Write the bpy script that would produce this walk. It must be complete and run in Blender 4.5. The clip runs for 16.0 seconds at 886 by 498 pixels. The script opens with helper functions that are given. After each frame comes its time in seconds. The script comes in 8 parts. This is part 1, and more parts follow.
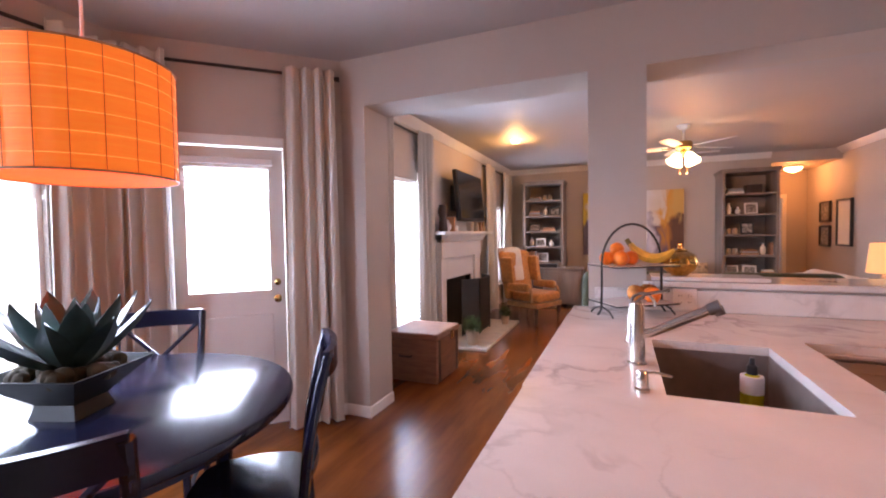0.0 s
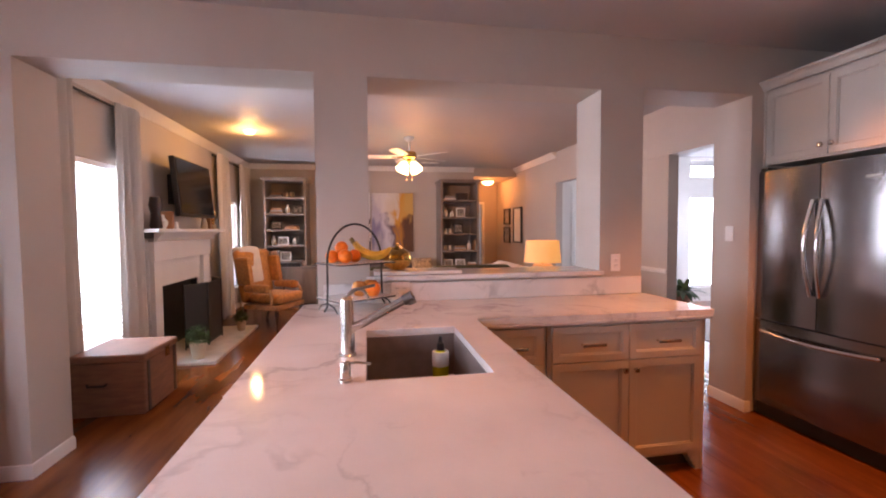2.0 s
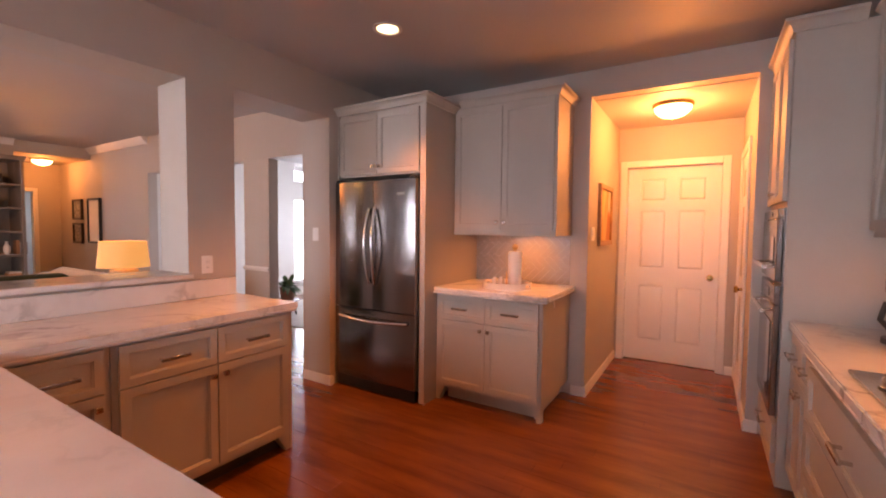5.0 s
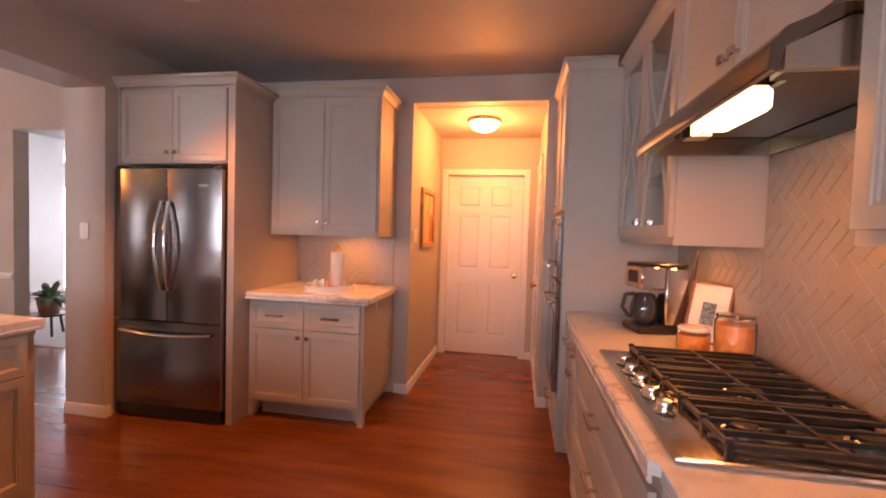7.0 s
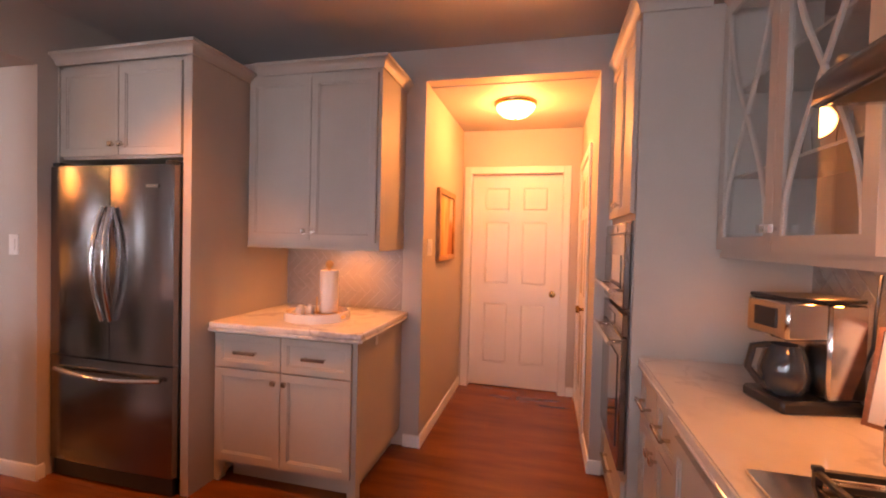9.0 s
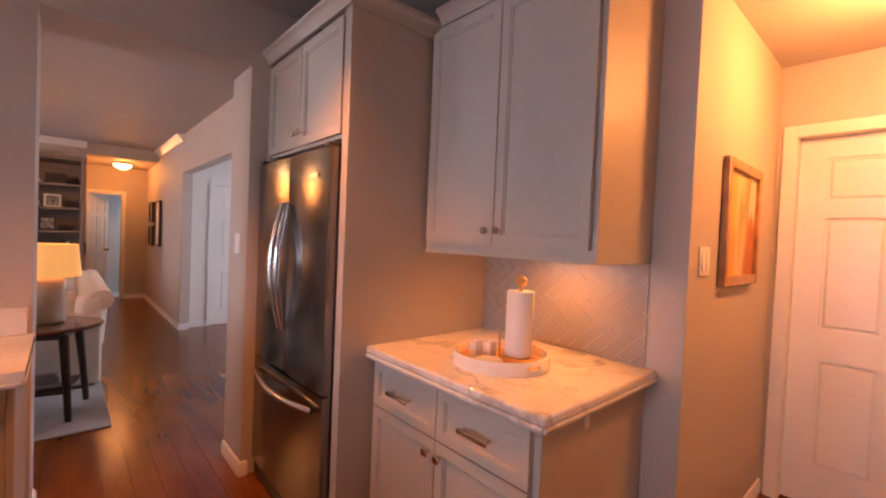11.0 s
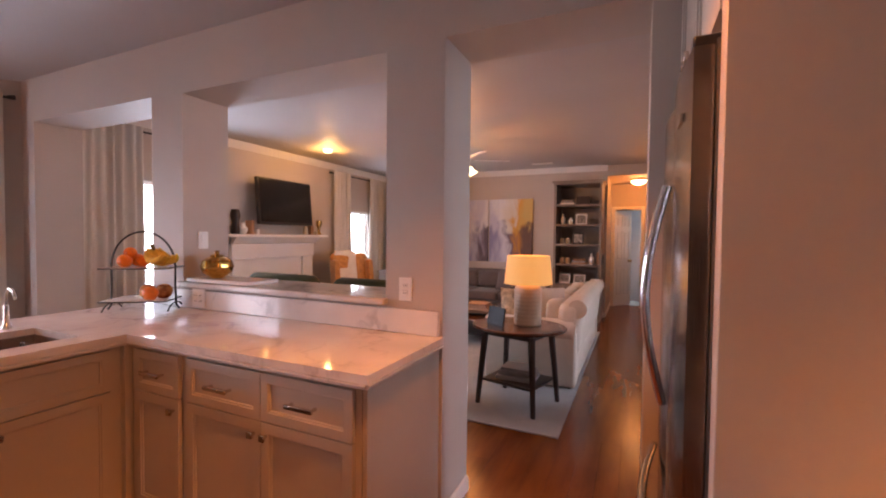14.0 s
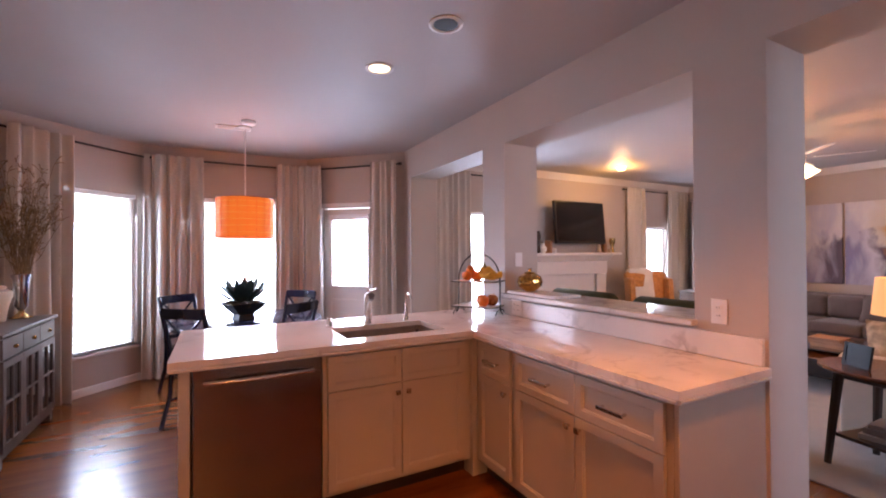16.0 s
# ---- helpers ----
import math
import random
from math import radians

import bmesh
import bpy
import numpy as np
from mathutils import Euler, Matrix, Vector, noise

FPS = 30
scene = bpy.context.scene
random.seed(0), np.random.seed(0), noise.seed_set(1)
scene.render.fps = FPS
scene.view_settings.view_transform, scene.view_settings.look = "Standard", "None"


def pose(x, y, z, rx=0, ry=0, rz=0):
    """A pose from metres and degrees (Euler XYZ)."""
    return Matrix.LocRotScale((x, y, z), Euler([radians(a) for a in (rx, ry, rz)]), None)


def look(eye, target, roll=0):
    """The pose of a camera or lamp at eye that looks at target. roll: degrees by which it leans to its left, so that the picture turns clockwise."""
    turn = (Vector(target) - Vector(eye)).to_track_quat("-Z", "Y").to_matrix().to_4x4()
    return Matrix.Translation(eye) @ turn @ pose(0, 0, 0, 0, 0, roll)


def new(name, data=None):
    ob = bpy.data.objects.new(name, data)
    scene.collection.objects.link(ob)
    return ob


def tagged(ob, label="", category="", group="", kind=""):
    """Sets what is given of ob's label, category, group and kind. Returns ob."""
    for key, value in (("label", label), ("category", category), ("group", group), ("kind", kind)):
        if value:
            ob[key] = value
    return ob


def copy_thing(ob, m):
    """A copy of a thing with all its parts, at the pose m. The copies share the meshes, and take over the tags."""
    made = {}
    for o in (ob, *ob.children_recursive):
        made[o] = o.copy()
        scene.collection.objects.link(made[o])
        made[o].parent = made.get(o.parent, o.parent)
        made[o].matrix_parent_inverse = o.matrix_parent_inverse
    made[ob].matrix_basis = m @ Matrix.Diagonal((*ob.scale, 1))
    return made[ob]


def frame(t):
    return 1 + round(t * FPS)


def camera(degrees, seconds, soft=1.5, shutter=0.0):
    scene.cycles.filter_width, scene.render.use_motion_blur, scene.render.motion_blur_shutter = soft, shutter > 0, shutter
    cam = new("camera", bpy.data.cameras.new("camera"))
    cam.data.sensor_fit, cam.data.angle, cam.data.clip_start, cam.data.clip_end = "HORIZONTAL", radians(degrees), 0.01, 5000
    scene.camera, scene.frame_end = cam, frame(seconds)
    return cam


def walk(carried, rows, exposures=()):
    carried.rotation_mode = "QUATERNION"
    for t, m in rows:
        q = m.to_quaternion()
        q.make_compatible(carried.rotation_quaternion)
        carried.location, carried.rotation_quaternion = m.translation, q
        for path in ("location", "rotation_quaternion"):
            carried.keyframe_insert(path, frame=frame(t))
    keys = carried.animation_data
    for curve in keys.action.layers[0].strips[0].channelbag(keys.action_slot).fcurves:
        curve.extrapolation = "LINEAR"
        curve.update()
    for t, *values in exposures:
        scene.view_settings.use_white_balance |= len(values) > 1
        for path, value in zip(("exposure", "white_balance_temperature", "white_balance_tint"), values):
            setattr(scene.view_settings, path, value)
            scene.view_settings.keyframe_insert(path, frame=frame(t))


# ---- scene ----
cam = camera(92.3, 16.0, soft=2.0)
PATH = [
    (0, (0.746, 0.959, 1.374), (-0.026, 2.802, 1.304), -0.9),
    (0.5, (0.771, 0.955, 1.375), (0.26, 2.888, 1.299), -0.9),
    (1, (0.804, 0.96, 1.373), (0.575, 2.946, 1.294), -0.7),
    (1.5, (0.838, 0.965, 1.375), (0.9, 2.962, 1.289), -0.6),
    (2, (0.874, 0.971, 1.378), (1.219, 2.939, 1.286), -0.4),
    (2.5, (0.902, 0.979, 1.375), (1.53, 2.875, 1.283), -0.1),
    (3, (0.927, 0.98, 1.37), (1.82, 2.767, 1.28), 0.1),
    (3.5, (0.952, 0.964, 1.376), (2.086, 2.609, 1.285), 0.3),
    (4, (0.974, 0.936, 1.383), (2.331, 2.402, 1.29), 0.4),
    (4.5, (0.987, 0.906, 1.394), (2.536, 2.166, 1.295), 0.5),
    (5, (0.996, 0.871, 1.394), (2.695, 1.922, 1.297), 0.6),
    (7.3, (1.143, 0.772, 1.396), (3.116, 1.091, 1.328), 1.8),
    (7.5, (1.201, 0.76, 1.393), (3.175, 1.074, 1.33), 1.8),
    (8, (1.346, 0.78, 1.409), (3.321, 1.088, 1.344), 2.0),
    (8.2, (1.442, 0.814, 1.421), (3.417, 1.122, 1.35), 1.8),
    (10.3, (2.473, 0.984, 1.422), (4.15, 2.072, 1.367), 2.4),
    (10.5, (2.565, 1.026, 1.45), (4.169, 2.218, 1.369), 2.5),
    (11, (2.852, 1.124, 1.408), (4.183, 2.617, 1.359), 2.4),
    (11.5, (3.027, 1.262, 1.411), (4.08, 2.961, 1.351), 2.1),
    (12, (3.222, 1.444, 1.401), (3.941, 3.309, 1.331), 1.7),
    (12.5, (3.376, 1.596, 1.403), (3.699, 3.568, 1.316), 1.1),
    (13, (3.47, 1.724, 1.397), (3.388, 3.721, 1.32), 0.8),
    (13.5, (3.554, 1.82, 1.404), (3.072, 3.759, 1.331), 0.6),
    (14, (3.588, 1.825, 1.402), (2.76, 3.645, 1.343), 0.6),
    (14.5, (3.623, 1.755, 1.403), (2.493, 3.405, 1.365), -0.0),
    (15, (3.679, 1.679, 1.403), (2.286, 3.114, 1.388), -0.4),
    (15.5, (3.713, 1.613, 1.416), (2.113, 2.813, 1.415), -0.5),
    (16, (3.703, 1.58, 1.423), (1.939, 2.523, 1.439), -0.3),
]
# the clip's camera opens up a little by the windows and closes down under the kitchen's lamps
STOPS = [(0, 0.08, 6500, 10), (1, 0.06, 6600, 10), (2.5, -0.04, 7200, 10), (4.5, -0.08, 7700, 10), (8, -0.04, 7700, 10), (11, -0.06, 7200, 10), (13, -0.16, 7300, 10), (14.5, -0.05, 6800, 10), (16, 0.03, 6300, 10)]
walk(cam, [(t, look(e, g, r)) for t, e, g, r in PATH], STOPS)

# ---------------------------------------------------------------- light
DAY = (0.77, 0.86, 1.16)
WARM = (1.0, 0.305, 0.074)
CEIL = 2.68

world = bpy.data.worlds.new("world")
scene.world = world
world.use_nodes = True
sky = world.node_tree.nodes.new("ShaderNodeTexSky")
sky.sky_type, sky.sun_disc = "NISHITA", False
sky.sun_elevation, sky.sun_rotation = radians(48), radians(250)
world.node_tree.nodes["Background"].inputs["Strength"].default_value = 0.12
world.node_tree.links.new(sky.outputs[0], world.node_tree.nodes["Background"].inputs["Color"])
sun = new("sun", bpy.data.lights.new("sun", "SUN"))
sun.data.energy, sun.data.angle, sun.data.color = 1.2, radians(12), (1.0, 0.96, 0.9)
sun.matrix_basis = look((0, 0, 30), (6, -8, 18))


def lamp(name, kind, place, watts, colour, size=0.1, aim=None, size_y=None, spread=180, cone=110):
    ob = new(name, bpy.data.lights.new(name, kind))
    ob.data.energy, ob.data.color = watts, colour
    if kind == "AREA":
        ob.data.shape = "RECTANGLE" if size_y else "DISK"
        ob.data.size = size
        ob.data.spread = radians(spread)
        if size_y:
            ob.data.size_y = size_y
    else:
        ob.data.shadow_soft_size = size
    if kind == "SPOT":
        ob.data.spot_size, ob.data.spot_blend = radians(cone), 0.7
    ob.matrix_basis = look(place, aim) if aim else pose(*place)
    return ob


# daylight, just outside each window
lamp("sky_light", "AREA", (-2.48, 1.75, 1.30), 56, DAY, 1.1, (-1.2, 1.75, 0.35), 1.7, 112)
lamp("sky_light", "AREA", (-2.10, 0.29, 1.32), 54, DAY, 0.9, (-1.0, 1.39, 0.45), 1.75, 130)
lamp("sky_light", "AREA", (-1.92, 3.27, 1.42), 46, DAY, 0.6, (-0.9, 2.25, 1.36), 0.9)
lamp("sky_light", "AREA", (-1.72, 5.05, 1.28), 88, DAY, 1.05, (0, 5.05, 1.25), 1.5)
lamp("sky_light", "AREA", (-1.72, 8.75, 1.25), 46, DAY, 0.8, (0, 8.75, 1.2), 1.4)
lamp("sky_light", "AREA", (7.1, 8.25, 1.4), 105, DAY, 1.0, (6.9, 6, 1.2), 2.3)
# added lamp at an unseen east window, to brighten the entry wall
lamp("sky_light", "AREA", (8.8, 5.9, 1.4), 100, DAY, 1.4, (5, 6.6, 1.0), 1.6)
# electric light
lamp("can_light", "SPOT", (3.195, 2.67, 2.655), 165, WARM, 0.06, (3.195, 2.67, 0), cone=96)
lamp("can_light", "SPOT", (0.955, 2.565, 2.655), 42, WARM, 0.06, (0.955, 2.565, 0), cone=104)
lamp("hood_light", "AREA", (2.38, 0.24, 1.715), 7.0, WARM, 0.27, (2.38, 0.15, 0), 0.09)
lamp("shelf_light", "AREA", (4.38, 2.17, 1.335), 3.3, WARM, 0.1, (4.38, 2.17, 0))
lamp("shelf_light", "AREA", (3.35, 0.02, 1.365), 2.2, WARM, 0.1, (3.35, 0.02, 0))
lamp("pantry_light", "POINT", (5.13, 1.15, 2.24), 60, (1.0, 0.325, 0.09), 0.1)
lamp("fan_light", "POINT", (1.463, 7.04, 2.10), 46, WARM, 0.2)
lamp("table_light", "POINT", (2.76, 5.39, 1.12), 3.5, WARM, 0.05)
lamp("hall_light", "POINT", (3.6, 10.5, 2.36), 24, WARM, 0.09)
lamp("spot_light", "POINT", (-0.62, 6.9, 2.53), 22, (1.0, 0.5, 0.17), 0.05)
# added daylight lamp inside the windowless far room, lights the ajar door
lamp("sky_light", "AREA", (4.35, 11.8, 1.5), 4, (0.75, 0.85, 1.0), 0.6, (3.3, 11.7, 1.1), 1.0)
lamp("pendant_light", "POINT", (-0.93, 1.84, 1.78), 6, WARM, 0.06)


# ---------------------------------------------------------------- materials
def mat(name, colour, rough=0.5, metal=0.0, grain=0.06, scale=8.0, stretch=(1, 1, 1), bump=0.1, bump_scale=120.0,
        fine=0.05, wear=0.12, coat=0.0, emit=0.0, emit_colour=None, island=0.0, transmission=0.0, sheen=0.0, sub=0.0, tint=None):
    m = bpy.data.materials.new(name)
    m.use_nodes = True
    n, k = m.node_tree.nodes, m.node_tree.links
    b = n["Principled BSDF"]
    b.inputs["Metallic"].default_value = metal
    b.inputs["Coat Weight"].default_value = coat
    b.inputs["Coat Roughness"].default_value = 0.06
    b.inputs["Transmission Weight"].default_value = transmission
    b.inputs["Sheen Weight"].default_value = sheen
    b.inputs["Subsurface Weight"].default_value = sub
    if emit:
        b.inputs["Emission Color"].default_value = (*(emit_colour or colour), 1)
        b.inputs["Emission Strength"].default_value = emit
    geo = n.new("ShaderNodeNewGeometry")
    mp = n.new("ShaderNodeMapping")
    mp.inputs["Scale"].default_value = stretch
    k.new(geo.outputs["Position"], mp.inputs["Vector"])
    big, small = n.new("ShaderNodeTexNoise"), n.new("ShaderNodeTexNoise")
    big.inputs["Scale"].default_value, big.inputs["Detail"].default_value = scale, 6
    small.inputs["Scale"].default_value, small.inputs["Detail"].default_value = bump_scale, 3
    k.new(mp.outputs[0], big.inputs["Vector"]), k.new(mp.outputs[0], small.inputs["Vector"])
    dark = [c * (1 - grain * 2) for c in colour]
    light = [min(1, c * (1 + grain)) for c in (tint or colour)]
    ramp = n.new("ShaderNodeValToRGB")
    ramp.color_ramp.elements[0].position, ramp.color_ramp.elements[1].position = 0.3, 0.7
    ramp.color_ramp.elements[0].color, ramp.color_ramp.elements[1].color = (*dark, 1), (*light, 1)
    k.new(big.outputs[0], ramp.inputs[0])
    mix = n.new("ShaderNodeMix")
    mix.data_type, mix.blend_type = "RGBA", "MULTIPLY"
    mix.inputs["Factor"].default_value = 1.0
    k.new(ramp.outputs[0], mix.inputs["A"])
    fr = n.new("ShaderNodeMapRange")
    fr.inputs["To Min"].default_value, fr.inputs["To Max"].default_value = 1 - fine, 1 + fine
    k.new(small.outputs[0], fr.inputs["Value"])
    comb = n.new("ShaderNodeCombineColor")
    last = fr.outputs[0]
    if island:
        oi = n.new("ShaderNodeObjectInfo")
        rr = n.new("ShaderNodeMapRange")
        rr.inputs["To Min"].default_value, rr.inputs["To Max"].default_value = 1 - island, 1 + island
        k.new(oi.outputs["Random"], rr.inputs["Value"])
        mu = n.new("ShaderNodeMath")
        mu.operation = "MULTIPLY"
        k.new(last, mu.inputs[0]), k.new(rr.outputs[0], mu.inputs[1])
        last = mu.outputs[0]
    for i in range(3):
        k.new(last, comb.inputs[i])
    k.new(comb.outputs[0], mix.inputs["B"])
    k.new(mix.outputs["Result"], b.inputs["Base Color"])
    rg = n.new("ShaderNodeMapRange")
    rg.inputs["To Min"].default_value, rg.inputs["To Max"].default_value = max(0.02, rough * (1 - wear)), min(1, rough * (1 + wear))
    k.new(big.outputs[0], rg.inputs["Value"]), k.new(rg.outputs[0], b.inputs["Roughness"])
    if bump:
        bp = n.new("ShaderNodeBump")
        bp.inputs["Strength"].default_value, bp.inputs["Distance"].default_value = bump, 0.004
        k.new(small.outputs[0], bp.inputs["Height"]), k.new(bp.outputs[0], b.inputs["Normal"])
    return m


def marble(name, base, rough, vein=(0.16, 0.14, 0.14), scale=0.9, strength=0.85):
    m = mat(name, base, rough, grain=0.05, scale=3.0, bump=0.0, fine=0.02)
    n, k = m.node_tree.nodes, m.node_tree.links
    b = n["Principled BSDF"]
    src = b.inputs["Base Color"].links[0].from_socket
    geo = n.new("ShaderNodeNewGeometry")
    warp = n.new("ShaderNodeTexNoise")
    warp.inputs["Scale"].default_value, warp.inputs["Detail"].default_value = 1.7, 8
    k.new(geo.outputs["Position"], warp.inputs["Vector"])
    add = n.new("ShaderNodeMix")
    add.data_type, add.blend_type = "RGBA", "ADD"
    add.inputs["Factor"].default_value = 0.8
    k.new(geo.outputs["Position"], add.inputs["A"]), k.new(warp.outputs["Color"], add.inputs["B"])
    out = None
    for sc, width, amount in ((scale, 0.016, strength), (scale * 2.6, 0.022, strength * 0.45), (scale * 0.7, 0.11, strength * 0.34)):
        v = n.new("ShaderNodeTexNoise")
        v.inputs["Scale"].default_value, v.inputs["Detail"].default_value, v.inputs["Roughness"].default_value = sc, 5, 0.55
        k.new(add.outputs["Result"], v.inputs["Vector"])
        s = n.new("ShaderNodeMath")
        s.operation, s.inputs[1].default_value = "SUBTRACT", 0.5
        k.new(v.outputs[0], s.inputs[0])
        a = n.new("ShaderNodeMath")
        a.operation = "ABSOLUTE"
        k.new(s.outputs[0], a.inputs[0])
        r = n.new("ShaderNodeMapRange")
        r.inputs["From Min"].default_value, r.inputs["From Max"].default_value = 0.0, width
        r.inputs["To Min"].default_value, r.inputs["To Max"].default_value = amount, 0.0
        k.new(a.outputs[0], r.inputs["Value"])
        gate = n.new("ShaderNodeTexNoise")
        gate.inputs["Scale"].default_value = 1.9
        k.new(geo.outputs["Position"], gate.inputs["Vector"])
        gr = n.new("ShaderNodeMapRange")
        gr.inputs["From Min"].default_value, gr.inputs["From Max"].default_value = 0.40, 0.60
        k.new(gate.outputs[0], gr.inputs["Value"])
        mu = n.new("ShaderNodeMath")
        mu.operation = "MULTIPLY"
        k.new(r.outputs[0], mu.inputs[0]), k.new(gr.outputs[0], mu.inputs[1])
        mx = n.new("ShaderNodeMix")
        mx.data_type = "RGBA"
        k.new(mu.outputs[0], mx.inputs["Factor"])
        k.new(out or src, mx.inputs["A"])
        mx.inputs["B"].default_value = (*vein, 1)
        out = mx.outputs["Result"]
    k.new(out, b.inputs["Base Color"])
    return m


def glass_mat(name, colour=(1, 1, 1), rough=0.0):
    m = bpy.data.materials.new(name)
    m.use_nodes = True
    b = m.node_tree.nodes["Principled BSDF"]
    b.inputs["Base Color"].default_value = (*colour, 1)
    b.inputs["Roughness"].default_value, b.inputs["Transmission Weight"].default_value = rough, 1.0
    b.inputs["IOR"].default_value = 1.45
    return m


PAINT = mat("wall_paint", (0.475, 0.415, 0.365), 0.62, grain=0.025, scale=1.6, bump=0.12, bump_scale=180, fine=0.02)
CEIL_M = mat("ceiling_paint", (0.45, 0.425, 0.415), 0.6, grain=0.025, scale=1.3, bump=0.25, bump_scale=60, fine=0.02)
TRIM = mat("trim_paint", (0.74, 0.71, 0.68), 0.35, grain=0.02, scale=3, bump=0.03)
CAB = mat("cabinet_paint", (0.455, 0.405, 0.35), 0.48, grain=0.03, scale=2.5, bump=0.04, bump_scale=70, fine=0.02)
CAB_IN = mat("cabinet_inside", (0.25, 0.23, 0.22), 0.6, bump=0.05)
MARBLE = marble("white_marble", (0.76, 0.72, 0.69), 0.07, vein=(0.27, 0.24, 0.235), strength=0.6)
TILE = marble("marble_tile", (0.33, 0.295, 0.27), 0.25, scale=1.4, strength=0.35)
GROUT = mat("grout", (0.52, 0.48, 0.45), 0.8, bump=0.2)
STEEL = mat("brushed_steel", (0.25, 0.232, 0.226), 0.17, 1.0, grain=0.04, scale=3, stretch=(1, 1, 0.04), bump=0.05, bump_scale=260, fine=0.05)
STEEL_D = mat("dark_steel", (0.20, 0.19, 0.19), 0.3, 1.0, grain=0.05, scale=3, stretch=(1, 1, 0.05), bump=0.03)
NICKEL = mat("satin_nickel", (0.62, 0.58, 0.54), 0.2, 1.0, grain=0.03, bump=0.0)
CHROME = mat("chrome", (0.75, 0.74, 0.74), 0.1, 1.0, grain=0.02, bump=0.0)
BRASS = mat("aged_brass", (0.55, 0.36, 0.14), 0.25, 1.0, grain=0.1, bump=0.05)
GOLD = mat("mercury_gold_glass", (0.62, 0.36, 0.10), 0.16, 1.0, grain=0.2, scale=40, bump=0.25, bump_scale=60, fine=0.2)
# blue in the base stands in for sky reflected in the lacquer
BLACK = mat("black_lacquer", (0.011, 0.013, 0.032), 0.19, grain=0.1, bump=0.02)
POT = mat("matt_black_pot", (0.008, 0.008, 0.009), 0.6, bump=0.05)
IRON = mat("cast_iron", (0.02, 0.02, 0.02), 0.45, grain=0.1, bump=0.3, bump_scale=200)
BLKPL = mat("black_plastic", (0.02, 0.02, 0.022), 0.3, bump=0.05)
WHITEPL = mat("white_plastic", (0.78, 0.76, 0.74), 0.35, grain=0.02, bump=0.0)
GLASS = glass_mat("clear_glass")
SMOKE = mat("dark_glass", (0.03, 0.035, 0.04), 0.05, grain=0.05, bump=0.0, coat=0.5)
SINK = mat("composite_sink", (0.20, 0.165, 0.15), 0.55, grain=0.08, scale=20, bump=0.15, bump_scale=300, fine=0.1)
CURTAIN = mat("linen_curtain", (0.57, 0.525, 0.465), 0.85, grain=0.05, scale=4, stretch=(1, 1, 0.25), bump=0.3, bump_scale=340, fine=0.06, sheen=0.2)
BLIND = mat("blind_slat", (0.86, 0.86, 0.87), 0.5, grain=0.02, bump=0.0)
WOOD_T = mat("table_wood", (0.13, 0.045, 0.022), 0.22, grain=0.3, scale=4, stretch=(1, 8, 8), bump=0.05, coat=0.4)
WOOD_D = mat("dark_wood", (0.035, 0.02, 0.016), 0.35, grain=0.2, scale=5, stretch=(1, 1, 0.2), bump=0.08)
WOOD_M = mat("trunk_wood", (0.27, 0.13, 0.085), 0.55, grain=0.13, scale=6, stretch=(1, 1, 6), bump=0.2, bump_scale=80, fine=0.15)
WOOD_F = mat("frame_wood", (0.42, 0.22, 0.09), 0.4, grain=0.2, scale=12, bump=0.1)
WOOD_B = mat("bamboo", (0.62, 0.34, 0.12), 0.35, grain=0.15, scale=12, stretch=(1, 1, 0.15), bump=0.05)
GREYWOOD = mat("grey_wood", (0.24, 0.19, 0.16), 0.5, grain=0.2, scale=5, stretch=(1, 1, 0.15), bump=0.1)
DUSTWOOD = mat("buffet_wood", (0.11, 0.085, 0.07), 0.42, grain=0.15, scale=6, stretch=(1, 1, 0.2), bump=0.1)
FLOOR = mat("cherry_floor", (0.165, 0.046, 0.0105), 0.22, grain=0.15, scale=3.0, stretch=(3.0, 0.5, 1), bump=0.025, bump_scale=50,
            fine=0.05, wear=0.3, island=0.07, tint=(0.20, 0.059, 0.013))
GAP = mat("floor_gap", (0.12, 0.036, 0.014), 0.7, bump=0.0)
RUG = mat("cream_rug", (0.34, 0.315, 0.29), 0.95, grain=0.06, scale=6, bump=0.7, bump_scale=400, fine=0.12, sheen=0.3)
SOFA_W = mat("cream_linen", (0.56, 0.48, 0.40), 0.9, grain=0.04, bump=0.3, bump_scale=420, fine=0.06, sheen=0.2)
SOFA_G = mat("taupe_fabric", (0.11, 0.085, 0.08), 0.9, grain=0.08, bump=0.3, bump_scale=420, sheen=0.2)
GREEN = mat("green_velvet", (0.05, 0.052, 0.01), 0.75, grain=0.15, bump=0.1, sheen=0.05)
ORANGE_F = mat("gold_damask", (0.50, 0.22, 0.055), 0.75, grain=0.16, scale=26, bump=0.2, bump_scale=120, fine=0.1, sheen=0.3)
THROW = mat("white_throw", (0.72, 0.68, 0.64), 0.95, grain=0.05, bump=0.8, bump_scale=90, sheen=0.4)
PILLOW = mat("tan_pillow", (0.50, 0.36, 0.22), 0.9, grain=0.3, scale=18, bump=0.2, sheen=0.3)
CERAMIC = mat("cream_ceramic", (0.52, 0.40, 0.28), 0.35, grain=0.06, bump=0.1, bump_scale=40)
WHITECER = mat("white_ceramic", (0.78, 0.75, 0.72), 0.2, grain=0.02, bump=0.0, coat=0.4)
PAPER = mat("paper_towel", (0.82, 0.79, 0.77), 0.95, grain=0.02, bump=0.5, bump_scale=200, fine=0.03)
SHADE = mat("lamp_shade", (0.55, 0.36, 0.18), 0.9, grain=0.04, bump=0.2, bump_scale=300, emit=0.75, emit_colour=(1.0, 0.42, 0.11))
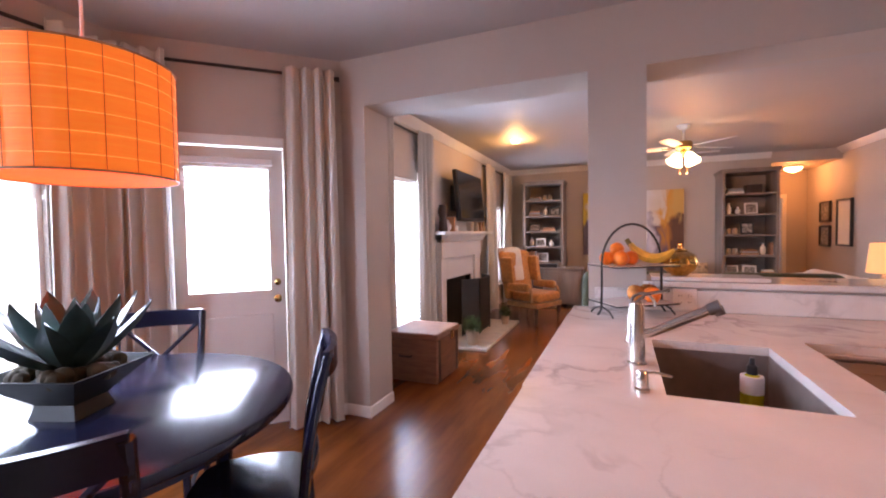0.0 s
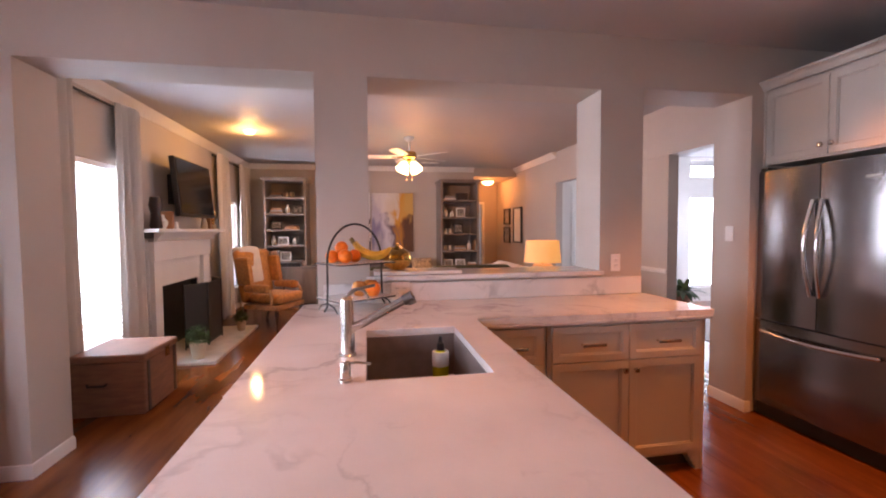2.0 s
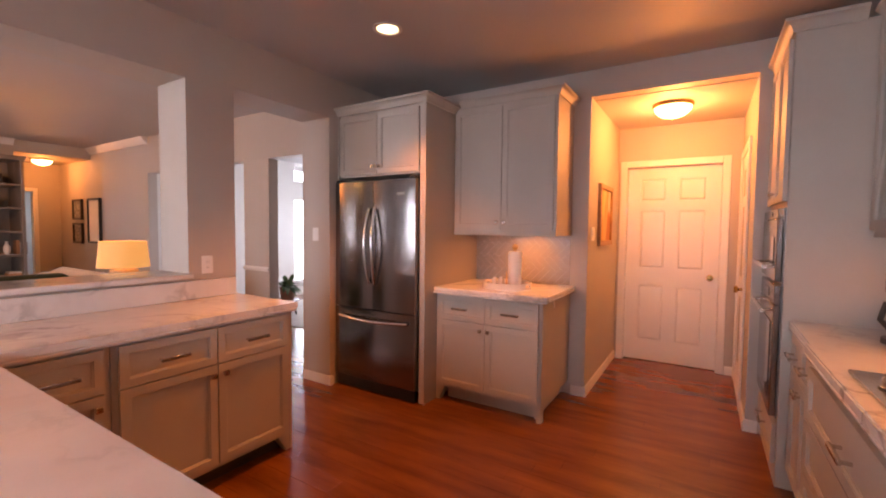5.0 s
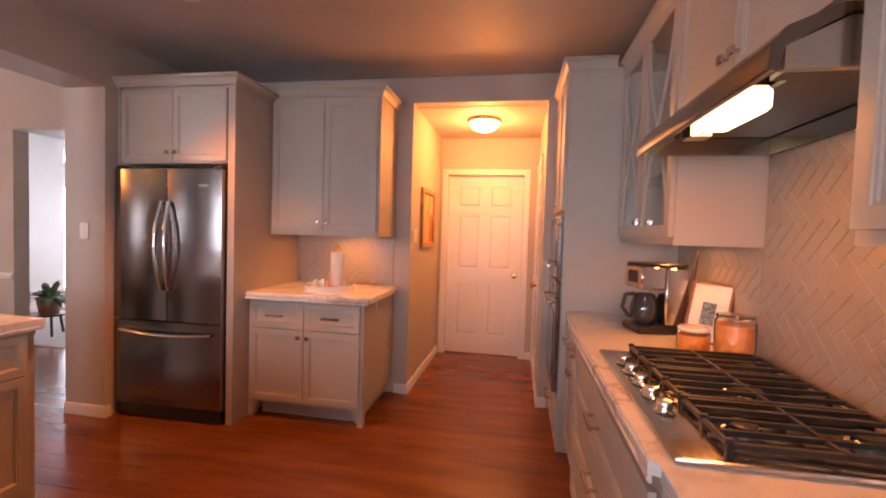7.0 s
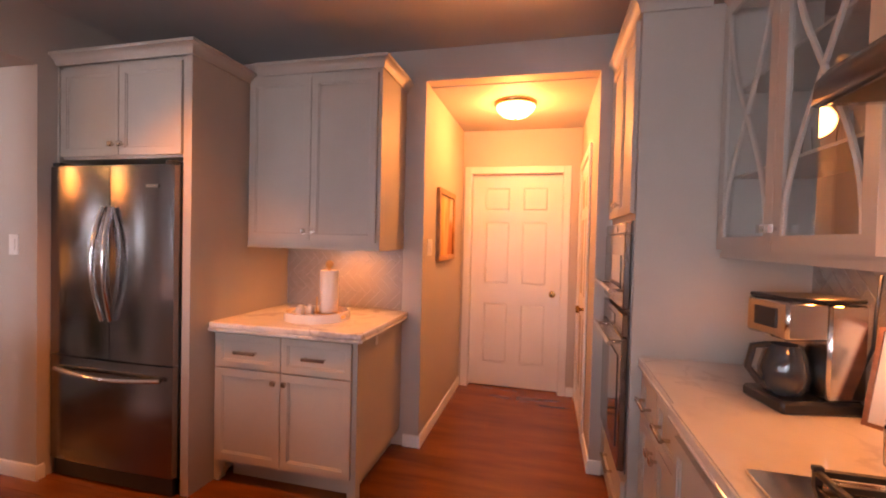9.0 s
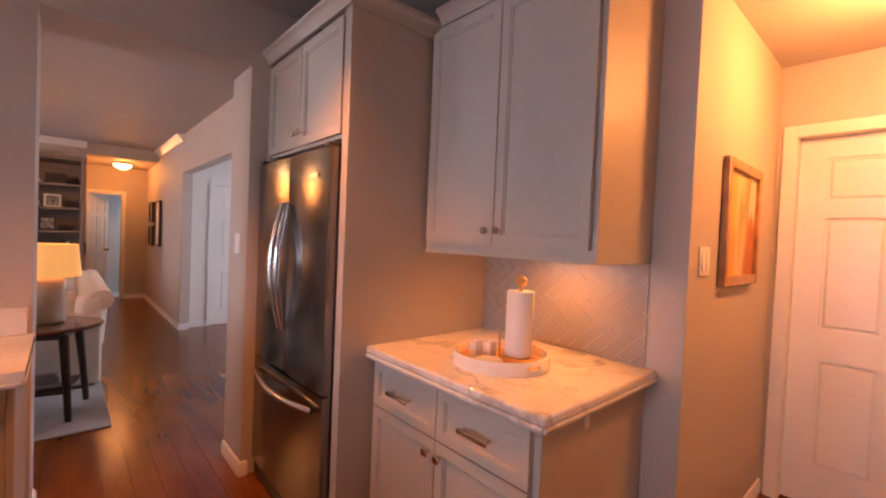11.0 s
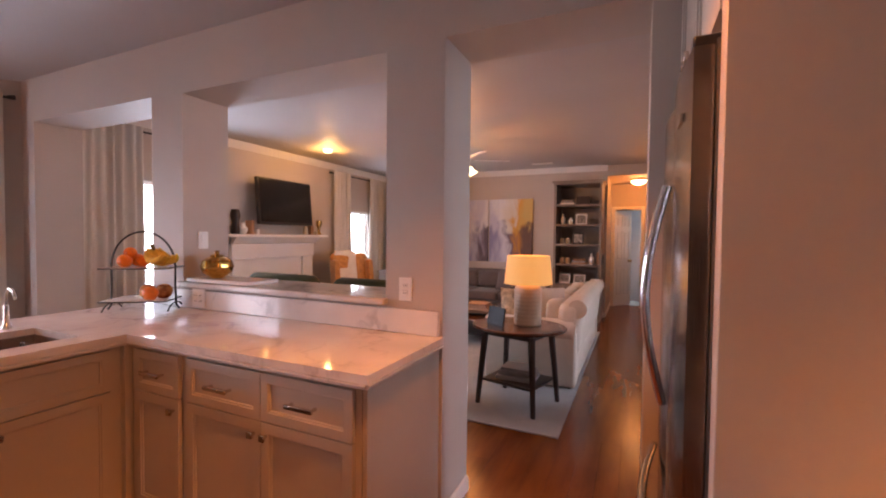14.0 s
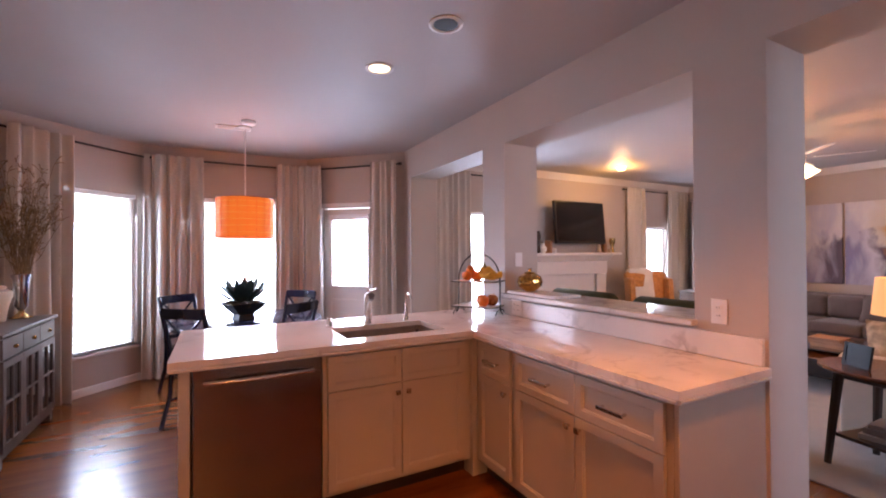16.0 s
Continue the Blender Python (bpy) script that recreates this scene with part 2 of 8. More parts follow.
ORANGE_S = mat("orange_shade", (0.75, 0.20, 0.03), 0.7, grain=0.12, scale=8, stretch=(1, 1, 14), bump=0.4, bump_scale=90, fine=0.15,
               emit=0.62, emit_colour=(1.0, 0.19, 0.015))
THREAD = mat("shade_rib", (0.5, 0.13, 0.025), 0.7, bump=0.0)
# emission paints the lamplight's glints along the weave
THREAD_H = mat("glinting_thread", (0.8, 0.4, 0.12), 0.6, bump=0.0, emit=0.9, emit_colour=(1.0, 0.36, 0.07))
SHADE_IN = mat("shade_diffuser", (0.8, 0.74, 0.66), 0.8, bump=0.0, emit=0.35, emit_colour=(1.0, 0.8, 0.62))
BULB = mat("lit_glass", (0.9, 0.8, 0.6), 0.3, bump=0.0, emit=8.0, emit_colour=(1.0, 0.72, 0.40))
LENS = mat("lit_lens", (0.9, 0.85, 0.8), 0.4, bump=0.0, emit=5.0, emit_colour=(1.0, 0.74, 0.46))
PLANT = mat("agave_leaf", (0.03, 0.055, 0.048), 0.3, grain=0.25, scale=10, bump=0.1, fine=0.1)
LEAF = mat("green_leaf", (0.05, 0.10, 0.03), 0.45, grain=0.3, scale=20, bump=0.1)
SOIL = mat("moss_soil", (0.07, 0.055, 0.03), 0.95, grain=0.3, bump=0.9, bump_scale=60)
TWIG = mat("dried_twig", (0.24, 0.16, 0.08), 0.9, grain=0.25, scale=20, bump=0.3)
FRUIT_O = mat("orange_peel", (0.85, 0.22, 0.02), 0.42, grain=0.1, scale=30, bump=0.5, bump_scale=260)
FRUIT_R = mat("apple_skin", (0.5, 0.05, 0.03), 0.25, grain=0.35, scale=14, bump=0.02, tint=(0.7, 0.3, 0.08))
AMBER = mat("orange_dry_food", (0.58, 0.20, 0.035), 0.7, grain=0.12, scale=40, bump=0.6, bump_scale=90)
STEMB = mat("banana_stem", (0.16, 0.12, 0.03), 0.6, grain=0.2, scale=30, bump=0.1)
FRUIT_Y = mat("banana_skin", (0.68, 0.42, 0.05), 0.45, grain=0.15, scale=20, bump=0.05)
SOAP = mat("green_soap", (0.55, 0.58, 0.02), 0.25, bump=0.0)
# white paint with the far room's bluish daylight put into its colour
BLUE_DAYLIT = mat("daylight_tinted_white", (0.62, 0.64, 0.66), 0.4, grain=0.02, bump=0.03)
SCREEN = mat("tv_screen", (0.008, 0.008, 0.01), 0.12, grain=0.02, bump=0.0)
MESH_B = mat("fire_screen", (0.02, 0.018, 0.016), 0.6, grain=0.1, bump=0.5, bump_scale=300)
STONE = mat("hearth_stone", (0.60, 0.55, 0.48), 0.35, grain=0.08, scale=8, bump=0.05)
PHOTO = mat("photo_print", (0.32, 0.29, 0.26), 0.4, grain=0.5, scale=24, bump=0.0)
MATB = mat("picture_mat", (0.78, 0.75, 0.70), 0.7, grain=0.02, bump=0.0)
BOOK_A = mat("book_cover_tan", (0.42, 0.22, 0.12), 0.6, island=0.4, bump=0.05)
BOOK_B = mat("book_cover_grey", (0.30, 0.29, 0.30), 0.6, island=0.4, bump=0.05)
RED = mat("red_cloth", (0.4, 0.03, 0.03), 0.9, bump=0.2)
DAYGLOW = mat("bright_daylight", (0.9, 0.92, 0.95), 0.9, bump=0.0, emit=1.7, emit_colour=(0.93, 0.96, 1.0))
GROUND = mat("patio_ground", (0.36, 0.34, 0.31), 0.9, grain=0.15, scale=1.2, bump=0.4, bump_scale=30)


def painting(name, upper, lower, seed, span, heights):
    """Abstract canvas: one row of colours above, another below, run together by noise."""
    m = bpy.data.materials.new(name)
    m.use_nodes = True
    n, k = m.node_tree.nodes, m.node_tree.links
    b = n["Principled BSDF"]
    b.inputs["Roughness"].default_value = 0.6
    geo, mp, sep = n.new("ShaderNodeNewGeometry"), n.new("ShaderNodeMapping"), n.new("ShaderNodeSeparateXYZ")
    mp.inputs["Location"].default_value, mp.inputs["Scale"].default_value = (seed, seed * 0.7, 0), (1.3, 1, 0.55)
    k.new(geo.outputs["Position"], mp.inputs["Vector"]), k.new(geo.outputs["Position"], sep.inputs[0])

    def run(axis, lo, hi, scale, amount):
        no = n.new("ShaderNodeTexNoise")
        no.inputs["Scale"].default_value, no.inputs["Detail"].default_value, no.inputs["Distortion"].default_value = scale, 7, 0.6
        k.new(mp.outputs[0], no.inputs["Vector"])
        mr, mx = n.new("ShaderNodeMapRange"), n.new("ShaderNodeMath")
        mr.inputs["From Min"].default_value, mr.inputs["From Max"].default_value = lo, hi
        mr.inputs["To Min"].default_value, mr.inputs["To Max"].default_value = -amount / 2, 1 - amount / 2
        k.new(sep.outputs[axis], mr.inputs["Value"])
        mx.operation, mx.inputs[1].default_value = "MULTIPLY_ADD", amount
        k.new(no.outputs[0], mx.inputs[0]), k.new(mr.outputs[0], mx.inputs[2])
        return mx.outputs[0]

    across, up = run("X", *span, 3.2, 0.9), run("Z", *heights, 4.5, 1.0)
    mix = n.new("ShaderNodeMix")
    mix.data_type = "RGBA"
    blend = n.new("ShaderNodeMapRange")
    blend.inputs["From Min"].default_value, blend.inputs["From Max"].default_value = 0.46, 0.60
    k.new(up, blend.inputs["Value"]), k.new(blend.outputs[0], mix.inputs["Factor"])
    for socket, stops in (("A", lower), ("B", upper)):
        ramp = n.new("ShaderNodeValToRGB")
        while len(ramp.color_ramp.elements) < len(stops):
            ramp.color_ramp.elements.new(0.5)
        for e, (p, c) in zip(ramp.color_ramp.elements, stops):
            e.position, e.color = p, (*c, 1)
        k.new(across, ramp.inputs[0]), k.new(ramp.outputs[0], mix.inputs[socket])
    k.new(mix.outputs["Result"], b.inputs["Base Color"])
    return m


# ---------------------------------------------------------------- building helpers
PLACE = {}


def thing(name, label, category, at=(0, 0, 0), rz=0, group="", kind=""):
    ob = new(name)
    ob.empty_display_size = 0.1
    ob.matrix_basis = pose(*at, 0, 0, rz)
    PLACE[ob] = ob.matrix_basis.copy()
    return tagged(ob, label, category, group, kind)


def finish(bm, name, material, angle=38):
    me = bpy.data.meshes.new(name)
    bmesh.ops.recalc_face_normals(bm, faces=bm.faces)
    for f in bm.faces:
        f.smooth = True
    for e in bm.edges:
        e.smooth = len(e.link_faces) == 2 and e.calc_face_angle(0) < radians(angle)
    bm.to_mesh(me)
    bm.free()
    me.materials.append(material)
    return me


def part(name, bm, material, parent, label="", world=True, crease=38):
    """One mesh under a thing or a part. world: its points are in the world's metres, else in the thing's own."""
    base = PLACE.get(parent, Matrix())
    if world:
        bm.transform(base.inverted())
    ob = new(name, finish(bm, name, material, crease))
    ob.parent = parent
    PLACE[ob] = base
    if label:
        ob["label"] = label
    return ob


def solo(name, bm, material, label, category, group="", kind=""):
    """A thing that is one mesh."""
    ob = new(name, finish(bm, name, material))
    PLACE[ob] = Matrix()
    return tagged(ob, label, category, group, kind)


def box(bm, x0, y0, z0, x1, y1, z1, bevel=0.0, seg=1):
    r = bmesh.ops.create_cube(bm, size=1)
    vs = r["verts"]
    for v in vs:
        v.co = Vector((x0 if v.co.x < 0 else x1, y0 if v.co.y < 0 else y1, z0 if v.co.z < 0 else z1))
    if bevel:
        es = list({e for v in vs for e in v.link_edges})
        bmesh.ops.bevel(bm, geom=es, offset=bevel, segments=seg, affect="EDGES", profile=0.5)
    return bm


def boxes(*rows, bevel=0.0):
    bm = bmesh.new()
    for r in rows:
        box(bm, *r, bevel=bevel)
    return bm


def rod(bm, a, b, r0, r1=None, seg=12, caps=True):
    a, b = Vector(a), Vector(b)
    d = b - a
    m = Matrix.Translation((a + b) / 2) @ d.to_track_quat("Z", "Y").to_matrix().to_4x4()
    bmesh.ops.create_cone(bm, cap_ends=caps, segments=seg, radius1=r0, radius2=r0 if r1 is None else r1, depth=d.length, matrix=m)
    return bm


def lathe(bm, profile, centre=(0, 0, 0), seg=24, wob=0.0):
    """Turns (radius, height) pairs about a vertical axis."""
    rings = []
    for r, z in profile:
        ring = []
        for i in range(seg):
            a = 2 * math.pi * i / seg
            q = r * (1 + wob * math.sin(8 * a))
            ring.append(bm.verts.new((centre[0] + q * math.cos(a), centre[1] + q * math.sin(a), centre[2] + z)))
        rings.append(ring)
    for p, q in zip(rings, rings[1:]):
        for i in range(seg):
            bm.faces.new((p[i], p[(i + 1) % seg], q[(i + 1) % seg], q[i]))
    for ring in (rings[0], rings[-1]):
        bm.faces.new(ring)
    return bm


def tube(bm, pts, r, seg=8, taper=None, closed=False):
    """A round bar along points."""
    pts = [Vector(p) for p in pts]
    rings, count, s = [], len(pts), None
    for i, p in enumerate(pts):
        d = (pts[min(i + 1, count - 1)] - pts[max(i - 1, 0)]).normalized()
        if s is None:
            s = d.cross(Vector((0.03, 0.02, 1)))
            if s.length < 0.3:
                s = d.cross(Vector((1, 0.1, 0)))
        else:
            s = s - d * s.dot(d)
        s.normalize()
        u = s.cross(d)
        q = r if taper is None else r + (taper - r) * i / max(1, count - 1)
        rings.append([bm.verts.new(p + q * (math.cos(2 * math.pi * j / seg) * s + math.sin(2 * math.pi * j / seg) * u)) for j in range(seg)])
    for p, q in zip(rings, rings[1:]):
        for j in range(seg):
            bm.faces.new((p[j], p[(j + 1) % seg], q[(j + 1) % seg], q[j]))
    bm.faces.new(rings[0]), bm.faces.new(rings[-1])
    return bm


def ball(bm, c, rx, ry=None, rz=None, u=14, v=9, turn=None):
    m = Matrix.Translation(c) @ (turn or Matrix()) @ Matrix.Diagonal((rx, ry or rx, rz or rx, 1))
    bmesh.ops.create_uvsphere(bm, u_segments=u, v_segments=v, radius=1, matrix=m)
    return bm


def cushion(bm, x0, y0, z0, x1, y1, z1, r=0.05, puff=0.02):
    """A stuffed block: rounded edges and bulging faces."""
    r0 = len(bm.verts)
    box(bm, x0, y0, z0, x1, y1, z1, bevel=min(r, 0.49 * min(abs(x1 - x0), abs(y1 - y0), abs(z1 - z0))), seg=4)
    return bm


def prism(bm, pts, z0, z1):
    """An upright block over a plan outline."""
    lo = [bm.verts.new((x, y, z0)) for x, y in pts]
    hi = [bm.verts.new((x, y, z1)) for x, y in pts]
    bm.faces.new(lo[::-1]), bm.faces.new(hi)
    for i in range(len(pts)):
        j = (i + 1) % len(pts)
        bm.faces.new((lo[i], lo[j], hi[j], hi[i]))
    return bm


def sweep(bm, profile, a, b):
    """A moulding: a profile of (outward, up) carried from a to b; outward is to the right of the way."""
    a, b = Vector(a), Vector(b)
    d = (b - a).normalized()
    n = Vector((d.y, -d.x, 0))
    ends = [[bm.verts.new(p + n * o + Vector((0, 0, h))) for o, h in profile] for p in (a, b)]
    k = len(profile)
    for i in range(k):
        j = (i + 1) % k
        bm.faces.new((ends[0][i], ends[0][j], ends[1][j], ends[1][i]))
    bm.faces.new(ends[0]), bm.faces.new(ends[1])
    return bm


def run_moulding(bm, profile, pts, z):
    """A moulding along a plan line with mitred corners; outward is to the right of the way."""
    pts = [Vector((x, y, 0)) for x, y in pts]
    rings = []
    for i, p in enumerate(pts):
        ns = []
        if i > 0:
            d = (p - pts[i - 1]).normalized()
            ns.append(Vector((d.y, -d.x, 0)))
        if i < len(pts) - 1:
            d = (pts[i + 1] - p).normalized()
            ns.append(Vector((d.y, -d.x, 0)))
        n = ns[0] if len(ns) == 1 else (ns[0] + ns[1]) / (1 + ns[0].dot(ns[1]))
        rings.append([bm.verts.new(p + n * o + Vector((0, 0, z + h))) for o, h in profile])
    k = len(profile)
    for a, b in zip(rings, rings[1:]):
        for i in range(k):
            bm.faces.new((a[i], a[(i + 1) % k], b[(i + 1) % k], b[i]))
    bm.faces.new(rings[0]), bm.faces.new(rings[-1])
    return bm


BASE_P = [(0, 0), (0.014, 0), (0.014, 0.062), (0.008, 0.078), (0, 0.082)]
CROWN_P = [(0, 0), (0.01, 0), (0.014, 0.012), (0.022, 0.03), (0.038, 0.046), (0.046, 0.05), (0.047, 0.066), (0, 0.066)]
ROOM_CROWN = [(0, 0), (0.012, 0), (0.03, 0.03), (0.075, 0.075), (0.085, 0.095), (0, 0.095)]


# ---------------------------------------------------------------- large structure
WX, WL, WB = 4.60, -1.45, 9.85          # fridge wall, living room's window wall, living room's back wall
DY0, DY1 = 3.66, 4.0                   # divider wall
HALL_Y0, HALL_Y1, HALL_X = 0.60, 1.70, 5.92
KY = -0.165                               # cooktop wall

g = bmesh.new()
box(g, -60, -60, -0.35, 60, 60, -0.25)
solo("ground", g, GROUND, "pale patio ground outside the windows", "ground", kind="structure")
# blown-out daylight past the windows
for a, b in (((-0.95, -1.15), (-2.95, 0.85)), ((-2.95, 0.85), (-2.95, 2.65)), ((-2.95, 2.65), (-2.15, 3.9)), ((-2.15, 3.9), (-2.15, 9.9))):
    d = (Vector(b) - Vector(a)).normalized() * 0.02
    g = prism(bmesh.new(), [a, b, (b[0] - d.y, b[1] + d.x), (a[0] - d.y, a[1] + d.x)], -0.2, 3.4)
    solo("backdrop", g, DAYGLOW, "overexposed white daylight outside the windows", "backdrop", kind="structure")
floor_base = solo("floor", boxes((-2.475, -0.32, -0.2, 8.8, 11.6, -0.021)), GAP, "reddish cherry wood plank floor, glossy", "floor", kind="structure")
solo("ceiling", boxes((-2.6, -0.5, CEIL, 8.8, 11.6, CEIL + 0.15)), CEIL_M, "pale painted ceiling lightly textured", "ceiling", kind="structure")


def wall(name, bm, label, material=PAINT):
    """A wall; where openings cut it into blocks, each block is a section of its own."""
    bm.verts.ensure_lookup_table()
    blocks = len(bm.verts) // 8
    if blocks == 1:
        return solo(name, bm, material, label, "wall", kind="structure")
    w = thing(name, label, "wall", kind="structure")
    for i in range(blocks):
        vs = [v.co.copy() for v in bm.verts[8 * i:8 * i + 8]]
        keep = bmesh.new()
        mine = {v: keep.verts.new(v.co) for v in bm.verts[8 * i:8 * i + 8]}
        for f in bm.faces:
            if f.verts[0] in mine:
                keep.faces.new([mine[v] for v in f.verts])
        part("wall_section", keep, material, w)
    bm.free()
    return w


# divider wall with walk-through, pass-through and hall opening
wall("wall_divider", boxes((-1.22, DY0, 0, -1.0, DY1, CEIL), (0.564, DY0, 0, 0.88, DY1, CEIL), (2.437, DY0, 0, 2.755, DY1, CEIL),
                           (0.88, DY0, 0, 2.437, DY1, 1.055), (-1.0, DY0, 2.325, 0.564, DY1, CEIL),
                           (0.88, DY0, 2.315, 2.437, DY1, CEIL), (2.755, DY0, 2.335, 3.625, DY1, CEIL), (3.625, DY0, 0, WX, DY1, CEIL)),
     "greige painted partition wall with three openings")
wall("wall_fridge", boxes((WX, HALL_Y1, 0, WX + 0.12, DY0, CEIL), (WX, HALL_Y0, 2.47, WX + 0.12, HALL_Y1, CEIL),
                          (WX, KY, 0, WX + 0.12, HALL_Y0, CEIL)), "greige painted kitchen wall with hall opening")
wall("wall_cooktop", boxes((-1.19, KY - 0.12, 0, WX + 0.12, KY, CEIL)), "greige painted wall behind the cooktop")
wall("wall_pantry", boxes((WX + 0.12, HALL_Y1, 0, HALL_X, HALL_Y1 + 0.1, CEIL), (WX + 0.12, HALL_Y0 - 0.1, 0, HALL_X, HALL_Y0, CEIL),
                          (HALL_X, HALL_Y0 - 0.1, 0, HALL_X + 0.12, 0.755, CEIL), (HALL_X, 1.61, 0, HALL_X + 0.12, HALL_Y1 + 0.1, CEIL),
                          (HALL_X, 0.755, 2.055, HALL_X + 0.12, 1.61, CEIL), (HALL_X + 0.12, 0.6, 0, HALL_X + 0.2, 1.8, 2.2)),
     "warm white painted back hall walls")
solo("ceiling_pantry", boxes((WX + 0.12, HALL_Y0, 2.465, HALL_X, HALL_Y1, 2.6)), CEIL_M, "low painted ceiling of the back hall", "ceiling", kind="structure")


def slanted_wall(name, a, b, opening, label, thick=0.14):
    """A wall from a to b with one opening (from, to, sill, head) along its length; the room lies to the left of the way."""
    a, b = Vector((*a, 0)), Vector((*b, 0))
    length = (b - a).length
    ang = math.atan2(b.y - a.y, b.x - a.x)
    m = Matrix.Translation(a) @ Matrix.Rotation(ang, 4, "Z")
    u0, u1, z0, z1 = opening
    g = boxes((0, -thick, 0, u0, 0, CEIL), (u1, -thick, 0, length, 0, CEIL), (u0, -thick, z1, u1, 0, CEIL))
    if z0 > 0:
        box(g, u0, -thick, 0, u1, 0, z0)
    g.transform(m)
    wall(name, g, label)
    return m, ang


# bay: A slants from the cooktop wall, B faces the room, D holds the garden door
NA0, NA1, NB1, ND1 = (-1.2, -0.165), (-2.2, 0.835), (-2.2, 2.66), (-1.2, 3.66)
# going clockwise seen from above keeps the room on the right, so each run is given back to front
MA, AA = slanted_wall("wall_bay_south", NA1, NA0, (0.05, 0.80, 0.41, 2.09), "greige painted slanted bay wall with window")
MB, AB = slanted_wall("wall_bay_west", NB1, NA1, (0.36, 1.24, 0.41, 2.10), "greige painted bay wall with window")
MD, AD = slanted_wall("wall_bay_north", ND1, NB1, (0.42, 1.17, 0.0, 2.02), "greige painted slanted bay wall with garden door")

# living room
wall("wall_living_west", boxes((WL - 0.15, DY1, 0, WL, 4.55, CEIL), (WL - 0.15, 5.56, 0, WL, 8.35, CEIL), (WL - 0.15, 9.15, 0, WL, WB + 0.1, CEIL),
                               (WL - 0.15, 4.55, 0, WL, 5.56, 0.32), (WL - 0.15, 4.55, 2.0, WL, 5.56, CEIL),
                               (WL - 0.15, 8.35, 0, WL, 9.15, 0.4), (WL - 0.15, 8.35, 1.88, WL, 9.15, CEIL),
                               (WL - 0.15, 3.80, 0, -1.22, DY1, CEIL)), "cream painted living room wall with two windows")
wall("wall_living_north", boxes((WL, WB, 0, 3.10, WB + 0.12, CEIL)), "greige painted living room wall behind the sofa")
wall("wall_hall", boxes((2.98, WB + 0.12, 0, 3.10, 11.25, CEIL), (3.10, 11.25, 0, 3.17, 11.37, CEIL), (3.66, 11.25, 0, 4.17, 11.37, CEIL),
                        (3.17, 11.25, 1.98, 3.66, 11.37, CEIL), (3.10, WB, 2.50, 4.05, 11.25, CEIL - 0.001)), "warm painted hallway walls")
wall("wall_living_east", boxes((4.05, 7.85, 0, 4.17, 11.25, CEIL), (4.05, 5.07, 0, 4.17, 5.53, 2.158), (4.05, DY1, 2.16, 4.17, 7.85, CEIL)),
     "greige painted wall beside the front entry with two openings")
wall("wall_entry_north", boxes((4.17, 7.97, 0, 4.47, 8.09, CEIL), (5.25, 7.97, 0, 6.75, 8.09, CEIL), (7.5, 7.97, 0, 8.5, 8.09, CEIL), (4.47, 7.97, 2.04, 5.25, 8.09, CEIL),
                               (6.75, 7.97, 0, 7.5, 8.09, 0.26), (6.75, 7.97, 1.96, 7.5, 8.09, 2.3), (6.75, 7.97, 2.66, 7.5, 8.09, CEIL),
                               (4.42, 8.09, 0, 5.3, 8.15, 2.1)),
     "white painted entry wall with tall window", TRIM)
wall("wall_entry_east", boxes((8.5, DY1, 0, 8.62, 5.2, CEIL), (8.5, 6.6, 0, 8.62, 8.09, CEIL), (8.5, 5.2, 0, 8.62, 6.6, 0.6), (8.5, 5.2, 2.1, 8.62, 6.6, CEIL)), "white painted entry side wall", TRIM)
wall("wall_entry_south", boxes((WX, DY1 - 0.12, 0, 8.62, DY1, CEIL)), "painted dining room wall")
wall("wall_hall_room", boxes((2.6, 12.2, 0, 4.6, 12.3, CEIL), (2.6, 11.37, 0, 2.7, 12.2, CEIL), (4.5, 11.37, 0, 4.6, 12.2, CEIL), (2.6, 11.37, 2.5, 4.6, 12.3, 2.6)),
     "pale wall of the room past the hall", BLUE_DAYLIT)

# baseboards
bb = bmesh.new()
for a, b in (
             ((HALL_X, HALL_Y1), (HALL_X, 1.69)), ((HALL_X, 0.685), (HALL_X, HALL_Y0)), 
             
             ((0.564, DY1), (0.564, DY0)), ((2.755, DY0), (2.755, DY1)),
             ((0.88, DY1), (0.564, DY1)), (NA1, NB1), (NB1, (-1.93, 2.93)), ((-1.4, 3.46), ND1), (NA0, NA1),
             ((WL, DY1), (WL, 5.7)), ((WL, 7.4), (WL, WB)), ((WL, WB), (3.1, WB)), ((3.1, WB), (3.1, 11.25)),
             ((4.17, 7.97), (4.42, 7.97)), ((4.05, 5.53), (4.05, 5.07)), ((4.05, 5.07), (4.17, 5.07)),
             ((4.17, 5.53), (4.05, 5.53)), ((5.3, 7.97), (8.5, 7.97)), ((3.7, 11.25), (4.05, 11.25))):
    sweep(bb, BASE_P, (*a, 0), (*b, 0))
for line in (((WX, HALL_Y1 + 0.11), (WX, HALL_Y1), (HALL_X, HALL_Y1)), ((HALL_X, HALL_Y0), (WX, HALL_Y0), (WX, 0.53)), ((3.625, DY1), (3.625, DY0), (3.66, DY0)),
             ((-1.2, DY0), (-1.0, DY0), (-1.0, DY1)), ((4.05, 11.25), (4.05, 7.85), (4.17, 7.85))):
    run_moulding(bb, BASE_P, line, 0)
solo("baseboard", bb, TRIM, "painted baseboard along the walls", "baseboard", kind="structure")
cr = bmesh.new()
for a, b in (((WL, DY1), (WL, WB)), ((WL, WB), (3.10, WB)), ((4.05, 11.25), (4.05, 7.85)), ((2.755, DY1), (0.3, DY1)), ((0.3, DY1), (WL, DY1))):
    sweep(cr, ROOM_CROWN, (*a, CEIL - 0.097), (*b, CEIL - 0.097))
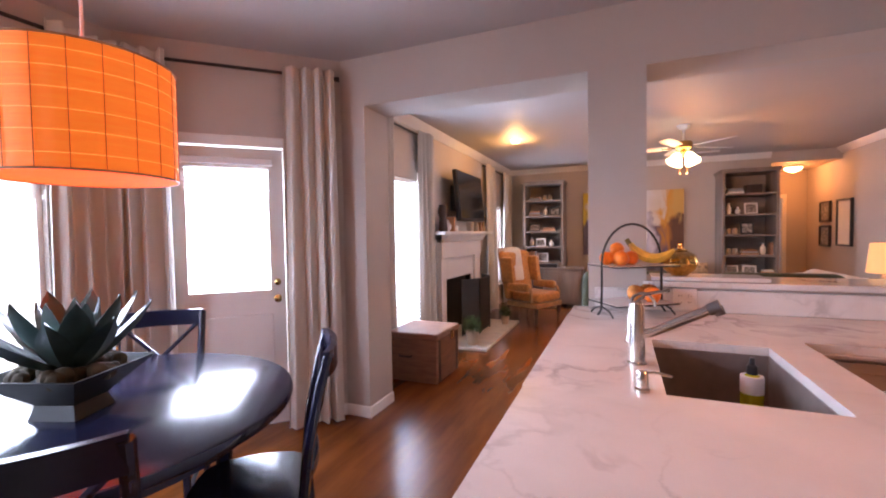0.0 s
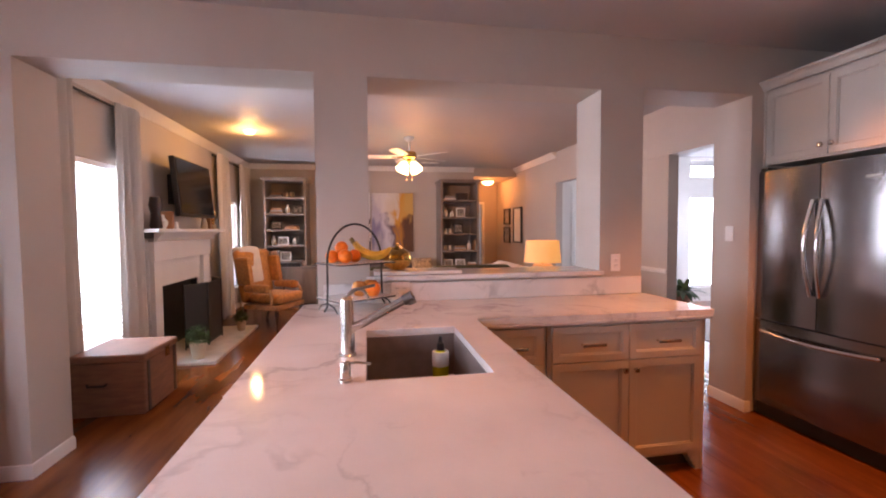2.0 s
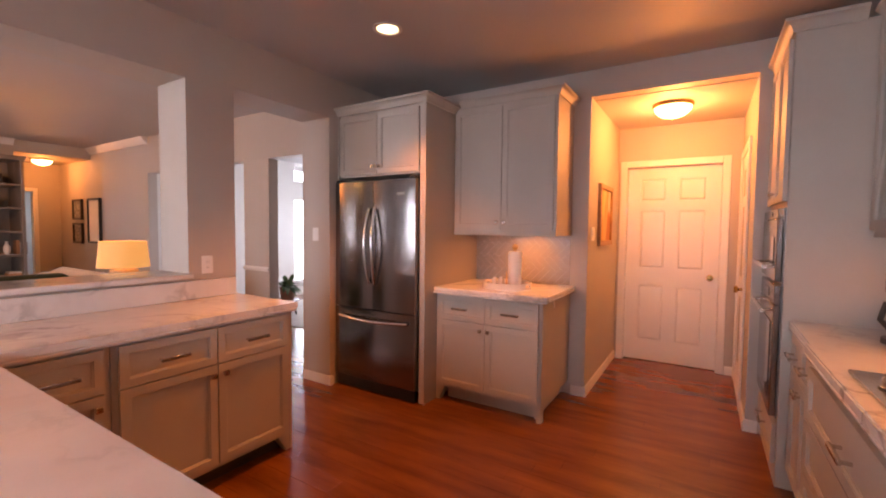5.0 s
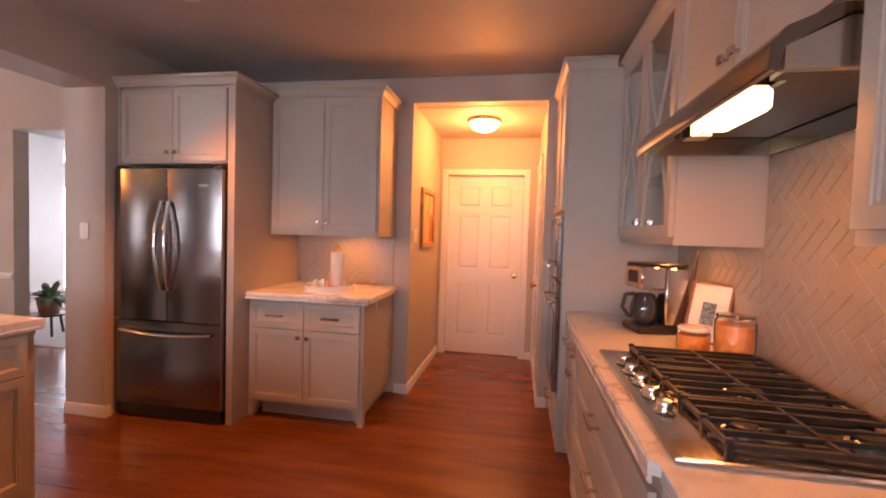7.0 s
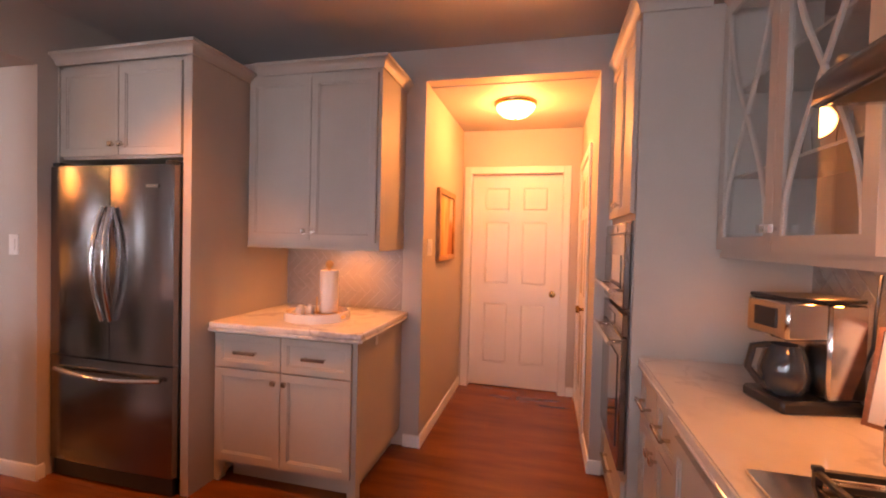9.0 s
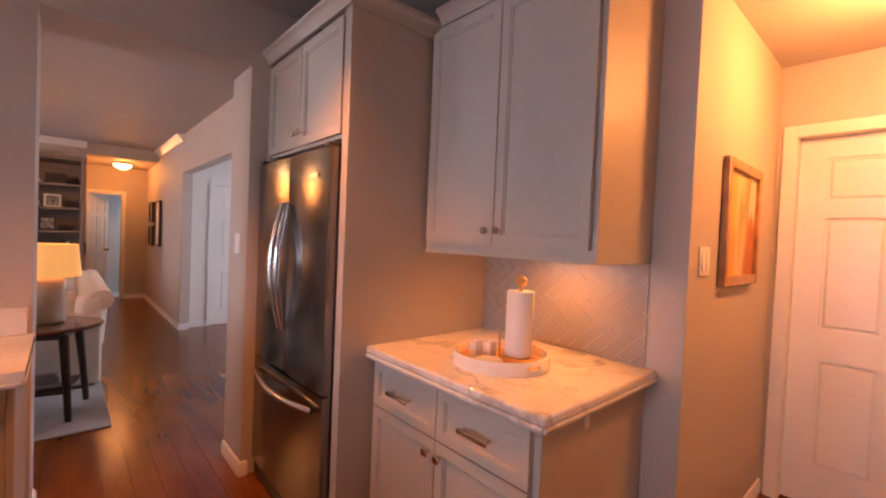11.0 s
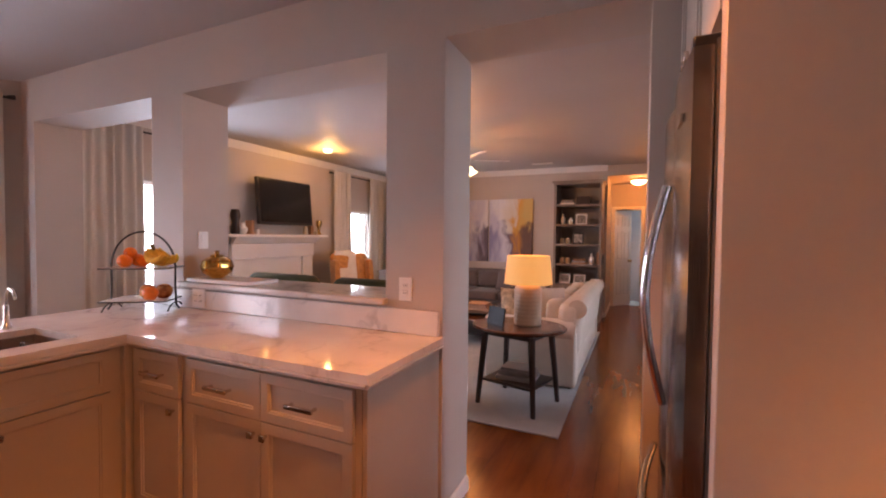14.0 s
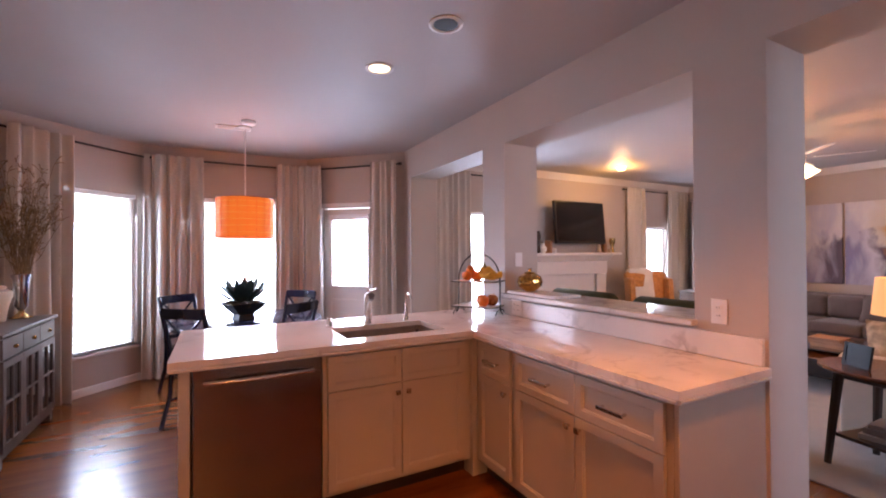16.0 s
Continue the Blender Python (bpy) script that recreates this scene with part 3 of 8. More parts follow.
sweep(cr, [(0, 0), (0.02, 0.005), (0.024, 0.03), (0.012, 0.05), (0, 0.052)], (4.05, 5.53, 0.88), (4.05, 5.07, 0.88))
solo("trim", cr, TRIM, "white crown moulding and chair rail", "trim", kind="structure")


def window(name, m, u0, u1, z0, z1, label, thick=0.14, sash=True, slats=True, slat_to=None):
    """A framed window in a wall's own plan: u along the wall, v outward negative."""
    w = thing(name, label, "window", kind="structure")

    def put(nm, g, material, parent=w):
        g.transform(m)
        return part(nm, g, material, parent)
    e = 0.026
    put("window_frame", boxes((u0, -thick + 0.03, z0, u0 + e, -0.05, z1), (u1 - e, -thick + 0.03, z0, u1, -0.05, z1),
                              (u0 + e, -thick + 0.03, z0, u1 - e, -0.05, z0 + e), (u0 + e, -thick + 0.03, z1 - e, u1 - e, -0.05, z1)), TRIM)
    if sash:
        zm = (z0 + z1) / 2
        put("meeting_rail", boxes((u0 + e, -thick + 0.04, zm - 0.02, u1 - e, -0.07, zm + 0.02)), TRIM)
        panes = ((z0 + e, zm - 0.02), (zm + 0.02, z1 - e))
    else:
        panes = ((z0 + e, z1 - e),)
    for a, b in panes:
        p = put("pane", boxes((u0 + e, -thick + 0.06, a, u1 - e, -thick + 0.064, b)), GLASS)
        p.visible_shadow = False
    put("window_sill", boxes((u0 - 0.02, -0.05, z0 - 0.03, u1 + 0.02, 0.03, z0), bevel=0.004), TRIM)
    if slats:
        put("blind_headrail", boxes((u0 + 0.01, -0.045, z1 - 0.05, u1 - 0.01, -0.005, z1 - 0.004)), BLIND)
        z, pitch = z0 + 0.03, 0.043
        me = None
        while z < (slat_to or z1 - 0.06):
            if me is None:
                g = bmesh.new()
                box(g, u0 + 0.012, -0.046, -0.0012, u1 - 0.012, -0.004, 0.0012)
                s = put("slat", g, BLIND)
                me = s.data
            else:
                s = new("slat", me)
                s.parent = w
            s.location.z = z
            z += pitch
    return w


window("window_1", MB, 0.36, 1.24, 0.41, 2.10, "white framed bay window with lowered mini blinds", sash=False, slat_to=0.95)
window("window_2", MA, 0.05, 0.80, 0.41, 2.09, "white framed slanted bay window with mini blinds", sash=False, slat_to=0.95)
MLW = Matrix.Translation((WL, 0, 0)) @ Matrix.Rotation(radians(-90), 4, "Z")
window("window_3", MLW, -5.56, -4.55, 0.32, 2.0, "white living room window with half lowered blinds", 0.15, sash=False, slat_to=0.95)
window("window_4", MLW, -9.15, -8.35, 0.4, 1.88, "white living room window beside the bookcase", 0.15, sash=False, slat_to=0.95)
MEN = Matrix.Translation((0, 7.97, 0)) @ Matrix.Rotation(radians(180), 4, "Z")
window("window_5", MEN, -7.5, -6.75, 0.26, 1.96, "tall white entry window with bright daylight", 0.12, slats=False)
window("window_6", MEN, -7.5, -6.75, 2.3, 2.66, "small white transom window over the entry window", 0.12, sash=False, slats=False)


# unseen window, added so that daylight reaches the entry wall
window("window_7", Matrix.Translation((8.5, 0, 0)) @ Matrix.Rotation(radians(90), 4, "Z"), 5.2, 6.6, 0.6, 2.1, "added unseen white window that lights the entry", 0.12, slats=False)


def six_panel(name, x0, x1, z0, z1, m, label, material=TRIM, knob_side=1, knob_mat=BRASS, open_deg=0, casing=True, kind="structure", deep=0.0):
    """A six-panel door in its own plan (x across, faces -y), set by m, with casing and knob."""
    d = thing(name, label, "door", kind=kind)

    def put(nm, g, mt, parent=d, turn=True, lab=""):
        if turn and deep:
            g.transform(Matrix.Translation((0, deep, 0)))
        if turn and open_deg:
            hinge = x0 if knob_side > 0 else x1
            g.transform(Matrix.Translation((hinge, 0, 0)) @ Matrix.Rotation(radians(open_deg), 4, "Z") @ Matrix.Translation((-hinge, 0, 0)))
        g.transform(m)
        return part(nm, g, mt, parent, lab, crease=15)
    w, h = x1 - x0, z1 - z0
    g = boxes((x0, 0.013, z0 + 0.008, x1, 0.034, z1))
    s, mid = 0.115 * w / 0.8, 0.10 * w / 0.8
    xs = [(x0 + s, x0 + w / 2 - mid / 2), (x0 + w / 2 + mid / 2, x1 - s)]
    zs = [(z0 + 0.11 * h, z0 + 0.40 * h), (z0 + 0.485 * h, z0 + 0.785 * h), (z0 + 0.83 * h, z0 + 0.945 * h)]
    for a, b in ((x0, x0 + s), (xs[0][1], xs[1][0]), (x1 - s, x1)):
        box(g, a, 0, z0 + 0.008, b, 0.013, z1)
    for a, b in ((z0 + 0.008, zs[0][0]), (zs[0][1], zs[1][0]), (zs[1][1], zs[2][0]), (zs[2][1], z1)):
        for c, e in xs:
            box(g, c, 0, a, e, 0.013, b)
    leaf = put("door_leaf", g, material)
    for c, e in xs:
        for a, b in zs:
            q = bmesh.new()
            box(q, c + 0.026, 0.003, a + 0.026, e - 0.026, 0.013, b - 0.026)
            for v in q.verts:
                if v.co.y > 0.008:
                    v.co.x += 0.014 if v.co.x > (c + e) / 2 else -0.014
                    v.co.z += 0.014 if v.co.z > (a + b) / 2 else -0.014
            put("door_panel", q, material, d)
    kx = x1 - 0.07 if knob_side > 0 else x0 + 0.07
    q = lathe(bmesh.new(), [(0.028, 0), (0.028, 0.006), (0.012, 0.012), (0.011, 0.035), (0.026, 0.045), (0.03, 0.058), (0.022, 0.07), (0.004, 0.073)])
    q.transform(Matrix.Translation((kx, 0, z0 + 0.93)) @ Matrix.Rotation(radians(90), 4, "X"))
    put("door_knob", q, knob_mat, d, lab="round brass knob")
    if casing:
        c = 0.07
        put("casing", boxes((x0 - c, -0.018, z0, x0 - 0.004, 0.0, z1 + c), (x1 + 0.004, -0.018, z0, x1 + c, 0.0, z1 + c),
                            (x0 - 0.004, -0.018, z1 + 0.004, x1 + 0.004, 0.0, z1 + c), bevel=0.004), TRIM, turn=False)
        put("jamb", boxes((x0 - 0.004, 0.0, z0, x0 - 0.001, 0.1, z1 + 0.003), (x1 + 0.001, 0.0, z0, x1 + 0.004, 0.1, z1 + 0.003),
                          (x0 - 0.004, 0.0, z1 + 0.003, x1 + 0.004, 0.1, z1 + 0.006)), TRIM, turn=False)
    return d


six_panel("door_1", -1.605, -0.76, 0, 2.05, Matrix.Translation((HALL_X, 0, 0)) @ Matrix.Rotation(radians(-90), 4, "Z") @ Matrix.Translation((0, 0.0, 0)),
          "white six-panel interior door, closed, with brass knob", deep=0.06)
six_panel("door_2", 4.475, 5.245, 0, 2.035, Matrix.Translation((0, 7.97, 0)), "white six-panel closet door, closed, in the entry")
six_panel("door_3", 3.175, 3.655, 0, 1.975, Matrix.Translation((0, 11.25, 0)), "white panelled door ajar at the hall's end, tinted for daylight", BLUE_DAYLIT, open_deg=50, knob_side=1)
# door on the right side of the back hall
six_panel("door_4", -5.80, -5.05, 0, 2.05, Matrix.Translation((0, HALL_Y0 + 0.002, 0)) @ Matrix.Rotation(radians(180), 4, "Z"),
          "white six-panel door, closed, in the side wall of the back hall")


def garden_door():
    d = thing("door_5", "white garden door with glazed upper half and blinds", "door", kind="structure")

    def put(nm, g, mt, parent=d, lab=""):
        g.transform(MD)
        return part(nm, g, mt, parent, lab)
    u0, u1, z1 = 0.425, 1.165, 2.0
    a, b, c, e = u0 + 0.09, u1 - 0.11, 0.98, 1.87
    put("door_leaf", boxes((u0, -0.08, 0.01, a, -0.035, z1), (b, -0.08, 0.01, u1, -0.035, z1), (a, -0.08, 0.01, b, -0.035, c), (a, -0.08, e, b, -0.035, z1)), TRIM)
    put("glazing_bead", boxes((a - 0.02, -0.035, c - 0.02, a + 0.012, -0.022, e + 0.02), (b - 0.012, -0.035, c - 0.02, b + 0.02, -0.022, e + 0.02),
                              (a + 0.012, -0.035, c - 0.02, b - 0.012, -0.022, c + 0.012), (a + 0.012, -0.035, e - 0.012, b - 0.012, -0.022, e + 0.02)), TRIM)
    put("lower_panel", boxes((a, -0.035, 0.2, b, -0.026, 0.82), bevel=0.008), TRIM)
    p = put("pane", boxes((a, -0.06, c, b, -0.056, e)), GLASS)
    p.visible_shadow = False
    put("blind_headrail", boxes((a - 0.02, -0.022, e + 0.01, b + 0.02, 0.012, e + 0.055), bevel=0.004), BLIND)
    g = boxes((a, -0.016, -0.001, b, 0.01, 0.001))
    s = put("slat", g, BLIND)
    s.location.z = e - 0.02
    for i in range(5):
        q = new("slat", s.data)
        q.parent = d
        q.location.z = e - 0.045 - 0.03 * i
    for z, r in ((0.93, 0.026), (1.05, 0.022)):
        k = lathe(bmesh.new(), [(r, 0), (r, 0.008), (0.012, 0.014), (0.011, 0.035), (r * 0.95, 0.045), (r, 0.06), (0.004, 0.072)])
        k.transform(Matrix.Translation((u0 + 0.055, -0.035, z)) @ Matrix.Rotation(radians(-90), 4, "X"))
        put("door_knob" if z < 1 else "deadbolt", k, BRASS, lab="brass hardware")
    put("casing", boxes((u0 - 0.07, 0, 0, u0 - 0.003, 0.018, z1 + 0.075), (u1 + 0.003, 0, 0, u1 + 0.07, 0.018, z1 + 0.075), (u0 - 0.003, 0, z1 + 0.005, u1 + 0.003, 0.018, z1 + 0.075), bevel=0.004), TRIM)


garden_door()


# ---------------------------------------------------------------- kitchen cabinets
def shaker(g, x0, x1, z0, z1, t=0.02, s=0.058):
    """A framed door or drawer front that stands proud of y = 0: one piece with a sunk, beaded panel."""
    box(g, x0, -t, z0, x1, -0.0005, z1)
    f = min(g.faces, key=lambda q: q.calc_center_median().y)
    for width, push in ((min(s, 0.27 * (z1 - z0)), 0.0), (0.002, 0.004), (0.008, 0.002), (0.002, 0.005)):
        bmesh.ops.inset_individual(g, faces=[f], thickness=width, depth=0)
        for v in f.verts:
            v.co.y += push
    return g


def knob(g, x, z, y=-0.02):
    box(g, x - 0.005, y - 0.016, z - 0.005, x + 0.005, y, z + 0.005)
    box(g, x - 0.014, y - 0.03, z - 0.014, x + 0.014, y - 0.016, z + 0.014, bevel=0.003)
    return g


def pull(g, x, z, w=0.135, y=-0.02):
    for s in (-1, 1):
        box(g, x + s * (w / 2 - 0.012) - 0.005, y - 0.026, z - 0.005, x + s * (w / 2 - 0.012) + 0.005, y, z + 0.005)
    box(g, x - w / 2, y - 0.038, z - 0.009, x + w / 2, y - 0.025, z + 0.009, bevel=0.003)
    return g


def cabinet(name, label, at, rz, w, depth, z0, z1, fronts, group="", toe=0.0, feet=False, hollow=False):
    """A cabinet with its front at y = 0 facing -y. fronts: (kind, x0, x1, z0, z1, side)."""
    c = thing(name, label, "cabinet", at, rz, group)
    if hollow:
        part("back_panel", boxes((0, depth - 0.02, z0 + toe, w, depth, z1)), CAB, c, world=False)
        part("side_panel", boxes((0, 0.03, z0 + toe, 0.02, depth - 0.02, z1)), CAB, c, world=False)
        part("side_panel", boxes((w - 0.02, 0.03, z0 + toe, w, depth - 0.02, z1)), CAB, c, world=False)
        part("bottom_panel", boxes((0.02, 0.03, z0 + toe, w - 0.02, depth - 0.02, z0 + toe + 0.02)), CAB, c, world=False)
        g = boxes((0, 0.003, z0 + toe, w, 0.03, z1))
    else:
        g = boxes((0, 0.003, z0 + toe, w, depth, z1))
    if toe and not feet:
        # dark wood here puts the recess's shade into the colour
        part("toe_kick", boxes((0.0, 0.075, z0, w, depth, z0 + toe - 0.0005)), WOOD_D, c, "recessed toe kick coloured dark for its shade", world=False)
    if feet:
        box(g, 0.06, 0.09, z0, w - 0.06, depth, z0 + toe)
    part("face_frame" if hollow else "body", g, CAB, c, world=False)
    if feet:
        for a, s in ((0.0, 1), (w, -1)):
            q = bmesh.new()
            for i in range(4):
                box(q, min(a, a + s * (0.075 - 0.014 * i)), 0.004, z0 + toe * (1 - (i + 1) / 4), max(a, a + s * (0.075 - 0.014 * i)), 0.06, z0 + toe * (1 - i / 4))
            part("foot", q, CAB, c, world=False)
    for kind, x0, x1, a, b, side in fronts:
        d = part("drawer_front" if kind in ("drawer", "false") else "door", shaker(bmesh.new(), x0, x1, a, b), CAB, c, world=False)
        if kind == "drawer":
            part("drawer_pull", pull(bmesh.new(), (x0 + x1) / 2, (a + b) / 2), NICKEL, d, "satin nickel bar pull", world=False)
        elif kind == "door":
            part("door_knob", knob(bmesh.new(), x1 - 0.03 if side > 0 else x0 + 0.03, b - 0.05), NICKEL, d, "small square nickel knob", world=False)
        elif kind == "upper":
            part("door_knob", knob(bmesh.new(), x1 - 0.03 if side > 0 else x0 + 0.03, a + 0.06), NICKEL, d, "small square nickel knob", world=False)
    return c


def pair(w, z0, zd, z1, x=0.0, m=0.025, drawers=True):
    """Two doors under two drawers over a width."""
    h = x + w / 2
    out = [("door", x + m, h - 0.003, z0, zd, 1), ("door", h + 0.003, x + w - m, z0, zd, -1)]
    if drawers:
        out += [("drawer", x + m, h - 0.003, zd + 0.006, z1, 0), ("drawer", h + 0.003, x + w - m, zd + 0.006, z1, 0)]
    return out


CT, CB = 0.925, 0.893                    # top and underside of the worktops
# run under the pass-through, facing the cooktop (front at y = 3.055)
run = cabinet("base_cabinet", "greige shaker base cabinet, two drawers over two doors", (1.79, 3.055, 0), 0, 0.93, 0.595, 0, CB, pair(0.93, 0.13, 0.665, 0.86), "peninsula cabinets", toe=0.1)
cabinet("corner_cabinet", "narrow greige corner base cabinet with one drawer", (1.395, 3.055, 0), 0, 0.39, 0.595, 0, CB,
        [("drawer", 0.05, 0.365, 0.671, 0.86, 0), ("door", 0.05, 0.365, 0.13, 0.665, 1)], "peninsula cabinets", toe=0.1)
# peninsula, facing the fridge (front at x = 1.37)
sinkcab = cabinet("sink_cabinet", "greige shaker sink cabinet with two doors", (1.365, 2.09, 0), 90, 0.93, 0.70, 0, CB,
        [("false", 0.025, 0.45, 0.671, 0.86, 0), ("false", 0.456, 0.88, 0.671, 0.86, 0), ("door", 0.025, 0.45, 0.13, 0.665, 1), ("door", 0.456, 0.88, 0.13, 0.665, -1)],
        "peninsula cabinets", toe=0.1, hollow=True)
foot = bmesh.new()
for i in range(4):
    box(foot, 2.645 + 0.016 * i, 3.06, 0.1 * (1 - (i + 1) / 4), 2.7205, 3.115, 0.1 * (1 - i / 4) - 0.0005)
part("foot", foot, CAB, run, "small bracket foot")
part("end_panel", boxes((2.721, 3.06, 0, 2.742, DY0 - 0.002, CB), bevel=0.002), CAB, run)
part("end_panel", boxes((0.66, 1.425, 0, 1.372, 1.475, CB), bevel=0.003), CAB, sinkcab, "greige end panel beside the dishwasher")
part("back_panel", boxes((0.62, 1.425, 0, 0.644, 3.40, CB)), CAB, sinkcab)
part("corner_filler", boxes((0.646, 3.022, 0, 1.394, DY0 - 0.002, CB)), CAB, sinkcab)


def dishwasher():
    d = thing("dishwasher", "stainless steel dishwasher with bar handle, built in", "dishwasher", (1.365, 1.78, 0))
    part("tub", boxes((0.78, 1.482, 0.1, 1.365, 2.083, CB - 0.005)), STEEL_D, d)
    part("door", boxes((1.367, 1.486, 0.12, 1.392, 2.079, CB - 0.008), bevel=0.004), STEEL, d, "brushed steel door")
    g = tube(bmesh.new(), [(1.41 + 0.02 * math.sin(math.pi * i / 12), 1.53 + 0.505 * i / 12, 0.81) for i in range(13)], 0.011, 10)
    for y in (1.545, 2.02):
        rod(g, (1.39, y, 0.81), (1.42, y, 0.81), 0.008)
    part("handle", g, NICKEL, d)
    part("toe_kick", boxes((1.27, 1.486, 0, 1.29, 2.079, 0.115)), BLKPL, d)


dishwasher()


def worktop():
    """L-shaped top with the sink's cut-out, made of blocks that share edges."""
    xs = [0.48, 0.86, 1.262, 1.405, 2.765]
    ys = [1.385, 2.25, 2.905, 3.025, DY0 - 0.004]
    g = bmesh.new()
    grid = {}

    def v(i, j, z):
        if (i, j, z) not in grid:
            grid[i, j, z] = g.verts.new((xs[i], ys[j], z))
        return grid[i, j, z]
    cells = {(i, j) for i in range(4) for j in range(4) if i < 3 or j == 3} - {(1, 1)}
    for i, j in cells:
        for z in (CB, CT):
            g.faces.new((v(i, j, z), v(i + 1, j, z), v(i + 1, j + 1, z), v(i, j + 1, z)))
        for (a, b), (p, q) in (((i, j), (i + 1, j)), ((i + 1, j), (i + 1, j + 1)), ((i + 1, j + 1), (i, j + 1)), ((i, j + 1), (i, j))):
            n = {((i, j), (i + 1, j)): (i, j - 1), ((i + 1, j), (i + 1, j + 1)): (i + 1, j), ((i + 1, j + 1), (i, j + 1)): (i, j + 1), ((i, j + 1), (i, j)): (i - 1, j)}[((a, b), (p, q))]
            if n not in cells:
                g.faces.new((v(a, b, CB), v(p, q, CB), v(p, q, CT), v(a, b, CT)))
    es = [e for e in g.edges if len(e.link_faces) == 2 and e.calc_face_angle(0) > 1 and all(abs(w.co.z - CT) < 1e-5 for w in e.verts)]
    bmesh.ops.bevel(g, geom=es, offset=0.006, segments=2, affect="EDGES")
    w = thing("worktop", "polished white marble worktop with grey veins, L-shaped", "worktop", (0.9, 2.4, CB))
    part("slab", g, MARBLE, w)
    e = bmesh.new()
    lip = [(0, 0), (0.006, 0.0), (0.012, 0.008), (0.012, 0.014), (0.004, 0.02), (0, 0.02)]
    for a, b in (((1.395, 1.395, CB - 0.02), (1.395, 3.035, CB - 0.02)), ((1.395, 3.035, CB - 0.02), (2.755, 3.035, CB - 0.02)), ((2.755, 3.035, CB - 0.02), (2.755, 3.655, CB - 0.02)), ((0.66, 1.395, CB - 0.02), (1.395, 1.395, CB - 0.02))):
        sweep(e, lip, a, b)
    part("edge_moulding", e, MARBLE, w)
    part("overhang_strip", boxes((0.473, 2.21, CB + 0.002, 0.48, 3.40, CT - 0.003)), MARBLE, w)
    part("upstand", boxes((0.60, DY0 - 0.026, CT + 0.001, 2.742, DY0 - 0.003, 1.045), bevel=0.003), MARBLE, w, "marble upstand against the wall")


worktop()
solo("ledge", boxes((0.86, DY0 - 0.045, 1.058, 2.45, DY1 + 0.03, 1.09), bevel=0.006), MARBLE, "white marble ledge of the pass-through", "ledge", kind="structure")


def sink():
    s = thing("sink", "dark taupe composite undermount kitchen sink", "sink", (1.06, 2.56, CB - 0.2))
    x0, y0, x1, y1, zb, zt = 0.862, 2.252, 1.26, 2.903, 0.70, CB - 0.001
    g = bmesh.new()
    t = 0.012
    part("basin", box(g, x0 - t, y0 - t, zb - t, x1 + t, y1 + t, zb), SINK, s)
    for r in ((x0 - t, y0 - t, zb, x0, y1 + t, zt), (x1, y0 - t, zb, x1 + t, y1 + t, zt), (x0, y0 - t, zb, x1, y0, zt), (x0, y1, zb, x1, y1 + t, zt)):
        part("basin_side", box(bmesh.new(), *r), SINK, s)
    part("drain", lathe(bmesh.new(), [(0.045, 0), (0.045, 0.003), (0.03, 0.004), (0.028, 0.001), (0.003, 0.001)], (1.06, 2.6, zb)), CHROME, s)
    part("strainer", lathe(bmesh.new(), [(0.05, 0.0), (0.055, 0.012), (0.03, 0.016), (0.004, 0.02)], (0.99, 2.36, zb), 18), BRASS, s, "copper drain cover")


sink()
g = thing("soap_bottle", "clear bottle of green dish soap with white cap", "bottle", (1.17, 2.74, 0.70))
part("bottle", lathe(bmesh.new(), [(0.03, 0), (0.034, 0.01), (0.035, 0.13), (0.03, 0.155), (0.016, 0.165)], (1.17, 2.74, 0.70)), SOAP, g)
part("label", lathe(bmesh.new(), [(0.0355, 0.10), (0.0358, 0.105), (0.0358, 0.155), (0.0345, 0.16)], (1.17, 2.74, 0.70)), WHITEPL, g)
part("cap", lathe(bmesh.new(), [(0.016, 0.165), (0.018, 0.17), (0.016, 0.195), (0.009, 0.2), (0.008, 0.222), (0.004, 0.224)], (1.17, 2.74, 0.70)), BLKPL, g, "dark flip cap")


def faucet():
    x, y = 0.795, 2.53
    f = thing("faucet", "brushed nickel single-hole kitchen faucet with angled spout", "faucet", (x, y, CT))
    part("base", lathe(bmesh.new(), [(0.031, 0), (0.031, 0.006), (0.026, 0.01), (0.0245, 0.19), (0.022, 0.205), (0.012, 0.212)], (x, y, CT)), NICKEL, f)
    part("spout", tube(bmesh.new(), [(x + 0.015, y - 0.003, CT + 0.10), (x + 0.05, y - 0.01, CT + 0.115), (x + 0.20, y - 0.044, CT + 0.20)], 0.0155, 12), NICKEL, f)
    g = rod(bmesh.new(), (x + 0.20, y - 0.044, CT + 0.2), (x + 0.232, y - 0.051, CT + 0.217), 0.019, 0.021)
    rod(g, (x + 0.222, y - 0.049, CT + 0.214), (x + 0.232, y - 0.051, CT + 0.188), 0.016, 0.015)
    part("spray_head", g, STEEL_D, f)
    g = tube(bmesh.new(), [(x - 0.005, y + 0.0, CT + 0.205), (x + 0.03, y + 0.012, CT + 0.236), (x + 0.10, y + 0.03, CT + 0.248)], 0.006, 8)
    part("lever", g, NICKEL, f)


faucet()
wx, wy = 0.78, 2.83
g = thing("water_tap", "slim chrome gooseneck filtered water tap", "faucet", (wx, wy, CT))
part("base", lathe(bmesh.new(), [(0.02, 0), (0.02, 0.01), (0.012, 0.03), (0.009, 0.12), (0.006, 0.125)], (wx, wy, CT)), NICKEL, g)
part("spout", tube(bmesh.new(), [(wx, wy, CT + 0.1)] + [(wx + 0.045 - 0.045 * math.cos(a), wy, CT + 0.15 + 0.05 * math.sin(a)) for a in [i * math.pi / 10 for i in range(11)]], 0.0065, 8), NICKEL, g)
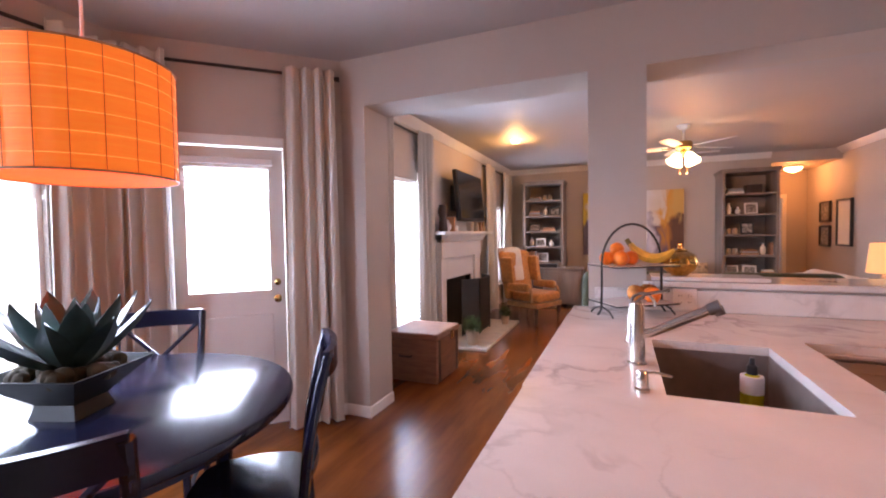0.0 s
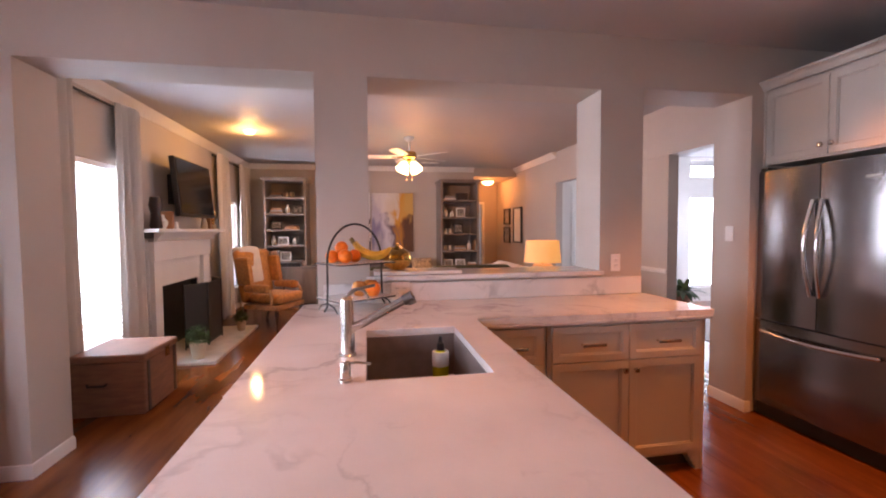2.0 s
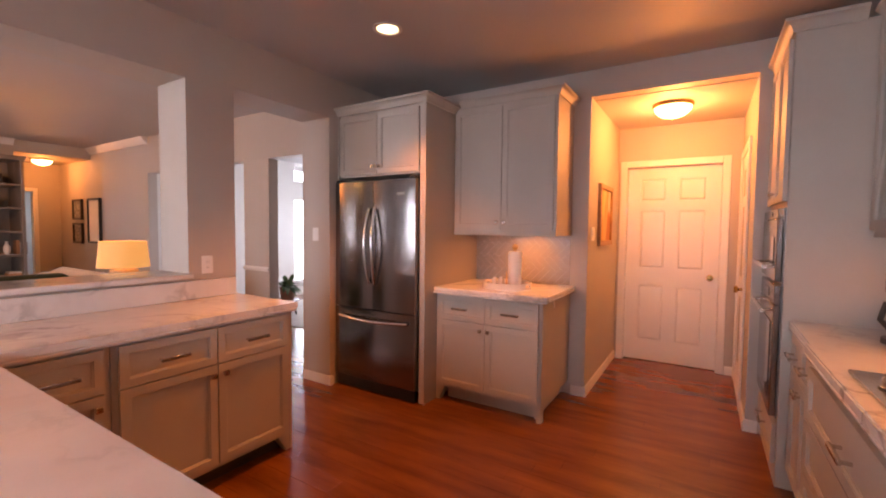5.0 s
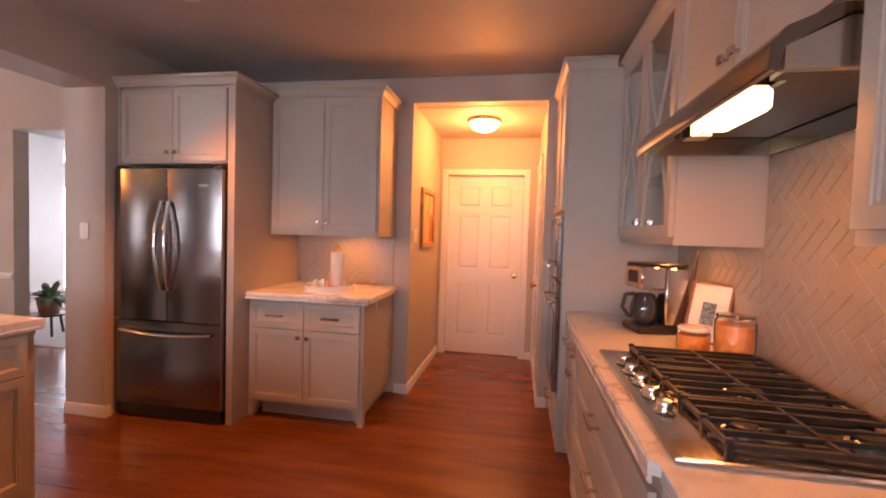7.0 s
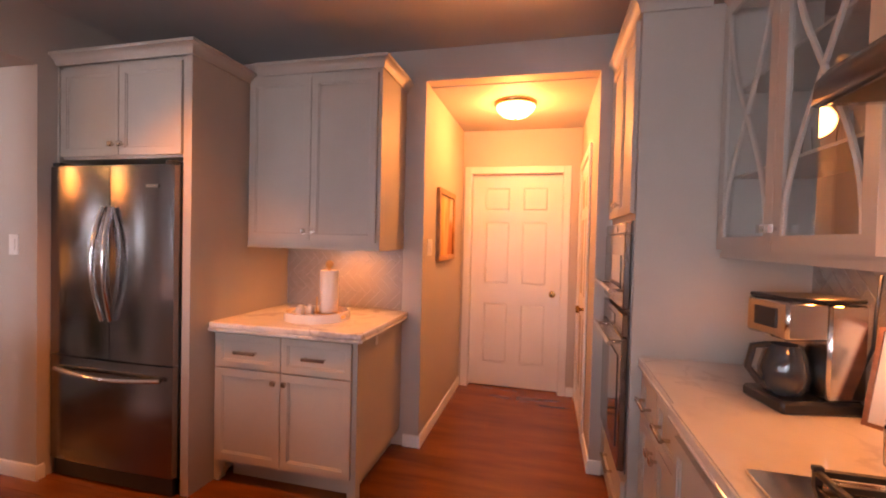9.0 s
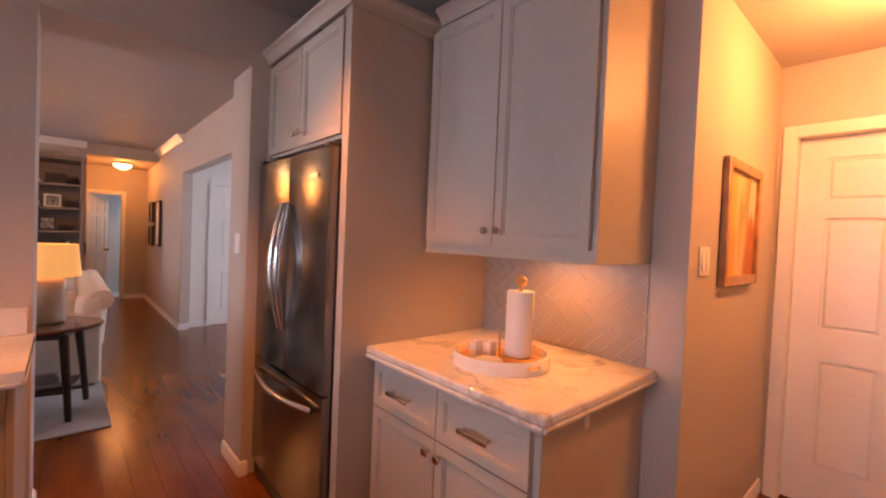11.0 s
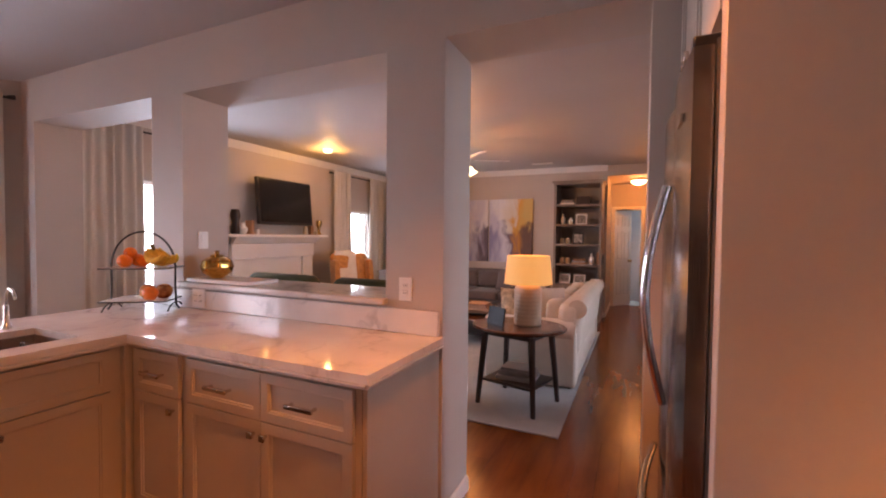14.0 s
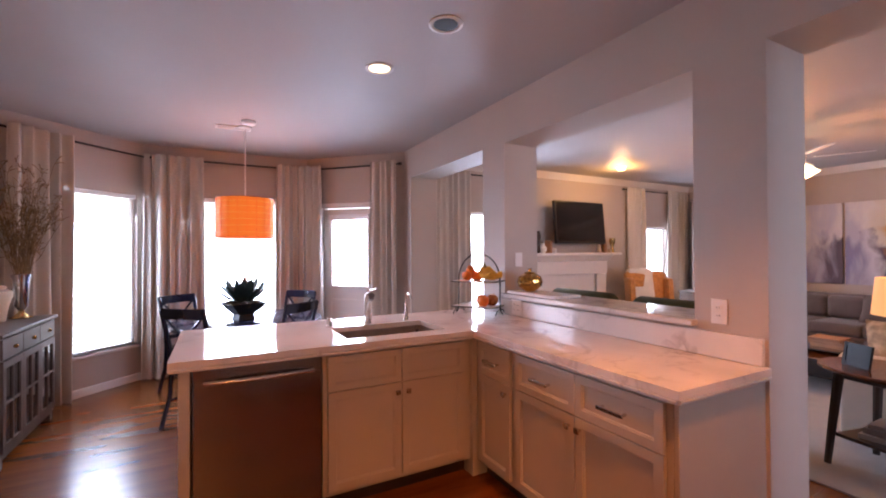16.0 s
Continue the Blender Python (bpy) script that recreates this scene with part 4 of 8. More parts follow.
part("lever", rod(bmesh.new(), (wx, wy, CT + 0.05), (wx + 0.035, wy - 0.015, CT + 0.055), 0.005), NICKEL, g)
wx, wy = 0.80, 2.26
g = thing("soap_dispenser", "short nickel soap dispenser set in the worktop", "soap dispenser", (wx, wy, CT))
part("collar", lathe(bmesh.new(), [(0.021, 0), (0.021, 0.008), (0.0165, 0.012), (0.0165, 0.052), (0.014, 0.058), (0.004, 0.06)], (wx, wy, CT)), NICKEL, g)
part("nozzle", tube(bmesh.new(), [(wx, wy, CT + 0.05), (wx + 0.03, wy + 0.005, CT + 0.054), (wx + 0.075, wy + 0.01, CT + 0.046)], 0.0045), NICKEL, g)


def plate(name, m, n, label, kind="switch"):
    """A wall plate with n rockers or outlets, in its own plan facing -y."""
    w = 0.072 + 0.045 * (n - 1)
    p = thing(name, label, "wall plate")
    g = boxes((-w / 2, -0.007, -0.058, w / 2, -0.001, 0.058), bevel=0.002)
    g.transform(m)
    part("cover_plate", g, WHITEPL, p)
    for i in range(n):
        x = (i - (n - 1) / 2) * 0.046
        rows = ((-0.017, -0.034, 0.017, 0.034),) if kind == "switch" else ((-0.015, 0.006, 0.015, 0.03), (-0.015, -0.03, 0.015, -0.006))
        for a, b, c, d in rows:
            g = boxes((x + a, -0.011, b, x + c, -0.0072, d), bevel=0.0015)
            g.transform(m)
            part("rocker" if kind == "switch" else "socket", g, WHITEPL, p)
        if kind != "switch":
            for b in (0.018, -0.018):
                g = boxes((x - 0.007, -0.0118, b - 0.004, x - 0.0045, -0.0112, b + 0.005), (x + 0.0045, -0.0118, b - 0.004, x + 0.007, -0.0112, b + 0.005))
                g.transform(m)
                part("slot", g, BLKPL, p)
    return p


def facing(x, y, z, rz):
    return Matrix.Translation((x, y, z)) @ Matrix.Rotation(radians(rz), 4, "Z")


plate("outlet", facing(2.554, DY0, 1.14, 0), 1, "white duplex outlet on the column", "outlet")
plate("light_switch", facing(0.88, 3.80, 1.36, 90), 1, "white rocker switch on the pass-through's side")
plate("outlet", facing(1.07, DY0 - 0.026, 0.995, 0), 2, "white double outlet on the marble upstand", "outlet")
plate("light_switch", facing(3.625, 3.83, 1.33, -90), 1, "white rocker switch beside the fridge")
plate("light_switch", facing(4.76, HALL_Y1, 1.36, 0), 2, "white double switch in the back hall")


# ---------------------------------------------------------------- fridge and its cabinets
def fridge():
    f = thing("fridge", "stainless steel french-door fridge with bottom freezer", "fridge", (4.05, 3.2, 0))
    y0, y1, x0 = 2.785, 3.64, 3.675
    part("body", boxes((x0 + 0.045, y0, 0.09, 4.50, y1, 1.785)), STEEL_D, f)
    ym = (y0 + y1) / 2

    def door(nm, a, b, z0, z1):
        g = bmesh.new()
        n = 10
        rows = []
        for i in range(n + 1):
            s = i / n
            rows.append((x0 + 0.012 * (2 * s - 1) ** 2 - 0.006, a + (b - a) * s))
        pts = rows + [(x0 + 0.042, b), (x0 + 0.042, a)]
        prism(g, pts, z0, z1)
        return part(nm, g, STEEL, f)
    door("left_door", ym + 0.003, y1, 0.715, 1.775)
    door("right_door", y0, ym - 0.003, 0.715, 1.775)
    door("freezer_drawer", y0, y1, 0.11, 0.705)
    for s in (-1, 1):
        g = bmesh.new()
        tube(g, [(x0 - 0.012 - 0.05 * math.sin(math.pi * i / 16), ym + s * (0.028 + 0.012 * math.sin(math.pi * i / 16)), 0.93 + 0.62 * i / 16) for i in range(17)], 0.013, 10)
        part("door_handle", g, CHROME, f, "curved steel door handle")
    g = tube(bmesh.new(), [(x0 - 0.012 - 0.045 * math.sin(math.pi * i / 16), y0 + 0.06 + (y1 - y0 - 0.12) * i / 16, 0.635 - 0.012 * math.sin(math.pi * i / 16)) for i in range(17)], 0.013, 10)
    part("freezer_handle", g, CHROME, f, "curved steel drawer handle")
    for y in (y0 + 0.01, y1 - 0.06):
        part("hinge_cover", boxes((x0 + 0.005, y, 1.776, x0 + 0.1, y + 0.05, 1.80), bevel=0.004), BLKPL, f)
    part("grille", boxes((x0 + 0.02, y0 + 0.01, 0.01, x0 + 0.045, y1 - 0.01, 0.1)), BLKPL, f)
    part("maker_badge", boxes((x0 - 0.008, y0 + 0.09, 1.655, x0 - 0.003, y0 + 0.17, 1.672)), NICKEL, f)


fridge()
c = cabinet("fridge_top_cabinet", "greige shaker cabinet over the fridge with tall side panels", (3.742, 3.643, 0), -90, 0.866, 0.84, 1.825, 2.365,
            [("upper", 0.012, 0.430, 1.84, 2.335, 1), ("upper", 0.436, 0.854, 1.84, 2.335, -1)], "fridge wall cabinets")
part("side_panel", boxes((3.724, 2.722, 0, WX - 0.002, 2.776, 2.365), bevel=0.002), CAB, c)
part("side_panel", boxes((3.724, 3.645, 0, WX - 0.002, 3.658, 2.365), bevel=0.002), CAB, c)
g = bmesh.new()
run_moulding(g, CROWN_P, ((3.722, 3.657), (3.722, 2.72), (WX - 0.003, 2.72)), 2.357)
part("crown", g, CAB, c)
c = cabinet("wall_cabinet", "greige shaker wall cabinet with two doors", (4.165, 2.72, 0), -90, 0.885, 0.433, 1.355, 2.40,
            [("upper", 0.02, 0.44, 1.388, 2.37, 1), ("upper", 0.446, 0.865, 1.388, 2.37, -1)], "fridge wall cabinets")
part("light_rail", boxes((0, -0.004, 1.342, 0.885, 0.016, 1.355), (0.869, 0.016, 1.342, 0.885, 0.43, 1.355)), CAB, c, world=False)
g = bmesh.new()
run_moulding(g, CROWN_P, ((4.163, 2.66), (4.163, 1.833), (WX - 0.003, 1.833)), 2.397)
part("crown", g, CAB, c)
part("puck_light", lathe(bmesh.new(), [(0.05, 0), (0.05, -0.008), (0.045, -0.010), (0.004, -0.010)], (4.38, 2.17, 1.3545)), LENS, c, "small lit disc lamp")
cabinet("base_cabinet", "greige shaker base cabinet on bracket feet", (3.90, 2.72, 0), -90, 0.885, 0.695, 0, CB, pair(0.885, 0.14, 0.665, 0.86), "fridge wall cabinets", toe=0.115, feet=True)
w2 = thing("worktop", "white marble worktop over the base cabinet", "worktop", (4.2, 2.2, CB))
part("slab", boxes((3.848, 1.79, CB, WX - 0.003, 2.72, CT), bevel=0.007), MARBLE, w2)
g = bmesh.new()
lip2 = [(0, 0), (0.006, 0.0), (0.012, 0.008), (0.012, 0.014), (0.004, 0.02), (0, 0.02)]
sweep(g, lip2, (3.858, 2.72, CB - 0.02), (3.858, 1.80, CB - 0.02))
sweep(g, lip2, (3.858, 1.80, CB - 0.02), (WX - 0.004, 1.80, CB - 0.02))
part("edge_moulding", g, MARBLE, w2)
g = thing("hanging_tag", "small white plastic hook on the cabinet side", "hook", (4.15, 1.83, 0.82))
part("tag", boxes((4.142, 1.828, 0.80, 4.166, 1.8345, 0.85), bevel=0.002), WHITEPL, g)


def herringbone(name, label, m, width, height, tl=0.153, tw=0.051):
    """Tiles laid in a herringbone on a wall plane: x across, z up, facing -y, clipped to the rectangle."""
    t = thing(name, label, "tiled wall", kind="structure")
    g = boxes((0, 0.001, 0, width, 0.004, height))
    g.transform(m)
    part("grout_bed", g, GROUT, t)
    gap = 0.0019
    r = Matrix.Rotation(radians(45), 3, "Y")
    n = int((width + height) / tw) + 4
    for i in range(-n, n):
        for j in range(-n, n):
            for kind in (0, 1):
                # two tiles to a step of the pattern
                bx, bz = i * tw + j * tl, i * tw - j * tl
                a = (bx, bz, bx + tl, bz + tw) if kind == 0 else (bx, bz + tw, bx + tw, bz + tw + tl)
                pts = [Vector((p, 0, q)) for p, q in ((a[0] + gap / 2, a[1] + gap / 2), (a[2] - gap / 2, a[1] + gap / 2), (a[2] - gap / 2, a[3] - gap / 2), (a[0] + gap / 2, a[3] - gap / 2))]
                poly = [r @ p + Vector((width / 2, 0, height / 2)) for p in pts]
                poly = [(p.x, p.z) for p in poly]
                for axis, lim, sign in ((0, 0.001, 1), (0, width - 0.001, -1), (1, 0.001, 1), (1, height - 0.001, -1)):
                    out = []
                    for q in range(len(poly)):
                        p, s = poly[q], poly[(q + 1) % len(poly)]
                        dp, ds = sign * (p[axis] - lim), sign * (s[axis] - lim)
                        if dp >= 0:
                            out.append(p)
                        if dp * ds < 0:
                            k = dp / (dp - ds)
                            out.append((p[0] + k * (s[0] - p[0]), p[1] + k * (s[1] - p[1])))
                    poly = out
                    if len(poly) < 3:
                        break
                if len(poly) < 3:
                    continue
                area = abs(sum(poly[q][0] * poly[(q + 1) % len(poly)][1] - poly[(q + 1) % len(poly)][0] * poly[q][1] for q in range(len(poly)))) / 2
                if area < 1e-4:
                    continue
                g = bmesh.new()
                lo = [g.verts.new((p, 0.001, q)) for p, q in poly]
                lift = -0.0004 - 0.0006 * random.random()
                cx, cz = sum(p for p, q in poly) / len(poly), sum(q for p, q in poly) / len(poly)
                hi = [g.verts.new((p + (cx - p) * 0.012, lift, q + (cz - q) * 0.012)) for p, q in poly]
                g.faces.new(hi), g.faces.new(lo[::-1])
                for q in range(len(poly)):
                    g.faces.new((lo[q], lo[(q + 1) % len(poly)], hi[(q + 1) % len(poly)], hi[q]))
                g.transform(m)
                part("tile", g, TILE, t)
    return t


# tray with kitchen roll
g = thing("tray", "round white wooden tray with cut-out handles", "tray", (4.16, 2.22, CT))
part("tray_base", lathe(bmesh.new(), [(0.175, 0.0), (0.178, 0.004), (0.178, 0.012), (0.004, 0.012)], (4.16, 2.22, CT), 32), WOOD_B, g)
rim = bmesh.new()
for i in range(40):
    a0, a1 = 2 * math.pi * i / 40, 2 * math.pi * (i + 1) / 40
    if i in (8, 9, 28, 29):
        hs = ((0.0, 0.016), (0.034, 0.05))
    else:
        hs = ((0.0, 0.05),)
    for h0, h1 in hs:
        q = [(4.16 + rr * math.cos(a), 2.22 + rr * math.sin(a)) for rr, a in ((0.18, a0), (0.192, a0), (0.192, a1), (0.18, a1))]
        prism(rim, q, CT + h0, CT + h1)
part("rim", rim, WHITECER, g)
g = thing("paper_towel_holder", "white paper towel roll on a wooden holder", "paper towel", (4.22, 2.18, CT + 0.012))
part("holder_base", lathe(bmesh.new(), [(0.075, 0), (0.075, 0.01), (0.07, 0.014), (0.004, 0.014)], (4.22, 2.18, CT + 0.012)), WOOD_B, g)
part("roll", lathe(bmesh.new(), [(0.052, 0.016), (0.0545, 0.02), (0.0545, 0.27), (0.052, 0.275), (0.02, 0.275), (0.02, 0.27)], (4.22, 2.18, CT + 0.012), 28), PAPER, g)
g2 = rod(bmesh.new(), (4.22, 2.18, CT + 0.02), (4.22, 2.18, CT + 0.31), 0.009)
ball(g2, (4.22, 2.18, CT + 0.325), 0.024)
part("finial_rod", g2, WOOD_B, g, "wooden rod with ball finial")
part("tension_arm", rod(bmesh.new(), (4.15, 2.22, CT + 0.02), (4.15, 2.22, CT + 0.13), 0.005), WOOD_B, g)
for dx, dy in ((0, 0), (0.045, -0.035)):
    g = thing("shaker", "small square white ceramic shaker", "salt shaker", (4.10 + dx, 2.30 + dy, CT + 0.012), group="shakers on the tray")
    part("jar", box(bmesh.new(), 4.08 + dx, 2.28 + dy, CT + 0.0125, 4.12 + dx, 2.32 + dy, CT + 0.075, 0.007, 2), WHITECER, g)
    part("cap", lathe(bmesh.new(), [(0.014, 0), (0.016, 0.004), (0.012, 0.01), (0.002, 0.012)], (4.10 + dx, 2.30 + dy, CT + 0.075), 12), WHITECER, g)
solo("spoon_rest", lathe(bmesh.new(), [(0.02, 0), (0.05, 0.004), (0.058, 0.016), (0.054, 0.018), (0.03, 0.008), (0.003, 0.007)], (4.07, 2.205, CT + 0.0125), 20), WHITECER, "small white ceramic dish on the tray", "dish")

# ---------------------------------------------------------------- cooktop side
TALL0, TALL1 = 3.885, WX - 0.003


def tall_cabinet():
    c = thing("oven_cabinet", "tall greige cabinet holding microwave and wall oven", "cabinet", (4.2, 0.2, 0))
    part("plinth_box", boxes((TALL0, KY + 0.002, 0.0, TALL1, 0.51, 0.36)), CAB, c)
    part("upper_box", boxes((TALL0, KY + 0.002, 1.53, TALL1, 0.51, 2.44)), CAB, c)
    part("side_panel", boxes((TALL0, KY + 0.002, 0.36, TALL0 + 0.035, 0.51, 1.53)), CAB, c)
    part("side_panel", boxes((TALL1 - 0.035, KY + 0.002, 0.36, TALL1, 0.51, 1.53)), CAB, c)
    part("back_panel", boxes((TALL0 + 0.035, KY + 0.002, 0.36, TALL1 - 0.035, 0.1, 1.53)), CAB, c)
    m = Matrix.Translation((TALL1, 0.512, 0)) @ Matrix.Rotation(radians(180), 4, "Z")
    for a, b in ((0.012, 0.348), (0.354, 0.69)):
        q = shaker(bmesh.new(), a, b, 1.56, 2.41)
        q.transform(m)
        d = part("door", q, CAB, c)
        q = knob(bmesh.new(), b - 0.03 if a < 0.1 else a + 0.03, 1.62)
        q.transform(m)
        part("door_knob", q, NICKEL, d)
    q = shaker(bmesh.new(), 0.012, 0.69, 0.12, 0.34)
    q.transform(m)
    d = part("drawer_front", q, CAB, c)
    q = pull(bmesh.new(), 0.35, 0.25, 0.2)
    q.transform(m)
    part("drawer_pull", q, NICKEL, d)
    q = bmesh.new()
    run_moulding(q, CROWN_P, ((TALL1, 0.513), (TALL0 - 0.001, 0.513), (TALL0 - 0.001, 0.24)), 2.43)
    part("crown", q, CAB, c)


tall_cabinet()


def appliance(name, label, category, z0, z1, handle_z, panel):
    a = thing(name, label, category, (4.2, 0.4, z0))
    x0, x1 = TALL0 + 0.036, TALL1 - 0.036
    part("housing", boxes((x0, 0.12, z0, x1, 0.515, z1)), STEEL_D, a)
    part("door", boxes((x0 + 0.003, 0.517, z0 + 0.01, x1 - 0.003, 0.547, z1 - panel), bevel=0.004), STEEL, a)
    part("window", boxes((x0 + 0.08, 0.548, z0 + 0.09, x1 - 0.08, 0.551, z1 - panel - 0.1)), SMOKE, a)
    part("control_panel", boxes((x0 + 0.003, 0.517, z1 - panel + 0.004, x1 - 0.003, 0.545, z1 - 0.004), bevel=0.003), STEEL, a)
    part("display", boxes((x0 + 0.22, 0.546, z1 - panel * 0.75, x1 - 0.22, 0.548, z1 - panel * 0.3)), SMOKE, a)
    g = rod(bmesh.new(), (x0 + 0.04, 0.593, handle_z), (x1 - 0.04, 0.593, handle_z), 0.012)
    for x in (x0 + 0.08, x1 - 0.08):
        rod(g, (x, 0.545, handle_z), (x, 0.593, handle_z), 0.008)
    part("handle", g, NICKEL, a)


appliance("wall_oven", "stainless steel built-in wall oven", "oven", 0.365, 1.10, 0.955, 0.11)
appliance("microwave", "stainless steel built-in microwave", "microwave", 1.11, 1.525, 1.20, 0.06)
BY = 0.45                                # front of the base run
CB0 = 0.75                                # its far end
cabs = [(3.30, TALL0 - 0.004), (2.05, 3.298), (1.25, 2.048), (CB0 + 0.02, 1.248)]
for i, (a, b) in enumerate(cabs):
    w = b - a
    front = BY if i != 1 else BY + 0.025
    fr = pair(w, 0.13, 0.665, 0.86) if i != 1 else [("drawer", 0.025, w - 0.025, 0.40, 0.62, 0), ("drawer", 0.025, w - 0.025, 0.13, 0.394, 0), ("drawer", 0.025, w - 0.025, 0.626, 0.84, 0)]
    cabinet("base_cabinet", "greige shaker base cabinet with deep drawers" if i == 1 else "greige shaker base cabinet, two drawers over two doors", (b, front, 0), 180, w, front - KY - 0.002, 0, CB, fr, "cooktop wall cabinets", toe=0.1)
g = bmesh.new()
prism(g, [(CB0, KY + 0.003), (TALL0 - 0.003, KY + 0.003), (TALL0 - 0.003, BY + 0.03), (3.31, BY + 0.03), (3.30, BY + 0.055), (2.05, BY + 0.055), (2.04, BY + 0.03), (CB0, BY + 0.03)], CB, CT)
es = [e for e in g.edges if all(abs(v.co.z - CT) < 1e-5 for v in e.verts)]
bmesh.ops.bevel(g, geom=es, offset=0.006, segments=2, affect="EDGES")
w3 = thing("worktop", "white marble worktop beside the cooktop", "worktop", (2.4, 0.2, CB))
part("slab", g, MARBLE, w3)
g = bmesh.new()
for a, b, y in ((TALL0 - 0.003, 3.31, BY + 0.02), (3.30, 2.05, BY + 0.045), (2.04, CB0, BY + 0.02)):
    sweep(g, lip2, (a, y, CB - 0.02), (b, y, CB - 0.02))
part("edge_moulding", g, MARBLE, w3)


def cooktop():
    c = thing("cooktop", "stainless steel gas cooktop with black cast-iron grates", "cooktop", (2.44, 0.2, CT))
    x0, x1, y0, y1, z = 2.04, 2.905, -0.125, 0.455, CT + 0.001
    part("tray", box(bmesh.new(), x0, y0, z, x1, y1, z + 0.014, 0.006, 2), NICKEL, c, "polished steel tray")
    part("well", boxes((x0 + 0.03, y0 + 0.03, z + 0.0145, x1 - 0.03, y1 - 0.11, z + 0.0165)), STEEL, c)
    zt = z + 0.046
    for k in range(3):
        a, b = x0 + 0.025 + k * 0.272, x0 + 0.025 + (k + 1) * 0.272 - 0.008
        g = bmesh.new()
        s = 0.0065
        for y in (y0 + 0.03, y1 - 0.115):
            box(g, a, y - s, zt - 0.012, b, y + s, zt, bevel=0.002)
        for x in (a + s, b - s):
            box(g, x - s, y0 + 0.03, zt - 0.012, x + s, y1 - 0.115, zt)
        for i in range(1, 4):
            x = a + (b - a) * i / 4
            box(g, x - 0.0045, y0 + 0.03, zt - 0.01, x + 0.0045, y1 - 0.115, zt + 0.002)
        ym = (y0 + 0.03 + y1 - 0.115) / 2
        box(g, a, ym - 0.005, zt - 0.01, b, ym + 0.005, zt + 0.001)
        for x in (a + s, b - s, (a + b) / 2):
            for y in (y0 + 0.03, y1 - 0.115):
                box(g, x - s, y - s, z + 0.014, x + s, y + s, zt - 0.006)
            box(g, x - s, y1 - 0.125, zt - 0.004, x + s, y1 - 0.105, zt + 0.008, bevel=0.002)
        part("grate", g, IRON, c)
        for y in ((y0 + 0.12, y1 - 0.20) if k != 1 else (ym,)):
            r = 0.045 if k != 1 else 0.06
            q = part("burner", lathe(bmesh.new(), [(r, 0.0), (r, 0.01), (r * 0.85, 0.016), (r * 0.6, 0.016)], ((a + b) / 2, y, z + 0.0165), 20), NICKEL, c)
            part("burner_cap", lathe(bmesh.new(), [(r * 0.7, 0.0), (r * 0.72, 0.006), (r * 0.6, 0.01), (0.004, 0.011)], ((a + b) / 2, y, z + 0.0326), 20), IRON, q)
    for i in range(5):
        x = 2.715 - i * 0.108
        q = part("knob", lathe(bmesh.new(), [(0.024, 0), (0.024, 0.004), (0.019, 0.008), (0.021, 0.028), (0.018, 0.034), (0.003, 0.035)], (x, y1 - 0.055, z + 0.014), 18), CHROME, c)
        part("knob_skirt", lathe(bmesh.new(), [(0.028, 0), (0.028, 0.003), (0.024, 0.004), (0.004, 0.004)], (x, y1 - 0.055, z + 0.0141), 18), BLKPL, q)


cooktop()


def hood():
    h = thing("range_hood", "stainless steel under-cabinet range hood, lamp lit", "range hood", (2.5, 0.1, 1.70))
    x0, x1 = 2.03, 2.965
    g = bmesh.new()
    prof = [(KY + 0.003, 1.855), (0.205, 1.855), (0.30, 1.815), (0.325, 1.785), (0.331, 1.735), (0.32, 1.73), (0.31, 1.732), (0.30, 1.78), (0.19, 1.835), (KY + 0.02, 1.835), (KY + 0.02, 1.733), (KY + 0.003, 1.733)]
    ends = [[g.verts.new((x, y, z)) for y, z in prof] for x in (x0, x1)]
    k = len(prof)
    for i in range(k):
        g.faces.new((ends[0][i], ends[0][(i + 1) % k], ends[1][(i + 1) % k], ends[1][i]))
    g.faces.new(ends[0]), g.faces.new(ends[1])
    part("canopy", g, STEEL, h)
    for x in (x0 + 0.001, x1 - 0.021):
        q = bmesh.new()
        pr = [(KY + 0.022, 1.733), (0.30, 1.733), (0.30, 1.776), (0.19, 1.83), (KY + 0.022, 1.83)]
        e = [[q.verts.new((xx, y, z)) for y, z in pr] for xx in (x, x + 0.02)]
        for i in range(5):
            q.faces.new((e[0][i], e[0][(i + 1) % 5], e[1][(i + 1) % 5], e[1][i]))
        q.faces.new(e[0]), q.faces.new(e[1])
        # lighter metal than the canopy, in place of window daylight reflected in the steel
        part("cheek", q, NICKEL, h)
    part("filter", boxes((x0 + 0.03, KY + 0.03, 1.80, 2.30, 0.19, 1.812), (2.62, KY + 0.03, 1.80, x1 - 0.03, 0.19, 1.812), (2.30, KY + 0.03, 1.80, 2.62, 0.15, 1.812)), STEEL_D, h)
    part("light_lens", boxes((2.29, 0.18, 1.725, 2.53, 0.285, 1.79), bevel=0.012), LENS, h, "lit white lamp lens")
    part("switch_plate", boxes((2.535, 0.22, 1.715, 2.60, 0.285, 1.775), bevel=0.002), NICKEL, h)
    part("switch_button", boxes((2.5325, 0.24, 1.725, 2.535, 0.252, 1.737)), BLKPL, h)


hood()
hoodcab = cabinet("hood_cabinet", "greige shaker wall cabinet over the range hood", (2.968, 0.17, 0), 180, 0.938, 0.17 - KY - 0.002, 1.86, 2.42,
            [("upper", 0.02, 0.466, 1.885, 2.39, 1), ("upper", 0.472, 0.918, 1.885, 2.39, -1)], "cooktop wall cabinets")
